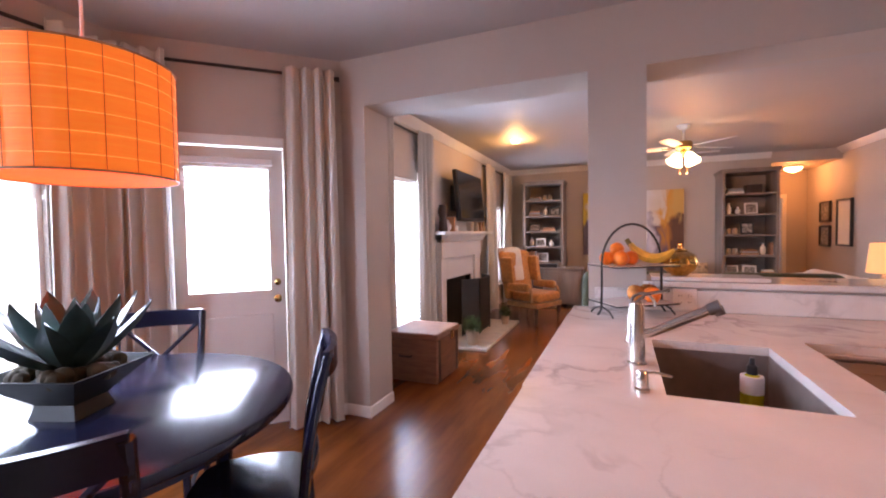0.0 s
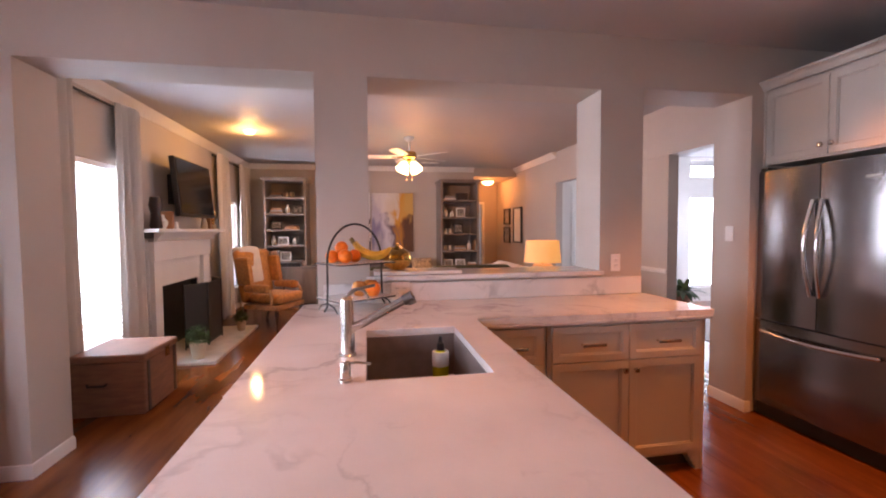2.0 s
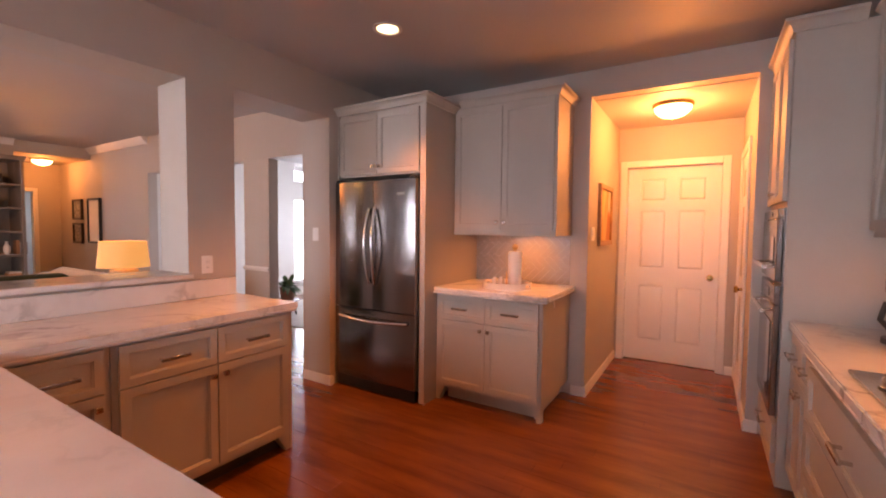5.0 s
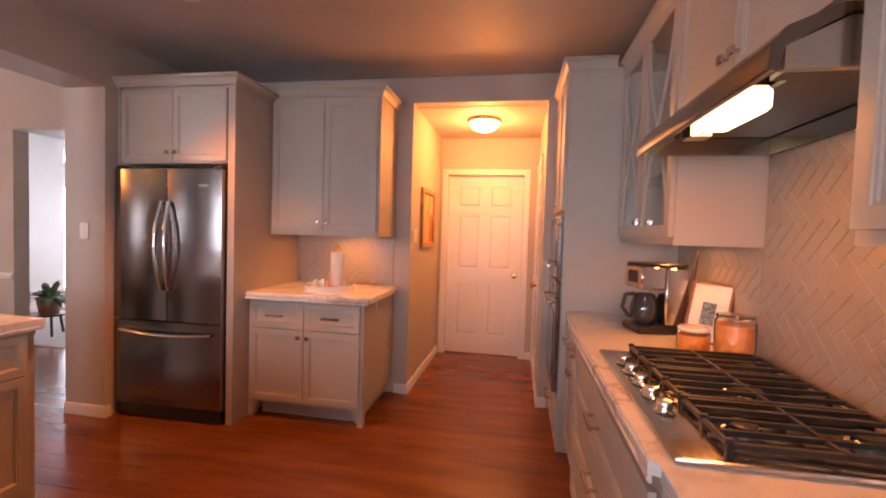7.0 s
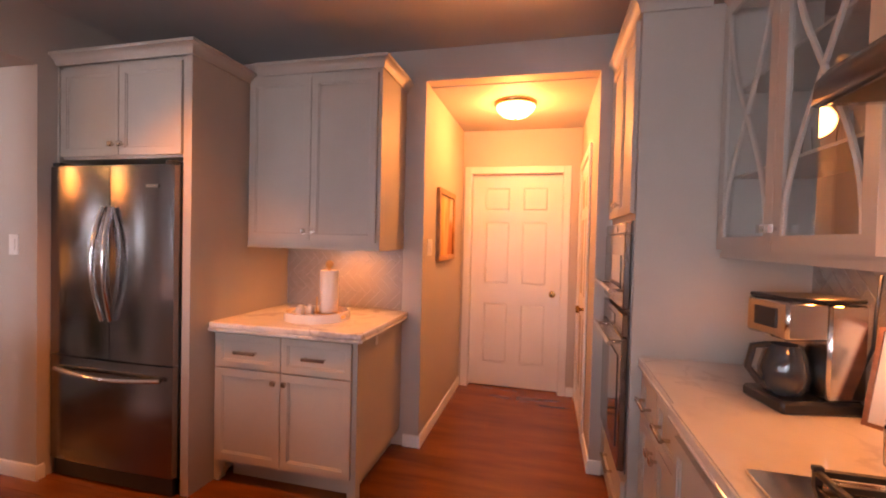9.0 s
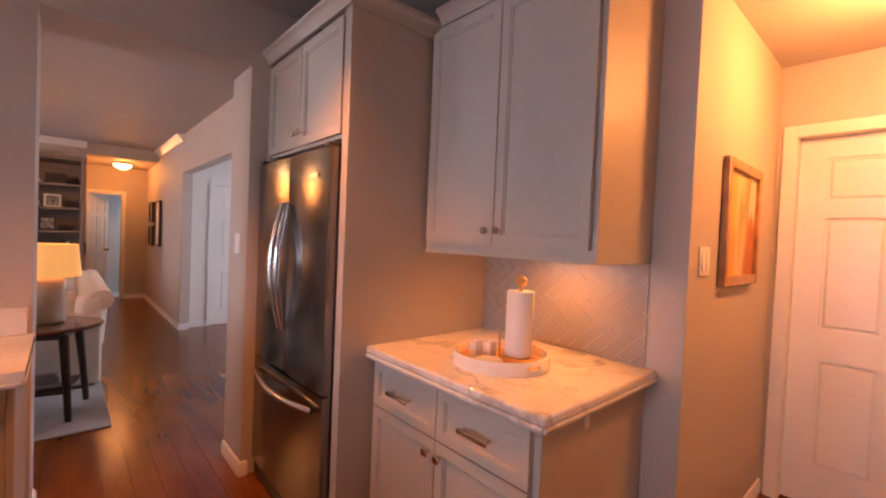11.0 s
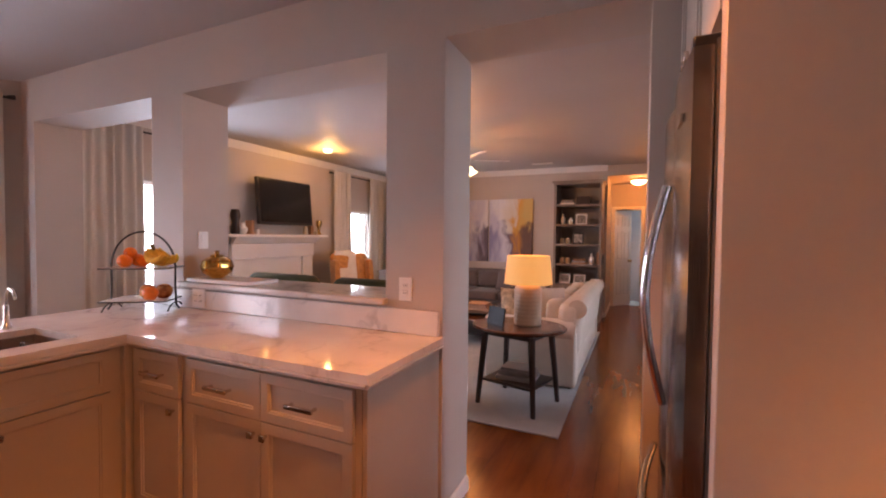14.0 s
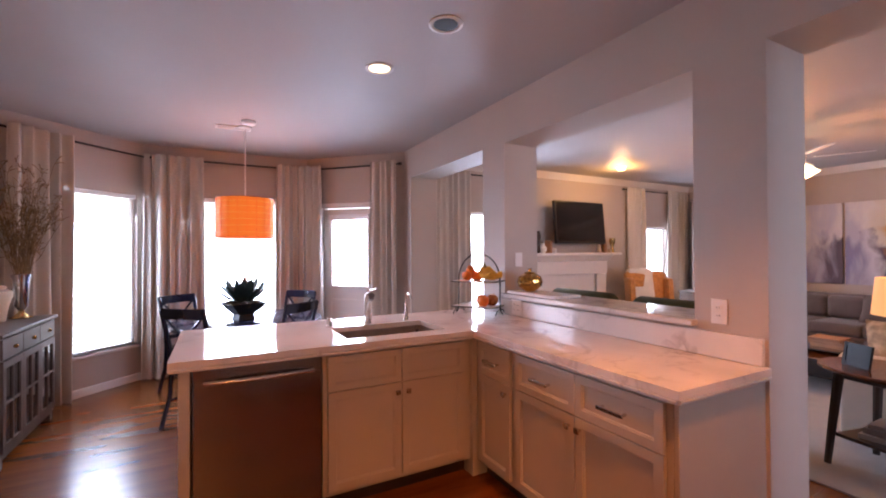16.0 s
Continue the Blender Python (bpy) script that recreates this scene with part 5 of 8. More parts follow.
cabinet("wall_cabinet", "greige shaker wall cabinet beside the hood", (2.025, 0.17, 0), 180, 0.70, 0.17 - KY - 0.002, 1.395, 2.42,
        [("upper", 0.02, 0.347, 1.425, 2.39, 1), ("upper", 0.353, 0.68, 1.425, 2.39, -1)], "cooktop wall cabinets")


def glass_cabinet():
    x0, x1, z0, z1, y = 2.972, TALL0 - 0.003, 1.395, 2.42, 0.17
    c = thing("glass_cabinet", "greige wall cabinet with crossed glazed doors", "cabinet", (3.4, 0.05, z0), group="cooktop wall cabinets")
    part("body", boxes((x0, KY + 0.002, z0, x0 + 0.02, y, z1), (x1 - 0.02, KY + 0.002, z0, x1, y, z1), (x0 + 0.02, KY + 0.002, z0, x1 - 0.02, y, z0 + 0.02),
                       (x0 + 0.02, KY + 0.002, z1 - 0.02, x1 - 0.02, y, z1)), CAB, c)
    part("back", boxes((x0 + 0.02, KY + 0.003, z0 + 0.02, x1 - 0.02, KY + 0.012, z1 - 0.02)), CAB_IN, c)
    for z in (1.7, 2.05):
        part("shelf", boxes((x0 + 0.021, KY + 0.013, z, x1 - 0.021, y - 0.03, z + 0.01)), CAB, c)
    part("light_rail", boxes((x0, y - 0.02, z0 - 0.022, x1, y + 0.004, z0), (x0, KY + 0.003, z0 - 0.022, x0 + 0.02, y - 0.02, z0)), CAB, c)
    xm = (x0 + x1) / 2
    for a, b in ((x0 + 0.006, xm - 0.002), (xm + 0.002, x1 - 0.006)):
        s = 0.05
        g = boxes((a, y + 0.002, z0 + 0.012, a + s, y + 0.022, z1 - 0.012), (b - s, y + 0.002, z0 + 0.012, b, y + 0.022, z1 - 0.012),
                  (a + s, y + 0.002, z0 + 0.012, b - s, y + 0.022, z0 + 0.012 + s), (a + s, y + 0.002, z1 - 0.012 - s, b - s, y + 0.022, z1 - 0.012))
        d = part("door", g, CAB, c)
        p = part("pane", boxes((a + s, y + 0.006, z0 + 0.012 + s, b - s, y + 0.010, z1 - 0.012 - s)), GLASS, d)
        p.visible_shadow = False
        # curved glazing bars that cross
        for sgn in (-1, 1):
            g = bmesh.new()
            pts = []
            for i in range(17):
                t = i / 16
                u = 0.5 + sgn * 0.5 * math.cos(math.pi * t)
                pts.append((a + s + (b - a - 2 * s) * u, y + 0.016, z0 + 0.062 + (z1 - z0 - 0.124) * t))
            tube(g, pts, 0.0085, 6)
            part("glazing_bar", g, CAB, d)
        kx = b - 0.025 if a < xm - 0.1 else a + 0.025
        g = boxes((kx - 0.005, y + 0.022, 1.475, kx + 0.005, y + 0.036, 1.485), (kx - 0.013, y + 0.036, 1.467, kx + 0.013, y + 0.05, 1.493))
        part("door_knob", g, NICKEL, d)
    for i in range(4):
        lb = "stemless clear drinking glass on a cabinet shelf"
        q = thing("drinking_glass", lb, "glass", (3.1 + 0.19 * i, 0.03, 1.71), group="glasses in the cabinet")
        part("cup", lathe(bmesh.new(), [(0.028, 0), (0.034, 0.1), (0.032, 0.1), (0.026, 0.006), (0.003, 0.006)], (3.1 + 0.19 * i, 0.03, 1.711), 14), GLASS, q)
    part("puck", lathe(bmesh.new(), [(0.05, 0), (0.05, -0.008), (0.004, -0.009)], (3.35, 0.02, z0 - 0.0005)), LENS, c, "lit disc lamp")


glass_cabinet()
g = bmesh.new()
sweep(g, CROWN_P, (TALL0 - 0.003, 0.17, 2.41), (1.33, 0.17, 2.41))
for v in g.verts:
    v.co.y = 0.17 + abs(v.co.y - 0.17)
part("crown", g, CAB, hoodcab)


def coffee_maker():
    c = thing("coffee_maker", "stainless drip coffee maker with glass carafe", "coffee maker", (3.42, 0.09, CT), rz=12)
    part("base", boxes((-0.09, -0.115, 0.0, 0.09, 0.13, 0.04), bevel=0.008), BLKPL, c, world=False)
    part("tower", boxes((-0.088, -0.115, 0.041, 0.088, 0.0, 0.33), bevel=0.008), NICKEL, c, world=False)
    part("brew_head", boxes((-0.088, 0.001, 0.22, 0.088, 0.125, 0.335), bevel=0.008), NICKEL, c, world=False)
    part("lid", boxes((-0.085, -0.11, 0.336, 0.085, 0.12, 0.348), bevel=0.004), BLKPL, c, world=False)
    part("control_strip", boxes((-0.045, 0.1255, 0.25, 0.045, 0.129, 0.31)), BLKPL, c, world=False)
    q = part("carafe", lathe(bmesh.new(), [(0.05, 0), (0.065, 0.02), (0.07, 0.07), (0.055, 0.13), (0.045, 0.15), (0.04, 0.15), (0.003, 0.01)], (0, 0.062, 0.042)), SMOKE, c, "dark glass carafe", world=False)
    part("carafe_handle", tube(bmesh.new(), [(0, 0.115, 0.19), (0.0, 0.16, 0.185), (0.0, 0.175, 0.12), (0.0, 0.135, 0.07)], 0.011, 8), BLKPL, q, world=False)
    part("power_cord", tube(bmesh.new(), [(-0.05, -0.12, 0.1), (-0.06, -0.15, 0.2), (-0.055, -0.16, 0.3), (-0.05, -0.175, 0.42)], 0.005, 6), BLKPL, c, world=False)


coffee_maker()
p = thing("framed_print", "small blue print in white mat, dark wooden frame, leaning", "picture", (3.2, -0.02, CT))
lean = Matrix.Translation((3.22, -0.05, CT)) @ Matrix.Rotation(radians(215), 4, "Z") @ Matrix.Rotation(radians(-15), 4, "X")


def leaned(nm, g, mt):
    g.transform(lean)
    part(nm, g, mt, p)


leaned("frame", boxes((-0.10, 0, 0, -0.088, 0.03, 0.285), (0.088, 0, 0, 0.10, 0.03, 0.285), (-0.088, 0, 0, 0.088, 0.03, 0.012), (-0.088, 0, 0.273, 0.088, 0.03, 0.285)), WOOD_M)
leaned("mat_board", boxes((-0.088, 0.006, 0.012, 0.088, 0.012, 0.273)), MATB)
leaned("print", boxes((-0.032, 0.003, 0.085, 0.032, 0.0058, 0.19)), mat("blue_print", (0.20, 0.28, 0.33), 0.6, grain=0.4, scale=60, bump=0.0))
for x, y, r, h, lb in ((3.02, 0.06, 0.062, 0.095, "short glass clip-top jar of orange snacks"), (2.97, -0.075, 0.072, 0.165, "tall glass jar of orange snacks")):
    j = thing("storage_jar", lb, "jar", (x, y, CT), group="jars by the cooktop")
    part("contents", lathe(bmesh.new(), [(r - 0.006, 0.006), (r - 0.005, h * 0.82), (0.004, h * 0.86)], (x, y, CT), 24), AMBER, j, "orange dry food")
    q = part("jar", lathe(bmesh.new(), [(r, 0.001), (r + 0.001, h * 0.9), (r * 0.92, h * 0.97), (r * 0.92, h), (r * 0.88, h), (r - 0.003, h * 0.88), (r - 0.003, 0.004)], (x, y, CT), 24), GLASS, j)
    q.visible_shadow = False
    part("lid", lathe(bmesh.new(), [(r * 0.95, h), (r * 0.98, h + 0.006), (r * 0.9, h + 0.014), (0.004, h + 0.018)], (x, y, CT), 24), WHITECER if h < 0.1 else GLASS, j)
    part("wire_clip", tube(bmesh.new(), [(x + r + 0.002, y + 0.01, CT + h * 0.7), (x + r + 0.014, y + 0.005, CT + h * 0.9), (x + r, y, CT + h + 0.008)], 0.002, 6), CHROME, j)


# ---------------------------------------------------------------- things on the peninsula
def fruit_stand():
    cx, cy = 0.80, 3.46
    s = thing("fruit_stand", "two-tier wrought iron fruit stand with arched handle", "fruit stand", (cx, cy, CT))
    s.matrix_basis = pose(cx, cy, CT, 0, 0, 34) @ Matrix.Scale(1.16, 4)
    g = bmesh.new()
    pts = [(-0.155 * math.cos(a), 0, 0.235 + 0.185 * math.sin(a)) for a in [math.pi * i / 18 for i in range(19)]]
    tube(g, [(-0.175, 0, 0.006), (-0.158, 0, 0.03), (-0.155, 0, 0.12)] + pts + [(0.155, 0, 0.12), (0.158, 0, 0.03), (0.175, 0, 0.006)], 0.0052, 8)
    part("arch", g, IRON, s, world=False)
    for x in (-0.155, 0.155):
        part("scroll_foot", tube(bmesh.new(), [(x, -0.09, 0.006), (x, -0.06, 0.03), (x, 0, 0.045), (x, 0.06, 0.03), (x, 0.09, 0.006)], 0.004, 6), IRON, s, world=False)
    for z, n in ((0.055, "lower_tray"), (0.225, "upper_tray")):
        g = box(bmesh.new(), -0.152, -0.115, z, 0.152, 0.115, z + 0.008, 0.003)
        q = part(n, g, WHITECER, s, "white rectangular plate", world=False)
        r = bmesh.new()
        for a, b in (((-0.155, -0.118), (0.155, -0.118)), ((0.155, -0.118), (0.155, 0.118)), ((0.155, 0.118), (-0.155, 0.118)), ((-0.155, 0.118), (-0.155, -0.118))):
            rod(r, (*a, z + 0.004), (*b, z + 0.004), 0.0035, seg=8)
        part("tray_rim", r, IRON, q, world=False)
    m = s.matrix_basis
    for i, (x, y, r) in enumerate(((-0.11, 0.03, 0.034), (-0.05, 0.05, 0.036), (-0.075, -0.03, 0.035), (-0.005, 0.0, 0.033), (-0.07, 0.012, 0.032))):
        z = 0.233 + r - 0.003 + (0.043 if i == 4 else 0)
        g = ball(bmesh.new(), (0, 0, 0), r, r, r * 0.95)
        for v in g.verts:
            if v.co.z > r * 0.85:
                v.co.z -= 0.003
        o = solo("orange", g, FRUIT_O, "ripe orange on the upper plate", "orange", "oranges on the stand")
        o.matrix_basis = m @ pose(x, y, z, 20 * i, 10, 40 * i)
    for i, (x, y, r, mt, lb) in enumerate(((0.02, 0.0, 0.04, FRUIT_R, "red apple on the lower plate"), (0.095, 0.01, 0.041, FRUIT_R, "red and yellow apple on the lower plate"), (0.06, -0.06, 0.038, FRUIT_O, "orange fruit on the lower plate"))):
        g = lathe(bmesh.new(), [(0.006, -r * 0.8), (r * 0.55, -r * 0.9), (r * 0.9, -r * 0.4), (r, 0.1 * r), (r * 0.85, 0.6 * r), (r * 0.5, 0.85 * r), (0.2 * r, 0.75 * r), (0.004, 0.62 * r)], seg=18)
        rod(g, (0, 0, 0.6 * r), (0.004, 0.002, 1.1 * r), 0.0015, seg=6)
        o = solo("apple", g, mt, lb, "apple", "fruit on the lower plate")
        o.matrix_basis = m @ pose(x, y, 0.063 + r * 0.9, 8, 5, 60 * i)
    b = thing("banana_bunch", "bunch of yellow bananas on the upper plate", "bananas", (0, 0, 0))
    b.matrix_basis = m @ pose(0.085, -0.005, 0.234, 0, 0, -42)
    for i in range(5):
        # a bow from the shared stem down over the plate and up to the tip
        off, r = 0.026 * (i - 2), 0.105 + 0.004 * (i % 2)
        pts, rad = [], []
        for k in range(11):
            a = radians(-158 + 118 * k / 10)
            s = k / 10
            pts.append((r * math.cos(a) + 0.02, off * (0.35 + 0.65 * math.sin(math.pi * min(1, s * 0.75 + 0.1))), 0.018 + r + r * math.sin(a) + 0.006 * abs(i - 2)))
            rad.append(0.0175 * min(1, 0.38 + 2.6 * s, 0.30 + 3.2 * (1 - s)))
        g = bmesh.new()
        rings = []
        for k, (p, q) in enumerate(zip(pts, rad)):
            d = (Vector(pts[min(k + 1, 10)]) - Vector(pts[max(k - 1, 0)])).normalized()
            u = Vector((0, 1, 0))
            v = d.cross(u).normalized()
            rings.append([g.verts.new(Vector(p) + q * (math.cos(6.2832 * s / 6) * u + math.sin(6.2832 * s / 6) * v)) for s in range(6)])
        for a, c in zip(rings, rings[1:]):
            for s in range(6):
                g.faces.new((a[s], a[(s + 1) % 6], c[(s + 1) % 6], c[s]))
        g.faces.new(rings[0]), g.faces.new(rings[-1])
        part("banana", g, FRUIT_Y, b, world=False)
    part("stem", rod(bmesh.new(), (-0.078, 0, 0.082), (-0.098, 0, 0.115), 0.011, seg=8), STEMB, b, "brown banana stem", world=False)


fruit_stand()
g = thing("serving_board", "white marble serving board on the ledge", "board", (1.2, 3.75, 1.09))
part("board", boxes((0.905, 3.66, 1.091, 1.47, 3.90, 1.113), bevel=0.004), WHITECER, g)
g = thing("gold_jar", "round gold mercury-glass pumpkin jar", "ornament", (1.06, 3.77, 1.113))
part("jar", lathe(bmesh.new(), [(0.04, 0), (0.045, 0.005), (0.085, 0.035), (0.098, 0.075), (0.085, 0.115), (0.05, 0.138), (0.03, 0.142)], (1.06, 3.77, 1.1135), 40, 0.03), GOLD, g)
part("stem", lathe(bmesh.new(), [(0.045, 0.142), (0.04, 0.15), (0.014, 0.156), (0.012, 0.17), (0.018, 0.178), (0.004, 0.18)], (1.06, 3.77, 1.1135), 16), GOLD, g)


# ---------------------------------------------------------------- ceiling fittings
def can(x, y, lit):
    c = thing("recessed_light", "white recessed ceiling light, " + ("lit" if lit else "switched off"), "ceiling light", (x, y, CEIL), group="recessed lights")
    part("trim_ring", lathe(bmesh.new(), [(0.095, -0.001), (0.095, -0.006), (0.078, -0.010), (0.07, -0.004), (0.07, -0.0012)], (x, y, CEIL), 28), TRIM, c)
    # unlit can: a flat black disc paints the shade of its hollow
    part("lamp_face", lathe(bmesh.new(), [(0.068, -0.003), (0.06, -0.005), (0.004, -0.006)], (x, y, CEIL), 24), LENS if lit else POT, c, "glowing lamp" if lit else "black disc standing in for the shaded lamp cavity")


can(3.195, 2.67, True), can(0.955, 2.565, True), can(1.655, 2.70, False)
lf = thing("recessed_light", "small lit ceiling spotlight in the living room", "ceiling light", (-0.62, 6.9, CEIL))
part("trim_ring", lathe(bmesh.new(), [(0.09, -0.001), (0.09, -0.008), (0.06, -0.012)], (-0.62, 6.9, CEIL)), TRIM, lf)
part("lamp_face", lathe(bmesh.new(), [(0.062, -0.004), (0.06, -0.03), (0.045, -0.045), (0.004, -0.05)], (-0.62, 6.9, CEIL)), LENS, lf)


def vent(x0, y0, x1, y1, label):
    v = thing("ceiling_vent", label, "vent", (x0, y0, CEIL))
    part("frame", boxes((x0, y0, CEIL - 0.008, x1, y0 + 0.02, CEIL - 0.001), (x0, y1 - 0.02, CEIL - 0.008, x1, y1, CEIL - 0.001),
                        (x0, y0 + 0.02, CEIL - 0.008, x0 + 0.02, y1 - 0.02, CEIL - 0.001), (x1 - 0.02, y0 + 0.02, CEIL - 0.008, x1, y1 - 0.02, CEIL - 0.001)), TRIM, v)
    y = y0 + 0.028
    while y < y1 - 0.028:
        part("slat", boxes((x0 + 0.02, y, CEIL - 0.011, x1 - 0.02, y + 0.008, CEIL - 0.004)), TRIM, v)
        y += 0.017


vent(-1.08, 1.58, -0.94, 1.90, "white slatted ceiling vent")
vent(1.9, 9.2, 2.25, 9.33, "white slatted ceiling vent")
sm = thing("smoke_detector", "round white smoke detector", "smoke detector", (-0.72, 1.86, CEIL))
part("housing", lathe(bmesh.new(), [(0.065, -0.001), (0.065, -0.02), (0.05, -0.036), (0.004, -0.038)], (-0.72, 1.86, CEIL)), WHITEPL, sm)


def flush_light(x, y, z, label, r=0.16):
    f = thing("flush_light", label, "ceiling light", (x, y, z))
    part("pan", lathe(bmesh.new(), [(r, -0.001), (r, -0.014), (r * 0.95, -0.028), (r * 0.86, -0.03)], (x, y, z), 28), BRASS, f, "brass pan")
    b = part("bowl", lathe(bmesh.new(), [(r * 0.9, -0.031), (r * 0.84, -0.06), (r * 0.6, -0.093), (r * 0.28, -0.11), (0.006, -0.114)], (x, y, z), 28), BULB, f, "frosted lit glass bowl")
    b.visible_shadow = False
    part("finial", lathe(bmesh.new(), [(0.01, -0.114), (0.008, -0.125), (0.002, -0.13)], (x, y, z), 10), BRASS, f)


flush_light(5.13, 1.15, 2.465, "brass flush ceiling light with frosted bowl, lit")
flush_light(3.6, 10.5, 2.50, "brass flush hall light with frosted bowl, lit", 0.15)


def pendant():
    x, y = -0.93, 1.84
    p = thing("pendant_lamp", "large orange drum pendant with ribbed fabric shade, lit", "pendant lamp", (x, y, 1.60))
    r, z0, z1 = 0.262, 1.58, 1.96
    g = bmesh.new()
    lathe(g, [(r, z0), (r + 0.001, z0 + 0.19), (r, z1), (r - 0.004, z1), (r - 0.004, z0)], (x, y, 0), 48)
    s = part("shade", g, ORANGE_S, p)
    s.visible_shadow = False
    for i in range(20):
        a = 2 * math.pi * i / 20
        part("rib", rod(bmesh.new(), (x + (r + 0.002) * math.cos(a), y + (r + 0.002) * math.sin(a), z0), (x + (r + 0.002) * math.cos(a), y + (r + 0.002) * math.sin(a), z1), 0.0016, seg=6), THREAD, s)
    for z in (z0 + 0.045, z0 + 0.11, z0 + 0.17, z0 + 0.23, z0 + 0.29, z0 + 0.34):
        pts = [(x + (r + 0.0015) * math.cos(2 * math.pi * i / 40), y + (r + 0.0015) * math.sin(2 * math.pi * i / 40), z) for i in range(41)]
        part("thread", tube(bmesh.new(), pts, 0.0011, 5), THREAD_H, s)
    for z in (z0, z1):
        pts = [(x + r * math.cos(2 * math.pi * i / 40), y + r * math.sin(2 * math.pi * i / 40), z) for i in range(41)]
        part("hoop", tube(bmesh.new(), pts, 0.004, 6), WOOD_F, s)
    d = part("diffuser", lathe(bmesh.new(), [(r - 0.006, z0 + 0.006), (0.01, z0 + 0.008)], (x, y, 0), 40), SHADE_IN, p, "pale diffuser disc")
    d.visible_shadow = False
    part("cord", rod(bmesh.new(), (x, y, z1 - 0.05), (x, y, CEIL - 0.02), 0.006, seg=8), WHITEPL, p)
    part("canopy", lathe(bmesh.new(), [(0.06, CEIL - 0.001), (0.06, CEIL - 0.015), (0.02, CEIL - 0.028)], (x, y, 0)), WHITEPL, p)
    part("spider", boxes((x - r, y - 0.002, z1 - 0.03, x + r, y + 0.002, z1 - 0.026), (x - 0.002, y - r, z1 - 0.03, x + 0.002, y + r, z1 - 0.026)), NICKEL, p)


pendant()


def ceiling_fan():
    x, y = 1.463, 7.04
    f = thing("ceiling_fan", "white five-blade ceiling fan with lit tulip glass lamps", "ceiling fan", (x, y, CEIL))
    part("canopy", lathe(bmesh.new(), [(0.075, -0.001), (0.075, -0.02), (0.05, -0.05), (0.018, -0.06)], (x, y, CEIL)), TRIM, f)
    part("downrod", rod(bmesh.new(), (x, y, CEIL - 0.05), (x, y, CEIL - 0.20), 0.012), TRIM, f)
    part("motor", lathe(bmesh.new(), [(0.03, -0.195), (0.09, -0.207), (0.105, -0.245), (0.10, -0.29), (0.06, -0.31), (0.035, -0.315)], (x, y, CEIL), 28), BRASS, f, "brass motor housing")
    for i in range(5):
        a = 2 * math.pi * i / 5 + 0.5
        g = bmesh.new()
        outline = [(0.17, -0.05), (0.30, -0.062), (0.55, -0.068), (0.62, -0.05), (0.64, 0.0), (0.62, 0.05), (0.55, 0.068), (0.30, 0.062), (0.17, 0.05)]
        prism(g, outline, -0.004, 0.004)
        g.transform(Matrix.Translation((x, y, CEIL - 0.272)) @ Matrix.Rotation(a, 4, "Z") @ Matrix.Rotation(radians(11), 4, "X"))
        b = part("blade", g, TRIM, f)
        g = boxes((0.09, -0.018, -0.006, 0.24, 0.018, -0.004))
        g.transform(Matrix.Translation((x, y, CEIL - 0.272)) @ Matrix.Rotation(a, 4, "Z") @ Matrix.Rotation(radians(11), 4, "X"))
        part("blade_iron", g, BRASS, b)
    part("light_hub", lathe(bmesh.new(), [(0.035, -0.316), (0.045, -0.335), (0.03, -0.375), (0.004, -0.385)], (x, y, CEIL)), BRASS, f)
    for i in range(4):
        a = math.pi / 2 * i + 0.6
        g = lathe(bmesh.new(), [(0.026, 0), (0.05, -0.035), (0.066, -0.09), (0.088, -0.135), (0.082, -0.135), (0.06, -0.085), (0.02, -0.005)], seg=20)
        g.transform(Matrix.Translation((x + 0.075 * math.cos(a), y + 0.075 * math.sin(a), CEIL - 0.355)) @ Matrix.Rotation(a, 4, "Z") @ Matrix.Rotation(radians(-32), 4, "Y"))
        b = part("glass_shade", g, BULB, f, "lit frosted tulip glass")
        b.visible_shadow = False
    for dx in (-0.04, 0.04):
        part("pull_chain", rod(bmesh.new(), (x + dx, y, CEIL - 0.375), (x + dx, y, CEIL - 0.59), 0.002, seg=6), BRASS, f)
        part("chain_knob", ball(bmesh.new(), (x + dx, y, CEIL - 0.60), 0.012), WHITECER, f)


ceiling_fan()


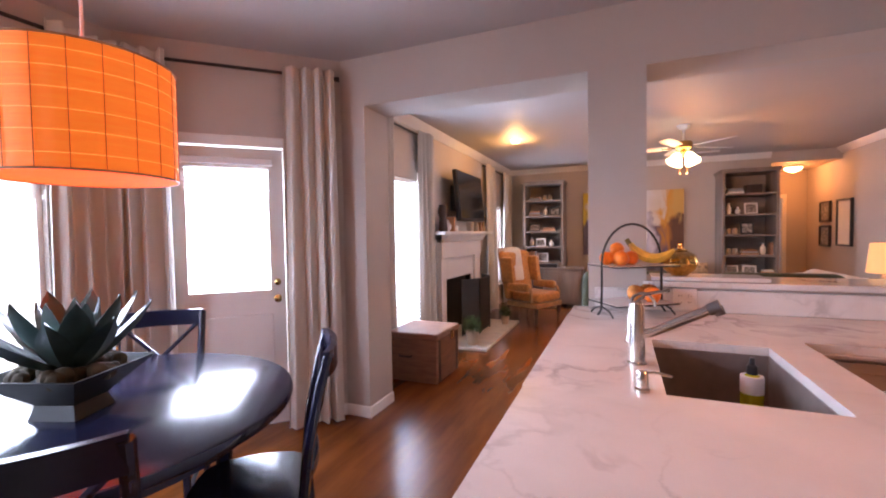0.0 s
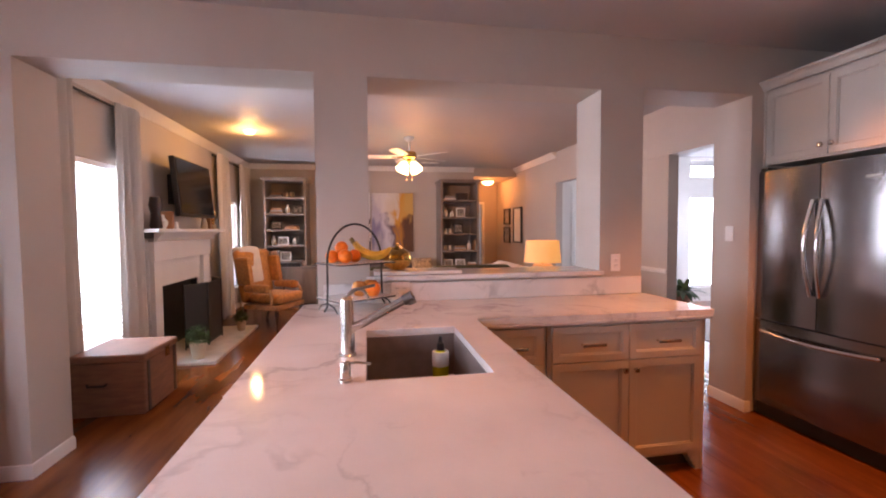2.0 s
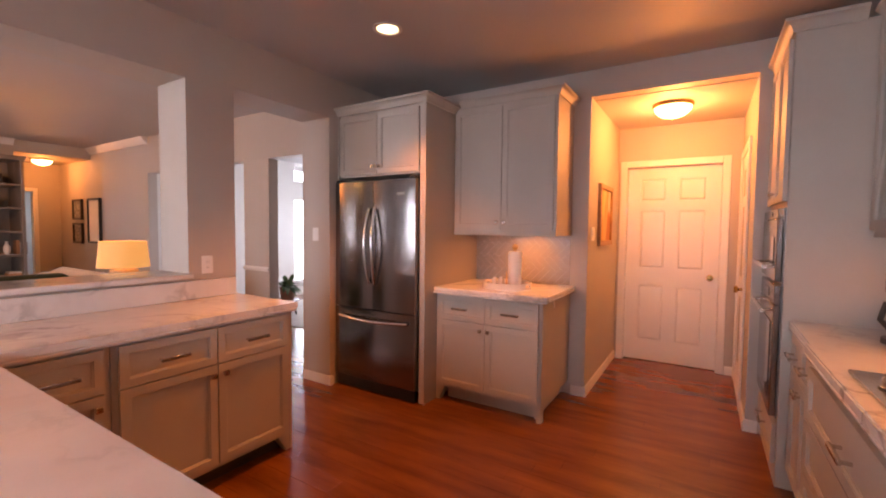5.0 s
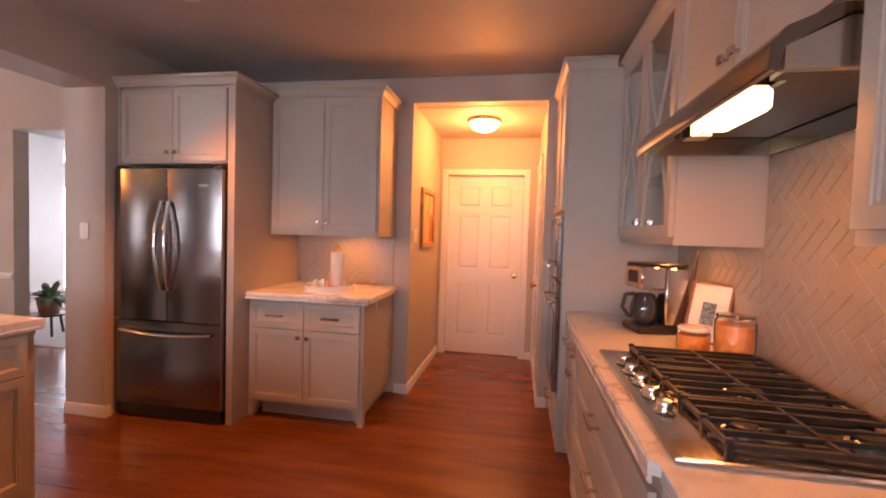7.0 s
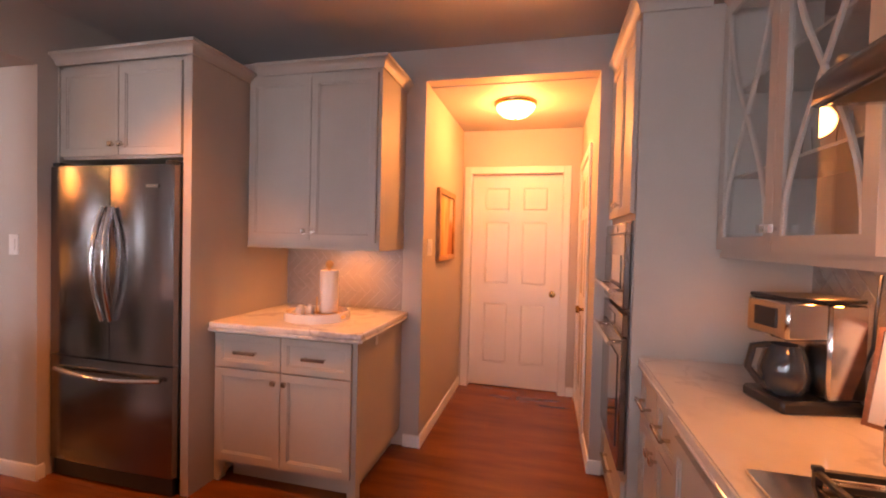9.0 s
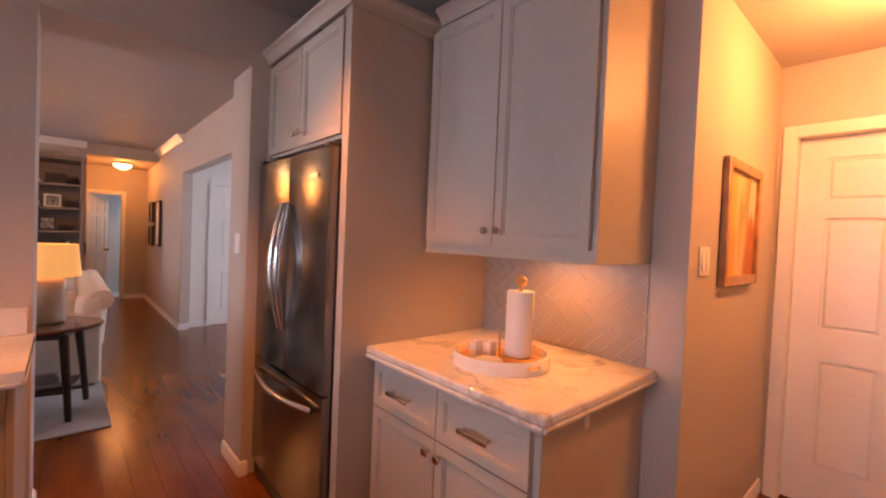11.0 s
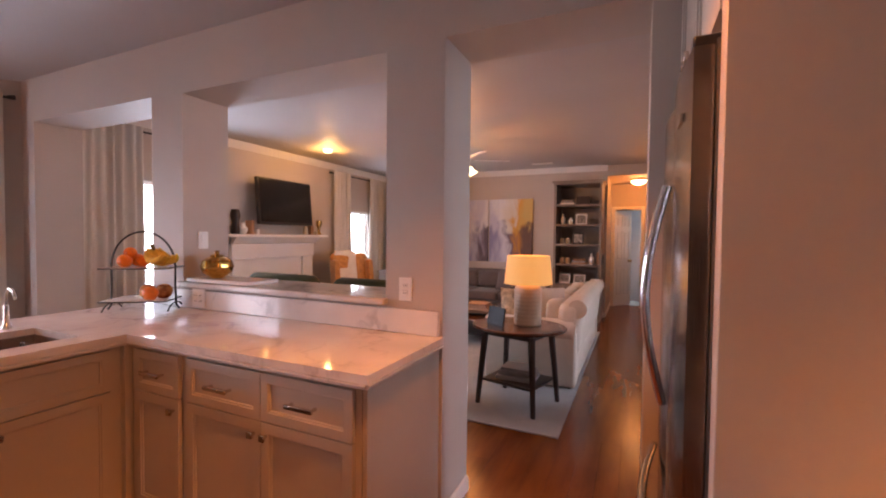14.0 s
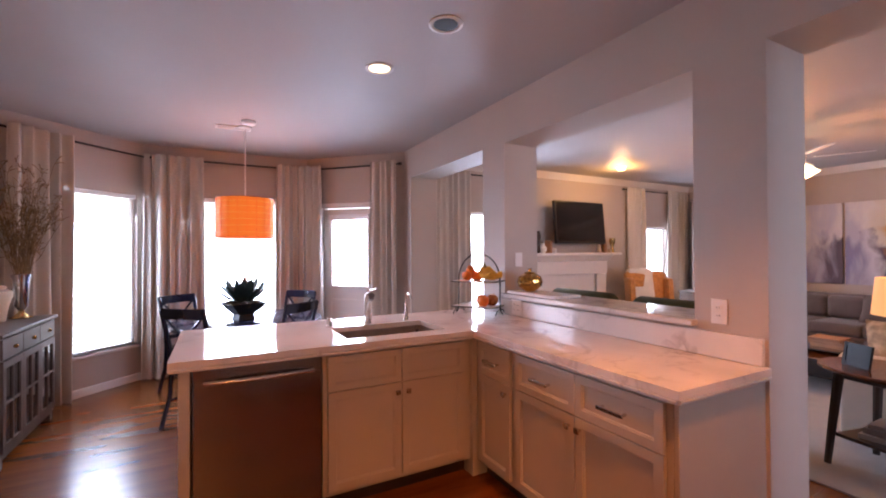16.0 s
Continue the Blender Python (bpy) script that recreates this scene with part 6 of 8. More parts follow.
# ---------------------------------------------------------------- curtains
def curtain(a, b, z0, z1, label, folds=6, depth=0.05, seed=0, group="bay curtains"):
    """A hanging panel of folded cloth from a to b in plan, with metal eyelets."""
    rnd = random.Random(seed)
    a, b = Vector((*a, 0)), Vector((*b, 0))
    d = (b - a)
    L = d.length
    d.normalize()
    nrm = Vector((-d.y, d.x, 0))
    c = thing("curtain", label, "curtain", ((a.x + b.x) / 2, (a.y + b.y) / 2, z0), group=group)
    g = bmesh.new()
    nu, nz = folds * 10, 14
    ph = [rnd.uniform(0, 6.28) for _ in range(6)]
    amp = [rnd.uniform(0.15, 1.35) for _ in range(folds + 2)]
    front, back = [], []
    for j in range(nz + 1):
        t = j / nz
        z = z1 - (z1 - z0) * t
        rf, rb = [], []
        for i in range(nu + 1):
            u = i / nu
            spread = 0.96 + 0.10 * t
            q = u + (0.035 * math.sin(2 * math.pi * 1.3 * u + ph[0]) + 0.02 * math.sin(2 * math.pi * 2.7 * u + ph[1] + 1.5 * t)) * (0.4 + 0.9 * t)
            k = q * folds
            i0 = max(0, min(folds, int(k)))
            e = k - int(k)
            am = amp[i0] + (amp[min(i0 + 1, folds + 1)] - amp[i0]) * (3 * e * e - 2 * e ** 3)
            am = 1.0 + (am - 1.0) * (0.25 + 0.75 * t)
            off = depth * math.sin(2 * math.pi * k) * am * (0.7 + 0.35 * t) + 0.018 * math.sin(2 * math.pi * 1.1 * u + ph[2] + 2 * t)
            p = a + d * (L * (0.5 + (u - 0.5) * spread)) + nrm * off
            rf.append(g.verts.new((p.x, p.y, z + (0.008 * math.sin(9 * u + seed) if j == nz else 0))))
            q = p + nrm * 0.005
            rb.append(g.verts.new((q.x, q.y, z)))
        front.append(rf), back.append(rb)
    for j in range(nz):
        for i in range(nu):
            g.faces.new((front[j][i], front[j][i + 1], front[j + 1][i + 1], front[j + 1][i]))
            g.faces.new((back[j][i], back[j + 1][i], back[j + 1][i + 1], back[j][i + 1]))
        for i in (0, nu):
            g.faces.new((front[j][i], front[j + 1][i], back[j + 1][i], back[j][i]))
    for j in (0, nz):
        for i in range(nu):
            g.faces.new((front[j][i], back[j][i], back[j][i + 1], front[j][i + 1]))
    part("fabric", g, CURTAIN, c)
    return c


def curtain_rod(a, b, z, label, group="curtain rods"):
    r = thing("curtain_rod", label, "curtain rod", (*a, z), group=group)
    A, B = Vector((*a, z)), Vector((*b, z))
    d = (B - A).normalized()
    part("pole", rod(bmesh.new(), A, B, 0.011, seg=12), IRON, r)
    for p, s in ((A, -1), (B, 1)):
        g = rod(bmesh.new(), p, p + d * s * 0.04, 0.017, 0.019, seg=12)
        part("finial", g, IRON, r)


def in_bay(m, u, off=0.115):
    p = m @ Vector((u, off, 0))
    return (p.x, p.y)


TZ = 2.525
CL = "full-length greige linen curtain panel"
for m, u0, u1, spans in ((MA, -0.02, 1.30, ((0.76, 1.29, 5), (-0.05, 0.06, 2))), (MB, 0.06, 1.72, ((0.04, 0.40, 4), (1.19, 1.72, 5))), (MD, 0.06, 1.36, ((0.06, 0.42, 4), (1.10, 1.38, 3)))):
    curtain_rod(in_bay(m, u0, 0.055), in_bay(m, u1, 0.055), TZ, "black iron curtain rod across the bay window")
    for i, (a, b, n) in enumerate(spans):
        curtain(in_bay(m, a), in_bay(m, b), 0.015, TZ + 0.03, CL + " in the breakfast bay", n, seed=int(100 * abs(m[0][3])) + i)
for y0, y1, spans in ((4.12, 5.70, ((4.16, 4.74, 6), (5.36, 5.76, 6))), (7.95, 9.75, ((7.98, 8.44, 5), (9.08, 9.66, 7)))):
    curtain_rod((WL + 0.045, y0), (WL + 0.045, y1), 2.52, "black iron curtain rod over the living room window")
    for i, (a, b, n) in enumerate(spans):
        curtain((WL + 0.09, a), (WL + 0.09, b), 0.015, 2.56, CL + " in the living room", n, 0.032, seed=40 + i + int(y0), group="living room curtains")


# ---------------------------------------------------------------- breakfast corner
def round_table(x, y):
    t = thing("dining_table", "round glossy black dining table on pedestal", "table", (x, y, 0))
    r = 0.71
    part("tabletop", lathe(bmesh.new(), [(r - 0.012, 0.715), (r, 0.722), (r + 0.004, 0.738), (r, 0.755), (r - 0.01, 0.76), (0.006, 0.76)], (x, y, 0), 64), BLACK, t)
    part("apron", lathe(bmesh.new(), [(r - 0.12, 0.64), (r - 0.12, 0.714), (r - 0.14, 0.714), (r - 0.14, 0.64)], (x, y, 0), 48), BLACK, t)
    for i in range(4):
        a = math.pi / 4 + math.pi / 2 * i
        c, s = x + 0.44 * math.cos(a), y + 0.44 * math.sin(a)
        part("leg", lathe(bmesh.new(), [(0.022, 0.0), (0.026, 0.02), (0.028, 0.35), (0.036, 0.6), (0.038, 0.713)], (c, s, 0), 12), BLACK, t)
    part("crossbar", boxes((x - 0.3, y - 0.02, 0.16, x + 0.3, y + 0.02, 0.19), (x - 0.02, y - 0.3, 0.19, x + 0.02, y + 0.3, 0.22)), BLACK, t)


TX, TY = -1.07, 1.88
round_table(TX, TY)


def dining_chair():
    """A cross-back chair that faces +y, its base at the origin."""
    c = thing("dining_chair", "black lacquered wooden chair with crossed back", "chair", group="chairs round the table")

    def put(nm, g):
        return part(nm, g, BLACK, c, world=False)
    g = bmesh.new()
    pts = []
    for i in range(24):
        a = 2 * math.pi * i / 24
        pts.append((0.22 * math.copysign(abs(math.cos(a)) ** 0.6, math.cos(a)), 0.21 * math.copysign(abs(math.sin(a)) ** 0.6, math.sin(a))))
    prism(g, pts, 0.445, 0.472)
    for v in g.verts:
        if v.co.z > 0.46 and v.co.length < 0.6:
            v.co.z -= 0.006 * (1 - (v.co.x ** 2 + v.co.y ** 2) / 0.1)
    es = [e for e in g.edges if all(v.co.z > 0.455 for v in e.verts)]
    bmesh.ops.bevel(g, geom=es, offset=0.006, segments=2, affect="EDGES")
    put("seat", g)
    for s in (-1, 1):
        g = tube(bmesh.new(), [(s * 0.19, 0.17, 0.445), (s * 0.20, 0.19, 0.0)], 0.02, 8, 0.014)
        put("front_leg", g)
        g = tube(bmesh.new(), [(s * 0.205, -0.27, 0.0), (s * 0.19, -0.20, 0.25), (s * 0.188, -0.185, 0.46), (s * 0.19, -0.205, 0.65), (s * 0.195, -0.25, 0.86), (s * 0.196, -0.28, 0.97)], 0.018, 8)
        put("back_post", g)
        put("side_stretcher", rod(bmesh.new(), (s * 0.197, 0.18, 0.2), (s * 0.195, -0.215, 0.2), 0.011, seg=8))
    for z, h, yy in ((0.94, 0.042, -0.272), (0.56, 0.02, -0.194)):
        g = bmesh.new()
        n = 10
        lo, hi = [], []
        ring = []
        for i in range(n + 1):
            x = -0.20 + 0.40 * i / n
            y = yy - 0.035 * (1 - (x / 0.2) ** 2)
            ring.append([g.verts.new((x, y + dy, z + dz)) for dy, dz in ((0.011, -h), (0.011, h), (-0.011, h), (-0.011, -h))])
        for p, q in zip(ring, ring[1:]):
            for k in range(4):
                g.faces.new((p[k], p[(k + 1) % 4], q[(k + 1) % 4], q[k]))
        g.faces.new(ring[0]), g.faces.new(ring[-1])
        put("top_rail" if z > 0.9 else "back_rail", g)
    for s in (-1, 1):
        put("cross_slat", tube(bmesh.new(), [(s * 0.17, -0.21, 0.57), (0, -0.245 - 0.006 * s, 0.735), (-s * 0.17, -0.262, 0.905)], 0.011, 6))
    put("stretcher", rod(bmesh.new(), (-0.196, -0.02, 0.2), (0.196, -0.02, 0.2), 0.01, seg=8))
    return c


ch = dining_chair()
spots = [(-0.51, 2.10, 129), (-1.36, 2.27, 222), (-1.47, 1.40, 312), (-0.52, 1.52, 50)]
for i, (x, y, turn) in enumerate(spots):
    if i == 0:
        ch.matrix_basis = pose(x, y, 0, 0, 0, turn)
    else:
        copy_thing(ch, pose(x, y, 0, 0, 0, turn))
g = bmesh.new()
cushion(g, -0.67, 1.37, 0.473, -0.38, 1.66, 0.50, 0.014)
solo("seat_cushion", g, RED, "thin dark red cushion on a black chair", "cushion")


def agave():
    x, y, z = -1.06, 1.83, 0.76
    p = thing("potted_agave", "dark green agave in a flared black pot", "plant", (x, y, z))
    g = bmesh.new()
    prof = [(0.10, 0.001), (0.088, 0.03), (0.082, 0.05), (0.12, 0.085), (0.21, 0.165), (0.198, 0.165), (0.11, 0.10), (0.004, 0.09)]
    rings = []
    for r, h in prof:
        rings.append([g.verts.new((x + q[0] * r * 0.86, y + q[1] * r * 0.86, z + h)) for q in ((1, 1), (-1, 1), (-1, -1), (1, -1))])
    for a, b in zip(rings, rings[1:]):
        for i in range(4):
            g.faces.new((a[i], a[(i + 1) % 4], b[(i + 1) % 4], b[i]))
    g.faces.new(rings[0]), g.faces.new(rings[-1])
    g.transform(Matrix.Translation((x, y, 0)) @ Matrix.Rotation(radians(20), 4, "Z") @ Matrix.Translation((-x, -y, 0)))
    part("pot", g, POT, p, "black square flared pot")
    g = bmesh.new()
    rnd = random.Random(3)
    for i in range(60):
        a, q = rnd.uniform(0, 6.28), 0.15 * rnd.random() ** 0.5
        ball(g, (x + q * math.cos(a), y + q * math.sin(a), z + 0.145 + 0.02 * rnd.random()), 0.02 + 0.012 * rnd.random(), u=7, v=5)
    part("moss", g, SOIL, p, "brown moss")
    k = 0
    for ring, (n, tilt, ln, w) in enumerate(((9, 68, 0.33, 0.046), (7, 48, 0.33, 0.046), (5, 24, 0.27, 0.038))):
        for i in range(n):
            a = 2 * math.pi * (i + 0.5 * ring) / n + rnd.uniform(-0.15, 0.15)
            tl = radians(tilt + rnd.uniform(-7, 7))
            g = bmesh.new()
            rows = []
            m = 9
            for j in range(m + 1):
                t = j / m
                bend = tl - 0.35 * t * math.sin(tl)
                rad = ln * t * math.sin(bend) + 0.02
                h = ln * t * math.cos(bend) * 0.95 + 0.0
                ww = w * (0.6 + 1.75 * t - 1.05 * t * t - 1.3 * t ** 3) if t < 1 else 0.001
                ww = max(ww, 0.0012)
                cup = 0.4 * ww
                rows.append([(rad - cup * 0.2, -ww, h + cup), (rad, 0, h - 0.004), (rad - cup * 0.2, ww, h + cup), (rad - 0.006, 0, h + 0.006)])
            vr = [[g.verts.new(c) for c in r] for r in rows]
            for r0, r1 in zip(vr, vr[1:]):
                for q in range(4):
                    g.faces.new((r0[q], r0[(q + 1) % 4], r1[(q + 1) % 4], r1[q]))
            g.faces.new(vr[0]), g.faces.new(vr[-1])
            g.transform(Matrix.Translation((x, y, z + 0.15)) @ Matrix.Rotation(a, 4, "Z"))
            part("leaf", g, PLANT, p)


agave()


def buffet():
    b = thing("buffet", "weathered grey-brown buffet with glazed doors against the wall", "sideboard", (-0.65, 0.1, 0))
    x0, x1, y0, y1 = -1.16, -0.12, KY + 0.005, 0.33
    part("top", boxes((x0 - 0.03, y0, 0.872, x1 + 0.03, y1 + 0.03, 0.90), bevel=0.005), DUSTWOOD, b)
    part("carcass", boxes((x0, y0, 0.06, x0 + 0.03, y1, 0.871), (x1 - 0.03, y0, 0.06, x1, y1, 0.871), (x0 + 0.03, y0, 0.06, x1 - 0.03, y0 + 0.02, 0.871), (x0 + 0.03, y0 + 0.02, 0.06, x1 - 0.03, y1, 0.10),
                          (x0 + 0.03, y0 + 0.02, 0.70, x1 - 0.03, y1 - 0.001, 0.72)), DUSTWOOD, b)
    for x in (x0 + 0.03, x1 - 0.03):
        for y in (y0, y1 - 0.06):
            part("leg", boxes((x - 0.03, y, 0, x + 0.03, y + 0.06, 0.06)), DUSTWOOD, b)
    n = 3
    w = (x1 - x0 - 0.02) / n
    for i in range(n):
        a, c = x0 + 0.012 + i * w, x0 + 0.008 + (i + 1) * w
        d = part("drawer_front", boxes((a, y1 + 0.001, 0.725, c, y1 + 0.018, 0.86), bevel=0.003), DUSTWOOD, b)
        part("drawer_knob", ball(bmesh.new(), ((a + c) / 2, y1 + 0.03, 0.79), 0.014), BRASS, d)
        d = part("door", boxes((a, y1 + 0.001, 0.11, a + 0.045, y1 + 0.02, 0.715), (c - 0.045, y1 + 0.001, 0.11, c, y1 + 0.02, 0.715), (a + 0.045, y1 + 0.001, 0.11, c - 0.045, y1 + 0.02, 0.16), (a + 0.045, y1 + 0.001, 0.665, c - 0.045, y1 + 0.02, 0.715)), DUSTWOOD, b)
        part("pane", boxes((a + 0.045, y1 + 0.006, 0.16, c - 0.045, y1 + 0.010, 0.665)), SMOKE, d, "dark reflective glass")
        part("muntin", boxes(((a + c) / 2 - 0.008, y1 + 0.0105, 0.16, (a + c) / 2 + 0.008, y1 + 0.02, 0.665), (a + 0.045, y1 + 0.0105, 0.42, c - 0.045, y1 + 0.019, 0.436)), DUSTWOOD, d)


buffet()
v = thing("vase", "cream ceramic ginger jar with lid", "vase", (-0.86, 0.07, 0.90))
part("jar", lathe(bmesh.new(), [(0.055, 0), (0.06, 0.01), (0.075, 0.12), (0.10, 0.20), (0.095, 0.235), (0.06, 0.25), (0.055, 0.26)], (-0.86, 0.07, 0.901), 28), CERAMIC, v)
part("lid", lathe(bmesh.new(), [(0.065, 0.26), (0.06, 0.275), (0.02, 0.285), (0.012, 0.30), (0.003, 0.305)], (-0.86, 0.07, 0.901), 24), CERAMIC, v)
v = thing("twig_vase", "silver vase of tall dried branches on the buffet", "vase", (-1.03, 0.17, 0.90))
part("foot", lathe(bmesh.new(), [(0.07, 0), (0.072, 0.006), (0.05, 0.02), (0.02, 0.05), (0.02, 0.06)], (-1.03, 0.17, 0.901)), BRASS, v, "brass foot")
part("vase_body", lathe(bmesh.new(), [(0.02, 0.061), (0.045, 0.10), (0.055, 0.3), (0.07, 0.36), (0.064, 0.36), (0.05, 0.29), (0.003, 0.12)], (-1.03, 0.17, 0.901)), CHROME, v)
rnd = random.Random(8)
g = bmesh.new()
for i in range(70):
    a, q = rnd.uniform(0, 6.28), rnd.uniform(0.05, 0.36)
    x, y, z = -1.03 + 0.03 * math.cos(a), 0.17 + 0.03 * math.sin(a), 1.2
    pts = [(x, y, z)]
    h = rnd.uniform(0.45, 0.95)
    for k in range(1, 6):
        t = k / 5
        pts.append((x + q * math.cos(a) * t ** 1.4 + rnd.uniform(-0.02, 0.02), max(KY + 0.02, y + q * 0.75 * math.sin(a) * t ** 1.4 + rnd.uniform(-0.02, 0.02)), z + h * t))
    g = bmesh.new()
    tube(g, pts, 0.003, 4, 0.0012)
    for k in range(9):
        p = Vector(pts[rnd.randrange(2, 6)])
        e = p + Vector((rnd.uniform(-0.07, 0.07), rnd.uniform(-0.05, 0.06), rnd.uniform(0.0, 0.09)))
        e.y = max(e.y, KY + 0.01)
        tube(g, [p, (p + e) / 2 + Vector((0, 0, 0.01)), e], 0.0018, 3, 0.0045)
    part("dried_branch", g, TWIG, v)
v = thing("wall_picture", "dark framed picture over the buffet", "picture", (-0.5, KY, 1.6))
part("frame", boxes((-0.85, KY + 0.001, 1.30, -0.81, KY + 0.03, 2.05), (-0.19, KY + 0.001, 1.30, -0.15, KY + 0.03, 2.05), (-0.81, KY + 0.001, 1.30, -0.19, KY + 0.03, 1.34), (-0.81, KY + 0.001, 2.01, -0.19, KY + 0.03, 2.05)), WOOD_D, v)
part("print", boxes((-0.81, KY + 0.001, 1.34, -0.19, KY + 0.012, 2.01)), PHOTO, v)

# back hall picture
v = thing("wall_picture", "colourful still-life print in a gold wooden frame", "picture", (5.12, HALL_Y1, 1.5))
X0, X1, Z0, Z1 = 4.94, 5.49, 1.25, 1.81
part("frame", boxes((X0, HALL_Y1 - 0.03, Z0, X0 + 0.045, HALL_Y1 - 0.001, Z1), (X1 - 0.045, HALL_Y1 - 0.03, Z0, X1, HALL_Y1 - 0.001, Z1), (X0 + 0.045, HALL_Y1 - 0.03, Z0, X1 - 0.045, HALL_Y1 - 0.001, Z0 + 0.045),
                    (X0 + 0.045, HALL_Y1 - 0.03, Z1 - 0.045, X1 - 0.045, HALL_Y1 - 0.001, Z1), bevel=0.004), WOOD_F, v)
part("print", boxes((X0 + 0.045, HALL_Y1 - 0.012, Z0 + 0.045, X1 - 0.045, HALL_Y1 - 0.002, Z1 - 0.045)),
     painting("still_life", ((0.2, (0.5, 0.35, 0.08)), (0.42, (0.62, 0.5, 0.25)), (0.55, (0.25, 0.30, 0.12)), (0.68, (0.6, 0.2, 0.06)), (0.8, (0.55, 0.5, 0.4))),
              ((0.2, (0.55, 0.3, 0.06)), (0.5, (0.6, 0.45, 0.2)), (0.8, (0.4, 0.14, 0.04))), 2.3, (5.0, 5.45), (1.3, 1.76)), v)


# ---------------------------------------------------------------- living room
def fireplace():
    f = thing("fireplace", "white painted fireplace mantel with black firebox", "fireplace", (WL, 6.55, 0))
    x = WL + 0.001
    part("chimney_face", boxes((x, 5.80, 0, x + 0.09, 6.05, 1.30), (x, 7.05, 0, x + 0.09, 7.32, 1.30), (x, 6.05, 0.78, x + 0.09, 7.05, 1.30)), TRIM, f)
    part("surround", boxes((x + 0.091, 5.98, 0.03, x + 0.10, 6.05, 1.0), (x + 0.091, 7.05, 0.03, x + 0.10, 7.12, 1.0), (x + 0.091, 6.05, 0.78, x + 0.10, 7.05, 1.0)), TRIM, f, "white tiled surround")
    for a, b in ((5.81, 5.97), (7.14, 7.36)):
        part("pilaster", boxes((x + 0.091, a, 0.0, x + 0.14, b, 1.06), (x + 0.091, a - 0.01, 0.0, x + 0.155, b + 0.01, 0.14), bevel=0.004), TRIM, f)
    part("frieze", boxes((x + 0.091, 5.80, 1.062, x + 0.15, 7.38, 1.27), bevel=0.004), TRIM, f)
    g = bmesh.new()
    sweep(g, [(0, 0), (0.03, 0.01), (0.05, 0.05), (0.09, 0.08), (0.10, 0.095), (0, 0.095)], (x + 0.15, 5.80, 1.271), (x + 0.15, 7.40, 1.271))
    part("bed_moulding", g, TRIM, f)
    part("mantel_shelf", boxes((x, 5.80, 1.367, x + 0.29, 7.58, 1.405), (x + 0.165, 5.60, 1.367, x + 0.29, 5.80, 1.405), bevel=0.005), TRIM, f)
    part("firebox", boxes((x + 0.002, 6.052, 0.03, x + 0.012, 7.048, 0.778), (x + 0.012, 6.052, 0.03, x + 0.085, 6.062, 0.778), (x + 0.012, 7.038, 0.03, x + 0.085, 7.048, 0.778), (x + 0.012, 6.062, 0.76, x + 0.085, 7.038, 0.778)), IRON, f, "soot-black firebox")
    part("hearth", boxes((x, 5.66, -0.019, -0.70, 7.40, 0.03), bevel=0.005), STONE, f, "pale stone hearth slab")


fireplace()
s = thing("fire_screen", "black three-panel folding fire screen on the hearth", "fire screen", (-1.1, 6.55, 0.03))
for a, b in (((-1.17, 6.15), (-1.0, 6.36)), ((-1.0, 6.36), (-1.0, 6.82)), ((-1.0, 6.82), (-1.17, 7.03))):
    g = bmesh.new()
    A, B = Vector((*a, 0)), Vector((*b, 0))
    for p in (A, B):
        rod(g, p + Vector((0, 0, 0.031)), p + Vector((0, 0, 0.78)), 0.009, seg=8)
    for z in (0.06, 0.77):
        rod(g, A + Vector((0, 0, z)), B + Vector((0, 0, z)), 0.008, seg=8)
    q = part("panel_frame", g, IRON, s)
    d = (B - A).normalized()
    n = Vector((-d.y, d.x, 0)) * 0.002
    g = prism(bmesh.new(), [((A + n).x, (A + n).y), ((B + n).x, (B + n).y), ((B - n).x, (B - n).y), ((A - n).x, (A - n).y)], 0.06, 0.77)
    part("mesh_panel", g, MESH_B, q)



def topiary(x, y, r, h, seed, label):
    """A clipped bush in a pot on the hearth."""
    p = thing("potted_plant", label, "plant", (x, y, 0.03), group="hearth plants")
    part("pot", lathe(bmesh.new(), [(0.5 * r, 0.0), (0.52 * r, 0.01), (0.7 * r, h), (0.74 * r, h + 0.01), (0.62 * r, h + 0.01), (0.5 * r, h * 0.85), (0.004, h * 0.84)], (x, y, 0.0305), 20), CERAMIC, p, "cream clay pot")
    rnd = random.Random(seed)
    g = bmesh.new()
    for i in range(420):
        a, u, k = rnd.uniform(0, 6.28), rnd.uniform(-0.75, 1), rnd.uniform(0.6, 1.05)
        w = math.sqrt(1 - u * u)
        c = Vector((w * math.cos(a), w * math.sin(a), u)) * r * k
        t, q = Vector((rnd.uniform(-1, 1), rnd.uniform(-1, 1), rnd.uniform(-0.6, 1))).normalized(), Vector((rnd.uniform(-1, 1), rnd.uniform(-1, 1), rnd.uniform(-1, 1))).normalized()
        o = Vector((x, y, 0.03 + h + 0.6 * r)) + c
        vs = [g.verts.new(o + e) for e in (-t * 0.018, q * 0.008, t * 0.018, -q * 0.008)]
        g.faces.new(vs)
    part("foliage", g, LEAF, p)


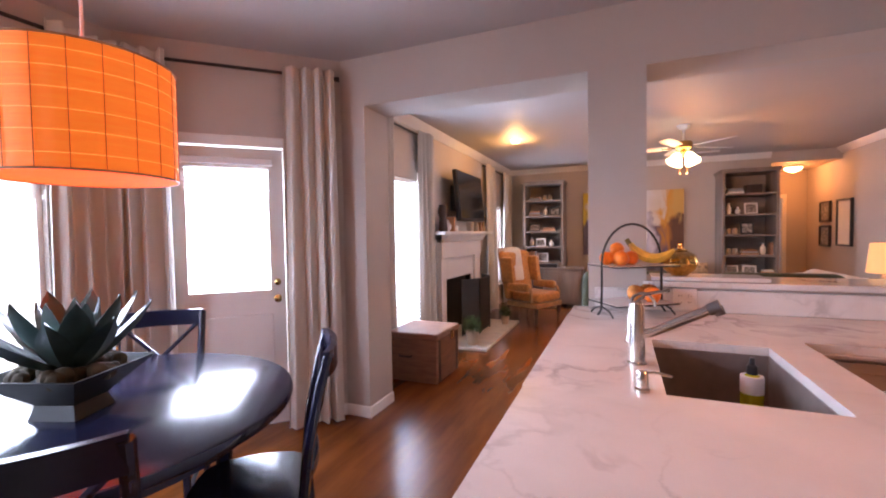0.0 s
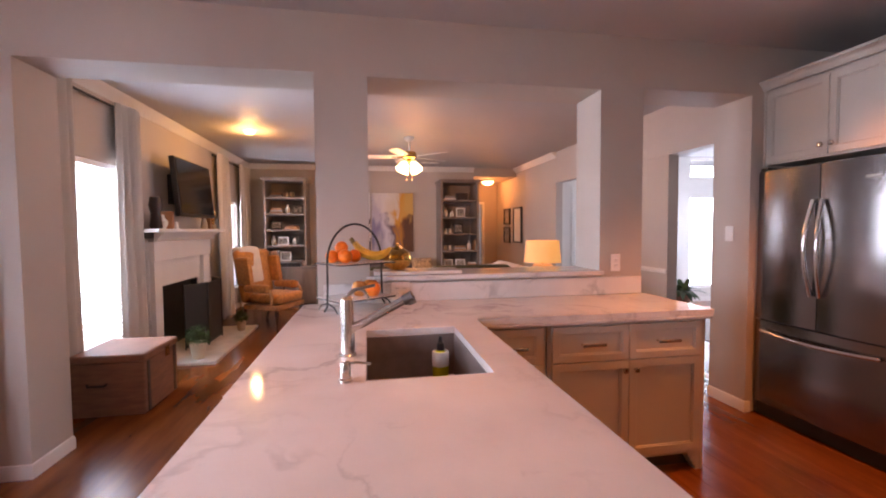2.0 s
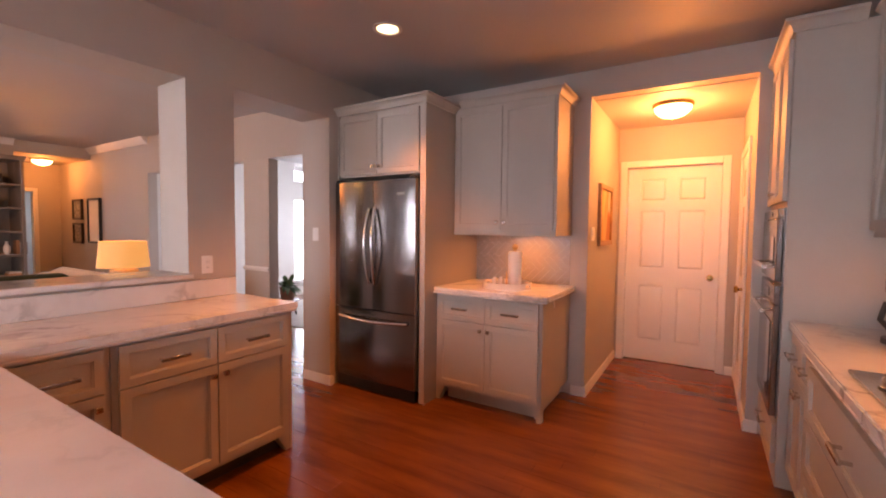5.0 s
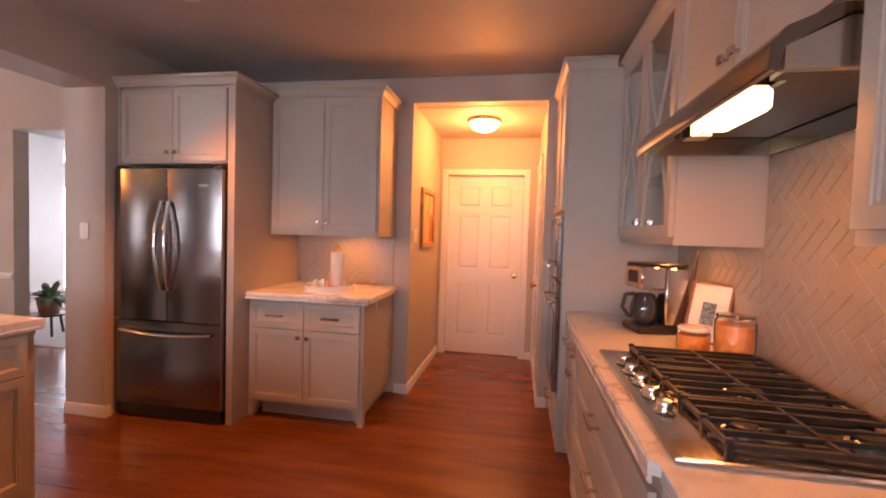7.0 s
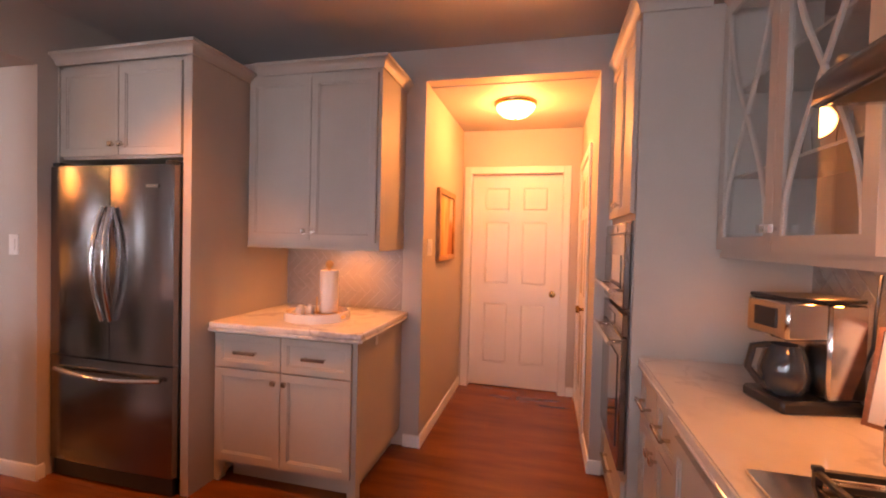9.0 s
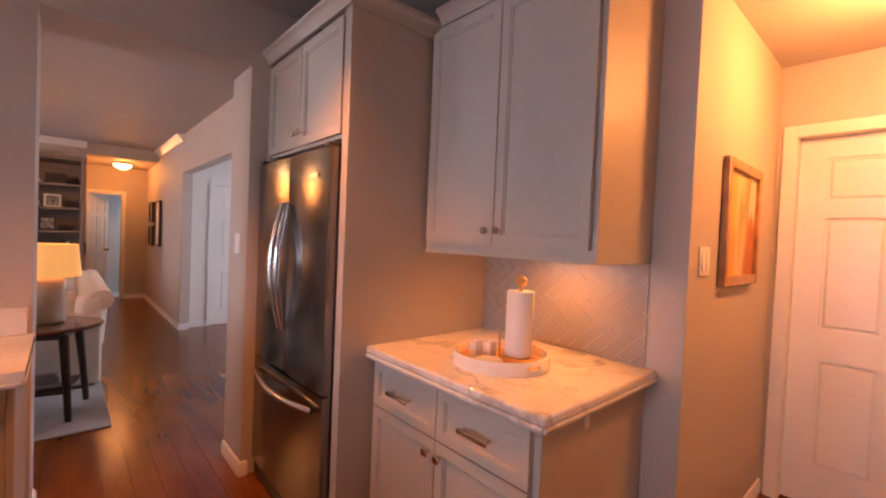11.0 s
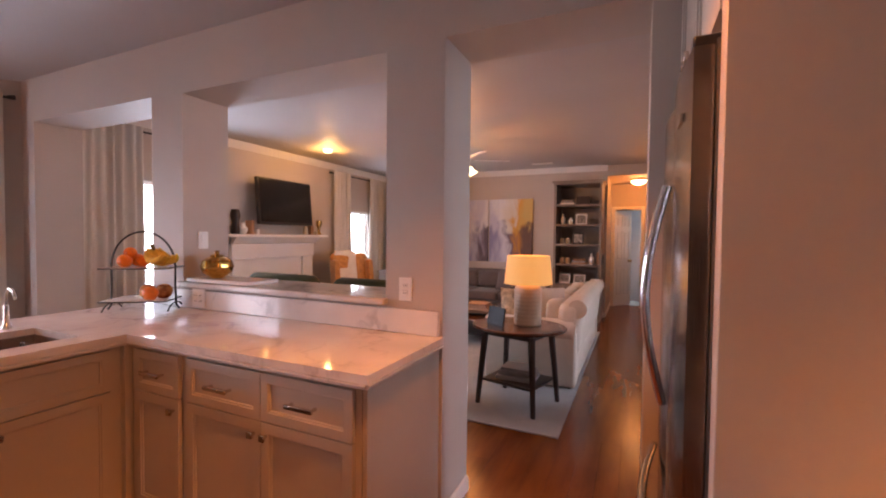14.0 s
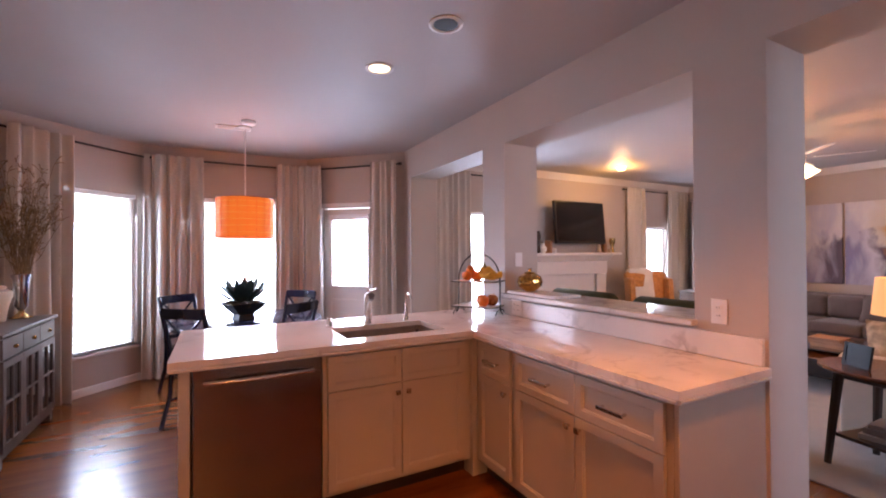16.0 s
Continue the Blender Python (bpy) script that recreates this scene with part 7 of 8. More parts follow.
topiary(-0.92, 5.82, 0.12, 0.16, 3, "small clipped green bush in a cream pot beside the fire screen")
topiary(-0.84, 7.08, 0.09, 0.12, 4, "little green plant in a clay pot on the hearth")
tv = thing("television", "black flat-screen television on a wall arm", "television", (-1.2, 6.7, 1.88))
m = Matrix.Translation((-1.2, 6.68, 1.885)) @ Matrix.Rotation(radians(90), 4, "Z") @ Matrix.Rotation(radians(-5), 4, "X")
for nm, g, mt in (("housing", boxes((-0.53, 0, -0.335, 0.53, 0.06, 0.335), bevel=0.008), BLKPL), ("screen", boxes((-0.505, -0.004, -0.30, 0.505, -0.0005, 0.315)), SCREEN)):
    g.transform(m)
    part(nm, g, mt, tv)
part("wall_arm", boxes((WL + 0.002, 6.5, 1.7, WL + 0.02, 6.86, 2.05), (WL + 0.02, 6.63, 1.82, -1.245, 6.73, 1.92)), IRON, tv)
# mantel ornaments
MZ, MX = 1.4055, WL + 0.15
for y, prof, mt, lb in ((5.86, [(0.05, 0), (0.06, 0.02), (0.045, 0.16), (0.065, 0.24), (0.05, 0.33), (0.004, 0.33)], WOOD_D, "dark wooden urn on the mantel"),
                        (5.98, [(0.035, 0), (0.06, 0.04), (0.062, 0.08), (0.03, 0.12), (0.025, 0.15), (0.004, 0.15)], WHITECER, "small white round vase on the mantel"),
                        (7.18, [(0.04, 0), (0.045, 0.03), (0.03, 0.12), (0.018, 0.16), (0.02, 0.2), (0.004, 0.2)], CERAMIC, "slender pale bottle vase on the mantel"),
                        (7.50, [(0.05, 0), (0.03, 0.03), (0.02, 0.10), (0.05, 0.17), (0.05, 0.24), (0.004, 0.24)], BRASS, "bronze goblet candle holder on the mantel")):
    solo("vase", lathe(bmesh.new(), prof, (MX, y, MZ), 20), mt, lb, "vase", "mantel ornaments")
solo("book", boxes((MX - 0.06, 6.07, MZ, MX + 0.07, 6.11, MZ + 0.19), bevel=0.002), BOOK_A, "upright orange-brown book on the mantel", "book")
solo("book", boxes((MX - 0.06, 7.26, MZ, MX + 0.05, 7.32, MZ + 0.15), bevel=0.002), BOOK_A, "brown boxed book on the mantel", "book")
solo("candle", lathe(bmesh.new(), [(0.035, 0), (0.035, 0.07), (0.004, 0.072)], (MX + 0.06, 6.16, MZ)), WHITECER, "short white candle on the mantel", "candle")
solo("candle", lathe(bmesh.new(), [(0.03, 0), (0.03, 0.06), (0.004, 0.062)], (MX + 0.07, 7.35, MZ)), CERAMIC, "short cream candle on the mantel", "candle")


def trunk():
    t = thing("trunk", "worn brown wooden trunk under the window", "trunk", (-1.12, 4.85, 0))
    x0, x1, y0, y1 = -1.30, -0.80, 4.47, 5.02
    part("body", boxes((x0, y0, 0.0, x1, y1, 0.40), bevel=0.008), WOOD_M, t)
    part("lid", boxes((x0 - 0.01, y0 - 0.01, 0.402, x1 + 0.01, y1 + 0.01, 0.46), bevel=0.012), WOOD_M, t)
    for y in (y0 + 0.04, y1 - 0.075):
        part("corner_strap", boxes((x1 + 0.0005, y, 0.01, x1 + 0.006, y + 0.035, 0.395)), WOOD_D, t)
    part("latch", boxes((x1 + 0.011, 4.78, 0.35, x1 + 0.018, 4.85, 0.43)), BRASS, t)
    part("side_handle", tube(bmesh.new(), [(-1.18, y0 - 0.012, 0.25), (-1.17, y0 - 0.03, 0.24), (-1.06, y0 - 0.03, 0.24), (-1.05, y0 - 0.012, 0.25)], 0.008), WOOD_D, t)


trunk()


def armchair():
    """Wing-backed chair with turned legs; faces +y, base at the origin."""
    c = thing("armchair", "gold damask wing armchair with carved wooden legs", "armchair", (-0.52, 7.55, 0), rz=-118)

    def put(nm, g, mt=ORANGE_F, lab=""):
        return part(nm, g, mt, c, lab, world=False)
    put("seat_cushion", cushion(bmesh.new(), -0.27, -0.20, 0.34, 0.27, 0.33, 0.48, 0.05))
    put("seat_rail", box(bmesh.new(), -0.31, -0.26, 0.26, 0.31, 0.32, 0.335, 0.012), WOOD_F)
    g = cushion(bmesh.new(), -0.30, -0.34, 0.34, 0.30, -0.21, 1.08, 0.055)
    for v in g.verts:
        t = max(0, (v.co.z - 0.4))
        v.co.y -= 0.16 * t
        v.co.z += 0.05 * math.cos(v.co.x * 5) * (v.co.z > 0.9)
        v.co.x *= 1 + 0.12 * math.sin(3 * t)
    put("backrest", g)
    for s in (-1, 1):
        g = cushion(bmesh.new(), s * 0.30 - 0.045, -0.32, 0.60, s * 0.30 + 0.045, -0.06, 1.0, 0.04)
        for v in g.verts:
            v.co.y -= 0.14 * max(0, v.co.z - 0.45)
            if v.co.y > -0.14:
                v.co.z = 0.6 + (v.co.z - 0.6) * 0.55
        put("wing", g)
        g = cushion(bmesh.new(), s * 0.31 - 0.045, -0.22, 0.50, s * 0.31 + 0.045, 0.20, 0.62, 0.04)
        put("armrest", g)
        put("arm_support", tube(bmesh.new(), [(s * 0.31, 0.22, 0.34), (s * 0.33, 0.25, 0.45), (s * 0.31, 0.21, 0.55)], 0.022, 8), WOOD_F)
        put("front_leg", lathe(bmesh.new(), [(0.016, 0.0), (0.022, 0.02), (0.018, 0.12), (0.032, 0.2), (0.028, 0.26)], (s * 0.27, 0.28, 0), 12), WOOD_D)
        put("back_leg", tube(bmesh.new(), [(s * 0.25, -0.34, 0.0), (s * 0.25, -0.27, 0.26)], 0.02, 8), WOOD_D)
    t = thing("throw_blanket", "fluffy white throw draped over the armchair", "blanket", (-0.52, 7.55, 0), rz=-118)
    g = cushion(bmesh.new(), -0.12, -0.50, 0.60, 0.27, -0.14, 1.14, 0.06)
    for v in g.verts:
        v.co.y = v.co.y * 0.5 - 0.14 - 0.17 * max(0, v.co.z - 0.45)
        n = noise.noise(v.co * 14)
        v.co += Vector((n, n, n)) * 0.02
    part("drape", g, THROW, t, world=False)
    g = cushion(bmesh.new(), -0.43, -0.1, 0.16, -0.37, 0.14, 0.60, 0.03)
    part("hanging_end", g, THROW, t, world=False)


armchair()


def photo_frame(name, x, y, z, w, h, rz=0, mt=WHITECER, label="small framed photograph on a shelf", photo=None):
    p = thing(name, label, "picture", (x, y, z), rz)
    tilt = Matrix.Rotation(radians(-10), 4, "X")
    for nm, g, k in (("frame", boxes((-w / 2, 0, 0, -w / 2 + 0.022, 0.014, h), (w / 2 - 0.022, 0, 0, w / 2, 0.014, h), (-w / 2 + 0.022, 0, 0, w / 2 - 0.022, 0.014, 0.022), (-w / 2 + 0.022, 0, h - 0.022, w / 2 - 0.022, 0.014, h)), mt),
                     ("photo", boxes((-w / 2 + 0.022, 0.004, 0.022, w / 2 - 0.022, 0.009, h - 0.022)), photo or PHOTO)):
        g.transform(tilt)
        part(nm, g, k, p, world=False)
    return p


def bookcase(x0, x1, y0, y1, h, base_top, label, base_y=None):
    b = thing("bookcase", label, "bookcase", ((x0 + x1) / 2, (y0 + y1) / 2, 0))
    t = 0.035
    part("side", boxes((x0, y0, 0, x0 + t, y1, h - 0.06)), GREYWOOD, b)
    part("side", boxes((x1 - t, y0, 0, x1, y1, h - 0.06)), GREYWOOD, b)
    part("back", boxes((x0 + t, y1 - 0.012, 0, x1 - t, y1 - 0.001, h - 0.06)), mat("bookcase_back", (0.29, 0.24, 0.205), 0.6, bump=0.05), b)
    g = boxes((x0 - 0.03, y0 - 0.03, h - 0.03, x1 + 0.03, y1, h), (x0 - 0.012, y0 - 0.012, h - 0.06, x1 + 0.012, y1, h - 0.03), bevel=0.004)
    part("cornice", g, GREYWOOD, b)
    zs = [base_top + (h - 0.06 - base_top) * i / 5 for i in range(5)]
    for z in zs:
        part("shelf", boxes((x0 + t, y0 + 0.005, z - 0.03, x1 - t, y1 - 0.012, z)), GREYWOOD, b)
    for s in ((x0 + t, 1), (x1 - t, -1)):
        part("cabinet_door", boxes((min(s[0], s[0] + s[1] * ((x1 - x0) / 2 - t - 0.003)), y0 + 0.001, 0.08, max(s[0], s[0] + s[1] * ((x1 - x0) / 2 - t - 0.003)), y0 + 0.02, base_top - 0.035), bevel=0.004), GREYWOOD, b)
    part("plinth", boxes((x0 + t, y0 + 0.02, 0, x1 - t, y0 + 0.04, 0.08)), GREYWOOD, b)
    return zs


def stuff_shelf(zs, x0, x1, y, seed):
    """Frames, books and vases, a few to a shelf."""
    rnd = random.Random(seed)
    for k, z in enumerate(zs):
        x = x0 + 0.06
        kinds = [("books", "frame"), ("vase", "frame", "vase"), ("frame", "stack"), ("stack", "vase", "frame"), ("stack", "jar")] if seed % 2 else [("frame", "frame", "stack"), ("jar", "stack", "vase", "books"), ("jar", "frame"), ("vase", "vase", "frame"), ("stack", "box")]
        for kind in kinds[k]:
            if kind == "books":
                for i in range(4):
                    w, h = rnd.uniform(0.02, 0.04), rnd.uniform(0.16, 0.21)
                    o = solo("book", boxes((x, y + 0.04, z + 0.0005, x + w, y + 0.18, z + h), bevel=0.002), rnd.choice((BOOK_A, BOOK_B)), "upright hardback book on a shelf", "book", "shelf books")
                    x += w + 0.003
            elif kind == "stack":
                h = 0.0005
                for i in range(3):
                    t = rnd.uniform(0.02, 0.035)
                    d = 0.012 * i
                    solo("book", boxes((x + d, y + 0.03, z + h, x + 0.24 - d, y + 0.19, z + h + t), bevel=0.002), rnd.choice((BOOK_A, BOOK_B, MATB)), "hardback book lying in a stack", "book", "shelf books")
                    h += t + 0.0006
                x += 0.25
            elif kind == "vase":
                hh = rnd.uniform(0.12, 0.2)
                solo("vase", lathe(bmesh.new(), [(0.03, 0), (0.045, hh * 0.3), (0.04, hh * 0.6), (0.016, hh * 0.8), (0.022, hh), (0.004, hh)], (x + 0.045, y + 0.11, z + 0.0005), 16), WHITECER, "white ceramic vase on a shelf", "vase", "shelf vases")
                x += 0.11
            elif kind == "jar":
                for i in range(2):
                    solo("jar", lathe(bmesh.new(), [(0.035, 0), (0.038, 0.01), (0.036, 0.09), (0.02, 0.1), (0.004, 0.105)], (x + 0.04, y + 0.1, z + 0.0005), 16), CERAMIC, "cream pottery jar on a shelf", "jar", "shelf jars")
                    x += 0.095
            elif kind == "box":
                solo("storage_box", boxes((x, y + 0.03, z + 0.0005, x + 0.22, y + 0.2, z + 0.14), bevel=0.003), WOOD_D, "dark lidded box on a shelf", "box")
                x += 0.24
            else:
                w = rnd.uniform(0.17, 0.22)
                photo_frame("photo_frame", x + w / 2, y + 0.08, z + 0.001, w, rnd.uniform(0.15, 0.2), 0, rnd.choice((WHITECER, WHITECER, BLKPL)))
                x += w + 0.04
            x += 0.02


zA = bookcase(-1.02, -0.27, 9.28, WB - 0.004, 2.36, 0.80, "tall weathered grey bookcase with photos and vases")
stuff_shelf(zA, -1.0, -0.27, 9.36, 5)
zB = bookcase(2.29, 3.06, 9.24, WB - 0.004, 2.36, 0.62, "tall weathered grey bookcase beside the hallway")
stuff_shelf(zB, 2.31, 3.05, 9.32, 4)
c = thing("console_cabinet", "low grey-brown console cabinet with panelled doors", "cabinet", (-0.58, 9.1, 0))
part("top", boxes((-1.05, 8.9, 0.69, 0.12, 9.275, 0.72), bevel=0.004), GREYWOOD, c)
part("body", boxes((-1.03, 8.93, 0.06, 0.10, 9.275, 0.689)), GREYWOOD, c)
for i in range(3):
    d = part("door", boxes((-1.01 + 0.37 * i, 8.91, 0.09, -0.65 + 0.37 * i, 8.929, 0.665), bevel=0.004), GREYWOOD, c)
    part("door_panel", boxes((-0.96 + 0.37 * i, 8.904, 0.15, -0.70 + 0.37 * i, 8.9095, 0.605), bevel=0.002), GREYWOOD, d)
for x in (-1.02, 0.05):
    for y in (8.95, 9.2):
        part("leg", boxes((x, y, 0, x + 0.04, y + 0.04, 0.06)), GREYWOOD, c)
solo("media_player", boxes((-0.75, 9.0, 0.7205, -0.35, 9.22, 0.79), bevel=0.006), BLKPL, "black media box on the console", "electronics")

# paintings over the sofa
ARTZ = (0.92, 2.13)
ART1 = painting("abstract_one", ((0.12, (0.60, 0.45, 0.05)), (0.30, (0.66, 0.63, 0.60)), (0.62, (0.48, 0.46, 0.55)), (0.85, (0.66, 0.63, 0.62))),
                ((0.10, (0.12, 0.10, 0.14)), (0.35, (0.20, 0.19, 0.34)), (0.62, (0.40, 0.39, 0.50)), (0.85, (0.10, 0.08, 0.11))), 0.4, (0.05, 0.95), ARTZ)
ART2 = painting("abstract_two", ((0.10, (0.48, 0.46, 0.55)), (0.35, (0.68, 0.65, 0.63)), (0.58, (0.62, 0.54, 0.44)), (0.70, (0.60, 0.29, 0.03)), (0.90, (0.55, 0.36, 0.10))),
                ((0.10, (0.24, 0.23, 0.37)), (0.38, (0.58, 0.56, 0.61)), (0.55, (0.12, 0.08, 0.11)), (0.72, (0.46, 0.19, 0.02)), (0.90, (0.11, 0.05, 0.03))), 5.2, (0.9, 1.8), ARTZ)
for x0, x1, mt, lb in ((0.05, 0.92, ART1, "abstract canvas in violet grey, white and yellow"), (0.95, 1.80, ART2, "abstract canvas in ochre, white and dark brown")):
    o = solo("painting", boxes((x0, WB - 0.04, 0.92, x1, WB - 0.002, 2.13), bevel=0.002), mt, lb, "painting", "abstract canvases")


# seating
def sofa(name, at, rz, length, depth, back_h, arm_h, mt, label, seats=3, roll=False):
    """A sofa facing +y; its back lies along y = 0, from x = 0 to length."""
    s = thing(name, label, "sofa", at, rz)

    def put(nm, g, k=None):
        return part(nm, g, k or mt, s, world=False)
    put("base", box(bmesh.new(), 0.02, 0.03, 0.035 if roll else 0.09, length - 0.02, depth - 0.02, 0.30, 0.02, 2))
    g = cushion(bmesh.new(), 0.05, 0.0, 0.30, length - 0.05, 0.22, back_h, 0.09)
    if roll:
        for v in g.verts:
            v.co.y -= 0.05 * max(0, (v.co.z - 0.45) / 0.4) ** 2
    put("backrest", g)
    if roll:
        put("back_roll", rod(bmesh.new(), (0.06, 0.02, back_h - 0.07), (length - 0.06, 0.02, back_h - 0.07), 0.085, seg=20))
    for x in (0.0, length - 0.2):
        g = cushion(bmesh.new(), x, 0.02, 0.035 if roll else 0.10, x + 0.2, depth, arm_h - (0.06 if roll else 0), 0.03 if roll else 0.07)
        arm = put("armrest", g)
        if roll:
            q = bmesh.new()
            rod(q, (x + 0.1, 0.03, arm_h - 0.07), (x + 0.1, depth + 0.015, arm_h - 0.07), 0.112, seg=20)
            es = [e for e in q.edges if len({round(v.co.y, 3) for v in e.verts}) == 1]
            bmesh.ops.bevel(q, geom=es, offset=0.018, segments=2, affect="EDGES")
            part("arm_roll", q, mt, arm, world=False)
    w = (length - 0.4) / seats
    for i in range(seats):
        put("seat_cushion", cushion(bmesh.new(), 0.203 + w * i, 0.2, 0.30, 0.197 + w * (i + 1), depth + 0.01, 0.46, 0.05))
        put("back_cushion", cushion(bmesh.new(), 0.203 + w * i, 0.16, 0.46, 0.197 + w * (i + 1), 0.34, back_h - 0.02, 0.07))
    for x in (0.08, length - 0.08):
        for y in (0.08, depth - 0.1):
            put("foot", lathe(bmesh.new(), [(0.02, 0.012), (0.03, 0.036 if roll else 0.09)], (x, y, 0), 10), WOOD_D)
    return s


sofa("sofa", (2.2, 9.72, 0), 180, 2.1, 0.92, 0.80, 0.60, SOFA_G, "low taupe fabric sofa under the paintings")
sofa("sofa", (3.13, 5.78, 0), 90, 2.35, 0.88, 0.82, 0.60, SOFA_W, "cream linen sofa with rolled back on the rug", roll=True)
for i, (x, y, z, rz, mt, lb) in enumerate(((2.50, 6.17, 0.67, 12, PILLOW, "tan patterned throw pillow on the cream sofa"), (2.76, 6.13, 0.70, 20, SOFA_W, "cream throw pillow on the sofa"), (2.66, 6.6, 0.66, 80, PILLOW, "tan patterned throw pillow on the cream sofa"),
                                           (1.9, 9.2, 0.63, 8, PILLOW, "tan throw pillow on the taupe sofa"), (1.5, 9.22, 0.62, -6, SOFA_G, "taupe throw pillow on the taupe sofa"))):
    g = bmesh.new()
    n = 10
    bmesh.ops.create_grid(g, x_segments=n, y_segments=n, size=0.21)
    top = g.verts[:]
    r = bmesh.ops.duplicate(g, geom=g.verts[:] + g.edges[:] + g.faces[:])
    low = [e for e in r["geom"] if isinstance(e, bmesh.types.BMVert)]
    for vs, s in ((top, 1), (low, -1)):
        for v in vs:
            q = (1 - (v.co.x / 0.21) ** 2) * (1 - (v.co.y / 0.21) ** 2)
            v.co.z = s * 0.075 * max(0, q) ** 0.5
            k = 1 - 0.08 * (1 - abs(v.co.x * v.co.y) / 0.0441)
            v.co.x, v.co.y = v.co.x * k, v.co.y * k
    bmesh.ops.remove_doubles(g, verts=g.verts, dist=0.0005)
    o = solo("throw_pillow", g, mt, lb, "pillow", "throw pillows")
    o.matrix_basis = pose(x, y, z, 68, 0, rz)


def tub_chair(x0, label):
    """A green velvet chair with its back to the kitchen."""
    c = thing("accent_chair", label, "armchair", (x0 + 0.38, 4.9, 0), group="green chairs")
    y0 = 4.5
    g = cushion(bmesh.new(), x0, y0, 0.20, x0 + 0.76, y0 + 0.16, 1.10, 0.07)
    for v in g.verts:
        if v.co.z > 0.8:
            v.co.z -= 0.05 * (abs(v.co.x - x0 - 0.38) / 0.38) ** 2
    part("backrest", g, GREEN, c)
    part("seat", cushion(bmesh.new(), x0 + 0.1, y0 + 0.15, 0.22, x0 + 0.66, y0 + 0.74, 0.46, 0.05), GREEN, c)
    for x in (x0, x0 + 0.64):
        part("armrest", cushion(bmesh.new(), x, y0 + 0.12, 0.2, x + 0.12, y0 + 0.72, 0.66, 0.05), GREEN, c)
    for x in (x0 + 0.06, x0 + 0.70):
        for y in (y0 + 0.06, y0 + 0.66):
            part("leg", lathe(bmesh.new(), [(0.014, 0.0), (0.024, 0.21)], (x, y, 0.0), 10), WOOD_D, c)


tub_chair(0.45, "dark olive green velvet armchair behind the partition")
tub_chair(1.38, "dark olive green velvet armchair behind the partition")

r = solo("rug", box(bmesh.new(), 0.3, 4.82, 0.0005, 3.12, 8.5, 0.012, 0.004), RUG, "cream woven area rug on the wood floor", "rug")
ct = thing("coffee_table", "black metal coffee table with glass top", "coffee table", (1.5, 7.3, 0.012))
part("glass_top", boxes((1.02, 6.85, 0.43, 1.98, 7.75, 0.442), bevel=0.002), SMOKE, ct)
for x in (1.03, 1.94):
    for y in (6.86, 7.71):
        part("leg", boxes((x, y, 0.012, x + 0.03, y + 0.03, 0.428)), IRON, ct)
part("shelf", boxes((1.06, 6.9, 0.15, 1.94, 7.7, 0.165)), IRON, ct)
for i in range(3):
    solo("book", boxes((1.6 - 0.01 * i, 7.0, 0.4425 + 0.031 * i, 1.88 - 0.02 * i, 7.25, 0.4725 + 0.031 * i), bevel=0.002), BOOK_A, "brown book stacked on the coffee table", "book", "coffee table books")


def end_table():
    x, y = 2.70, 5.33
    t = thing("end_table", "oval mahogany end table with splayed legs and shelf", "side table", (x, y, 0.012))
    g = bmesh.new()
    n = 40
    lathe(g, [(0.975, 0.64), (1.0, 0.648), (1.0, 0.66), (0.98, 0.667), (0.01, 0.667)], (0, 0, 0), n)
    for v in g.verts:
        v.co.x *= 0.395
        v.co.y *= 0.33
    g.transform(Matrix.Translation((x, y, 0)))
    part("tabletop", g, WOOD_T, t)
    turn = Matrix.Translation((x, y, 0)) @ Matrix.Rotation(radians(-14), 4, "Z")

    def put(nm, q, mt):
        q.transform(turn)
        return part(nm, q, mt, t)
    put("apron", boxes((-0.22, -0.19, 0.585, 0.22, 0.19, 0.639), bevel=0.006), WOOD_D)
    for sx in (-1, 1):
        for sy in (-1, 1):
            put("leg", tube(bmesh.new(), [(sx * 0.21, sy * 0.18, 0.62), (sx * 0.235, sy * 0.205, 0.3), (sx * 0.255, sy * 0.225, 0.0125)], 0.03, 8, 0.02), WOOD_D)
    put("lower_shelf", boxes((-0.23, -0.2, 0.2, 0.23, 0.2, 0.222), bevel=0.003), WOOD_D)
    for i, (w, d, h) in enumerate(((0.32, 0.24, 0.03), (0.28, 0.22, 0.035), (0.24, 0.2, 0.025))):
        solo("book", boxes((x - w / 2, y - d / 2, 0.2225 + 0.036 * i, x + w / 2, y + d / 2, 0.2225 + 0.036 * i + h), bevel=0.002), BOOK_B, "large dark book on the table's lower shelf", "book", "end table books")
    photo_frame("photo_frame", x - 0.18, y - 0.10, 0.6675, 0.19, 0.15, -30, POT, "black tablet-like photo frame on the end table", POT)


end_table()


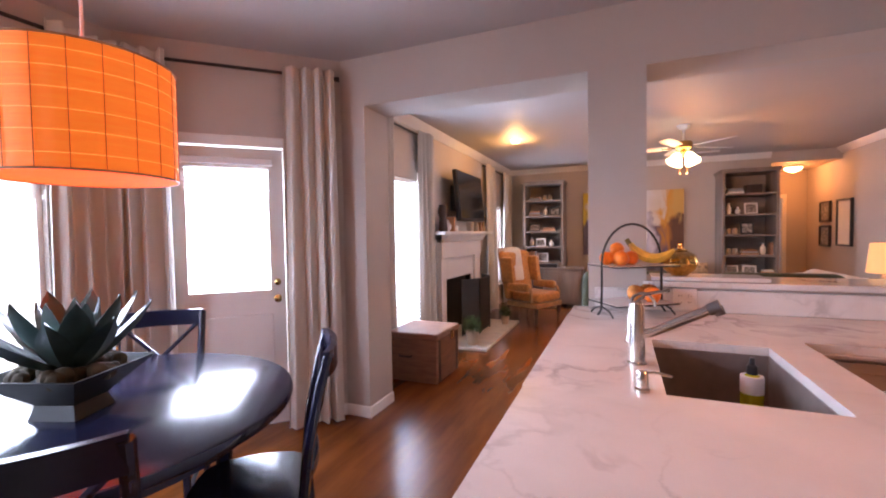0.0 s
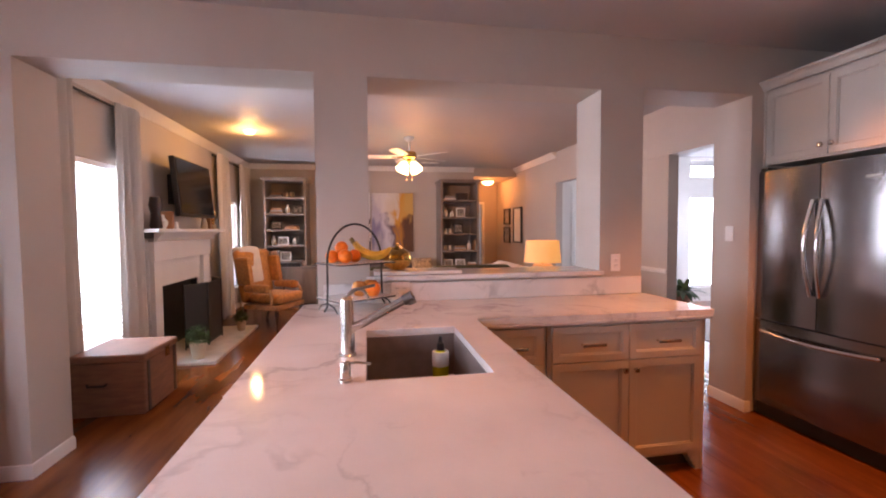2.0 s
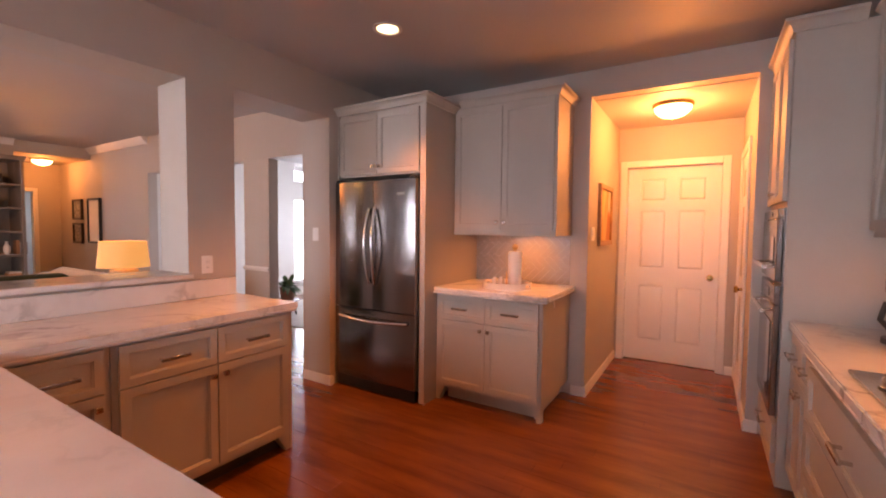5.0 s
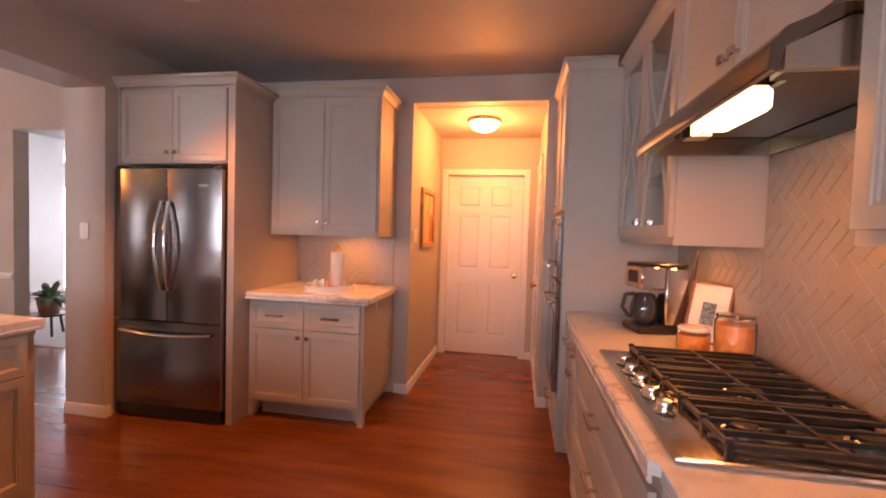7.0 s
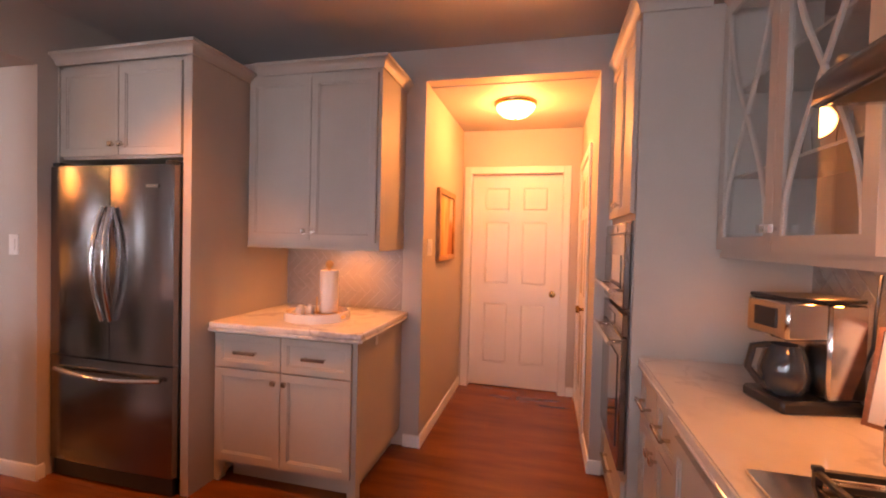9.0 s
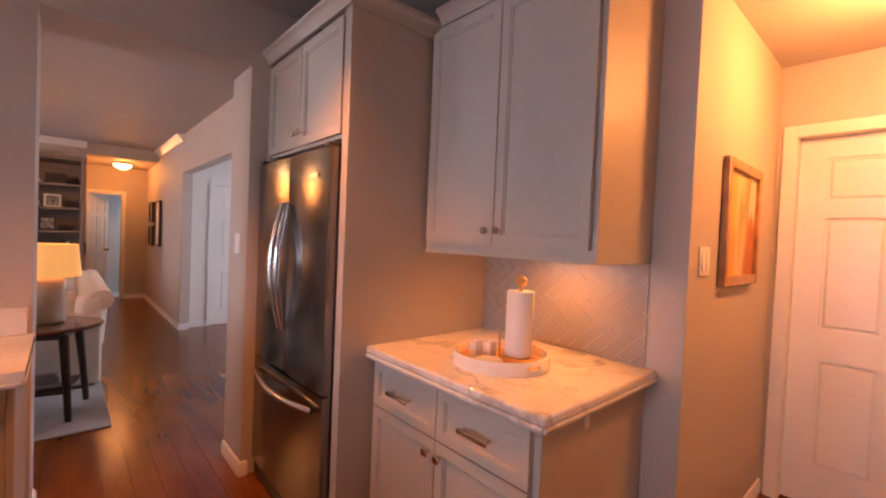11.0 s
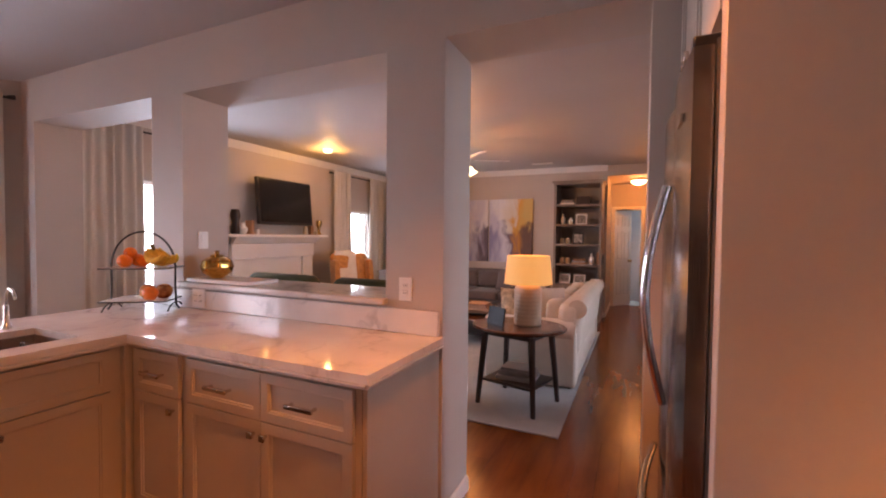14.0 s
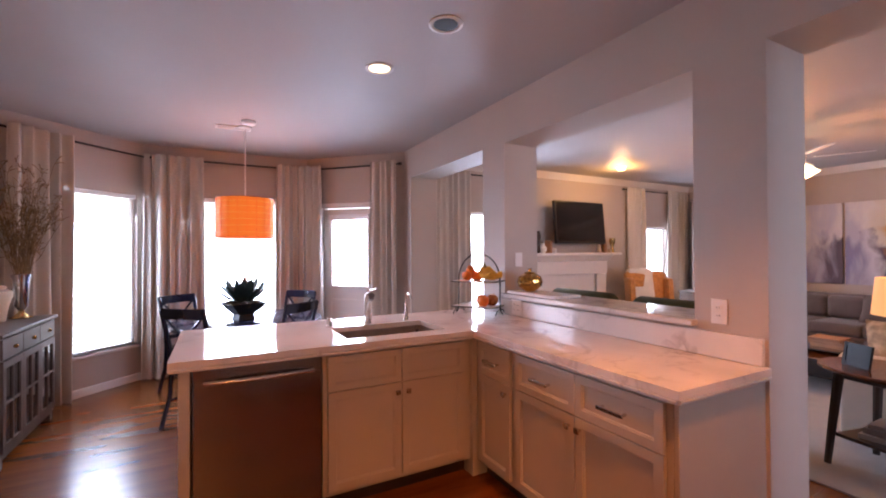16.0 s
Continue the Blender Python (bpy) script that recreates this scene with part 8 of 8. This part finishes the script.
def table_lamp():
    x, y, z = 2.76, 5.39, 0.6675
    l = thing("table_lamp", "cream ribbed ceramic table lamp with fabric shade, lit", "lamp", (x, y, z))
    prof = [(0.105, 0.0), (0.112, 0.008)]
    for i in range(9):
        h = 0.012 + i * 0.033
        prof += [(0.114, h), (0.1135, h + 0.012), (0.1122, h + 0.016), (0.1135, h + 0.02)]
    prof += [(0.11, 0.312), (0.10, 0.322), (0.004, 0.325)]
    part("base", lathe(bmesh.new(), prof, (x, y, z), 36), CERAMIC, l)
    part("neck", rod(bmesh.new(), (x, y, z + 0.32), (x, y, z + 0.40), 0.012), BRASS, l)
    g = bmesh.new()
    lathe(g, [(0.20, 0.345), (0.177, 0.58), (0.174, 0.58), (0.197, 0.345)], (x, y, z), 40)
    s = part("shade", g, SHADE, l, "glowing cream fabric shade")
    s.visible_shadow = False
    part("bulb", ball(bmesh.new(), (x, y, z + 0.46), 0.03), BULB, l).visible_shadow = False


table_lamp()

# hall and entry
for y0, y1, z0, z1, mt, fr, lb in ((9.45, 9.95, 1.08, 1.84, MATB, BLKPL, "tall black-framed print with white mat"), (10.2, 10.6, 1.48, 1.84, PHOTO, WOOD_D, "small dark framed picture"), (10.2, 10.6, 1.06, 1.42, PHOTO, WOOD_D, "small dark framed picture")):
    p = thing("wall_picture", lb, "picture", (4.05, y0, z0), group="hall pictures")
    part("frame", boxes((4.01, y0, z0, 4.049, y0 + 0.03, z1), (4.01, y1 - 0.03, z0, 4.049, y1, z1), (4.01, y0 + 0.03, z0, 4.049, y1 - 0.03, z0 + 0.03), (4.01, y0 + 0.03, z1 - 0.03, 4.049, y1 - 0.03, z1)), fr, p)
    part("print", boxes((4.03, y0 + 0.03, z0 + 0.03, 4.048, y1 - 0.03, z1 - 0.03)), mt, p)
st = thing("plant_stand", "small dark wooden plant stand in the entry", "stand", (5.3, 6.35, 0))
part("stand_top", lathe(bmesh.new(), [(0.17, 0.25), (0.175, 0.26), (0.17, 0.27), (0.004, 0.27)], (5.3, 6.35, 0)), WOOD_D, st)
for i in range(3):
    a = 2 * math.pi * i / 3
    part("leg", tube(bmesh.new(), [(5.3 + 0.12 * math.cos(a), 6.35 + 0.12 * math.sin(a), 0.25), (5.3 + 0.16 * math.cos(a), 6.35 + 0.16 * math.sin(a), 0.0)], 0.014, 8), WOOD_D, st)
pl = thing("potted_plant", "leafy green houseplant in a brown pot", "plant", (5.3, 6.35, 0.27))
part("pot", lathe(bmesh.new(), [(0.09, 0.0), (0.095, 0.01), (0.125, 0.18), (0.13, 0.2), (0.12, 0.2), (0.11, 0.17), (0.004, 0.16)], (5.3, 6.35, 0.271)), WOOD_M, pl)
rnd = random.Random(11)
for i in range(46):
    a, el = rnd.uniform(0, 6.28), rnd.uniform(0.15, 1.3)
    ln = rnd.uniform(0.16, 0.36)
    g = bmesh.new()
    rows = []
    for k in range(6):
        t = k / 5
        w = 0.034 * math.sin(math.pi * min(1, t * 0.85 + 0.12)) + 0.002
        rad = 0.03 + ln * t * math.cos(el) * 1.1
        h = ln * t * math.sin(el) - 0.14 * t * t
        rows.append([g.verts.new(q) for q in ((rad, -w, h + 0.25 * w), (rad, 0, h), (rad, w, h + 0.25 * w), (rad, 0, h + 0.003))])
    for r0, r1 in zip(rows, rows[1:]):
        for q in range(4):
            g.faces.new((r0[q], r0[(q + 1) % 4], r1[(q + 1) % 4], r1[q]))
    g.faces.new(rows[0]), g.faces.new(rows[-1])
    g.transform(Matrix.Translation((5.3, 6.35, 0.45)) @ Matrix.Rotation(a, 4, "Z"))
    part("leaf", g, LEAF, pl)
solo("rug", box(bmesh.new(), 4.9, 4.6, 0.0005, 7.6, 7.4, 0.011, 0.004), RUG, "pale entry rug under the plant stand", "rug")

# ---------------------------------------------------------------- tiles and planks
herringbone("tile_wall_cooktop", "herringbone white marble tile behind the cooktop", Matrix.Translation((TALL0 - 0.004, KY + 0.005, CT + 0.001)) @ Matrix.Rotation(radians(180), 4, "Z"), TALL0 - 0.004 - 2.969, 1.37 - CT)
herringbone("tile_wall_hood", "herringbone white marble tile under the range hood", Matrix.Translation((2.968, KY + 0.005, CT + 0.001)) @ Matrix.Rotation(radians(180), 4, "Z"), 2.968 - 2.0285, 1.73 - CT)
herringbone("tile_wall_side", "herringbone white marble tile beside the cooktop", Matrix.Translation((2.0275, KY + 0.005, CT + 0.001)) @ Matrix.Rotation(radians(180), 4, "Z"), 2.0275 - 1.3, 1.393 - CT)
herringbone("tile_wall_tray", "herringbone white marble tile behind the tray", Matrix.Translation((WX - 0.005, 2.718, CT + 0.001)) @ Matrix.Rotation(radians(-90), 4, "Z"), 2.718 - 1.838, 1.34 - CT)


def planks():
    """Boards along y with staggered ends; the kitchen's are single, the rest are joined."""
    rnd = random.Random(21)
    w = 0.125
    far = bmesh.new()
    meshes = {}
    count = 0
    x = -2.475
    while x < 8.8:
        y = -0.32 - rnd.uniform(0, 1.1)
        while y < 11.55:
            ln = rnd.choice((0.7, 0.95, 1.2))
            a, b = max(y, -0.32), min(y + ln, 11.55)
            if b - a > 0.02:
                near = x > 0.9 and x + w < 4.75 and y > 0.1 and y + ln < 4.9 and count < 300
                if near:
                    if ln not in meshes:
                        g = bmesh.new()
                        box(g, 0.0004, 0.0004, -0.02, w - 0.0004, ln - 0.0004, 0.0)
                        for v in g.verts:
                            if v.co.z > -0.01:
                                v.co.x += 0.0004 if v.co.x < w / 2 else -0.0004
                        meshes[ln] = finish(g, "plank", FLOOR)
                    o = new("plank", meshes[ln])
                    o.location = (x, y, rnd.uniform(-0.0004, 0.0))
                    o.parent = floor_base
                    count += 1
                else:
                    z, j = -0.0002, 0.0001
                    c = [(x + j, a + j), (x + w - j, a + j), (x + w - j, b - j), (x + j, b - j)]
                    lo = [far.verts.new((p, q, -0.02)) for p, q in c]
                    hi = [far.verts.new((p, q, z)) for p, q in c]
                    far.faces.new(hi)
                    for i in range(4):
                        far.faces.new((lo[i], lo[(i + 1) % 4], hi[(i + 1) % 4], hi[i]))
            y += ln
        x += w
    me = bpy.data.meshes.new("planks")
    far.to_mesh(me)
    far.free()
    me.materials.append(FLOOR_FAR)
    o = new("planks", me)
    o.parent = floor_base
    o["kind"] = "stuff"


FLOOR_FAR = FLOOR.copy()
FLOOR_FAR.name = "cherry_floor_joined"
nt = FLOOR_FAR.node_tree
info = next(n for n in nt.nodes if n.bl_idname == "ShaderNodeObjectInfo")
isl = nt.nodes.new("ShaderNodeNewGeometry")
for link in list(info.outputs["Random"].links):
    nt.links.new(isl.outputs["Random Per Island"], link.to_socket)
for tree in (nt, FLOOR.node_tree):
    for socket in ("Normal", "Roughness"):
        for link in list(tree.nodes["Principled BSDF"].inputs[socket].links):
            tree.links.remove(link)
    tree.nodes["Principled BSDF"].inputs["Roughness"].default_value = 0.22
planks()
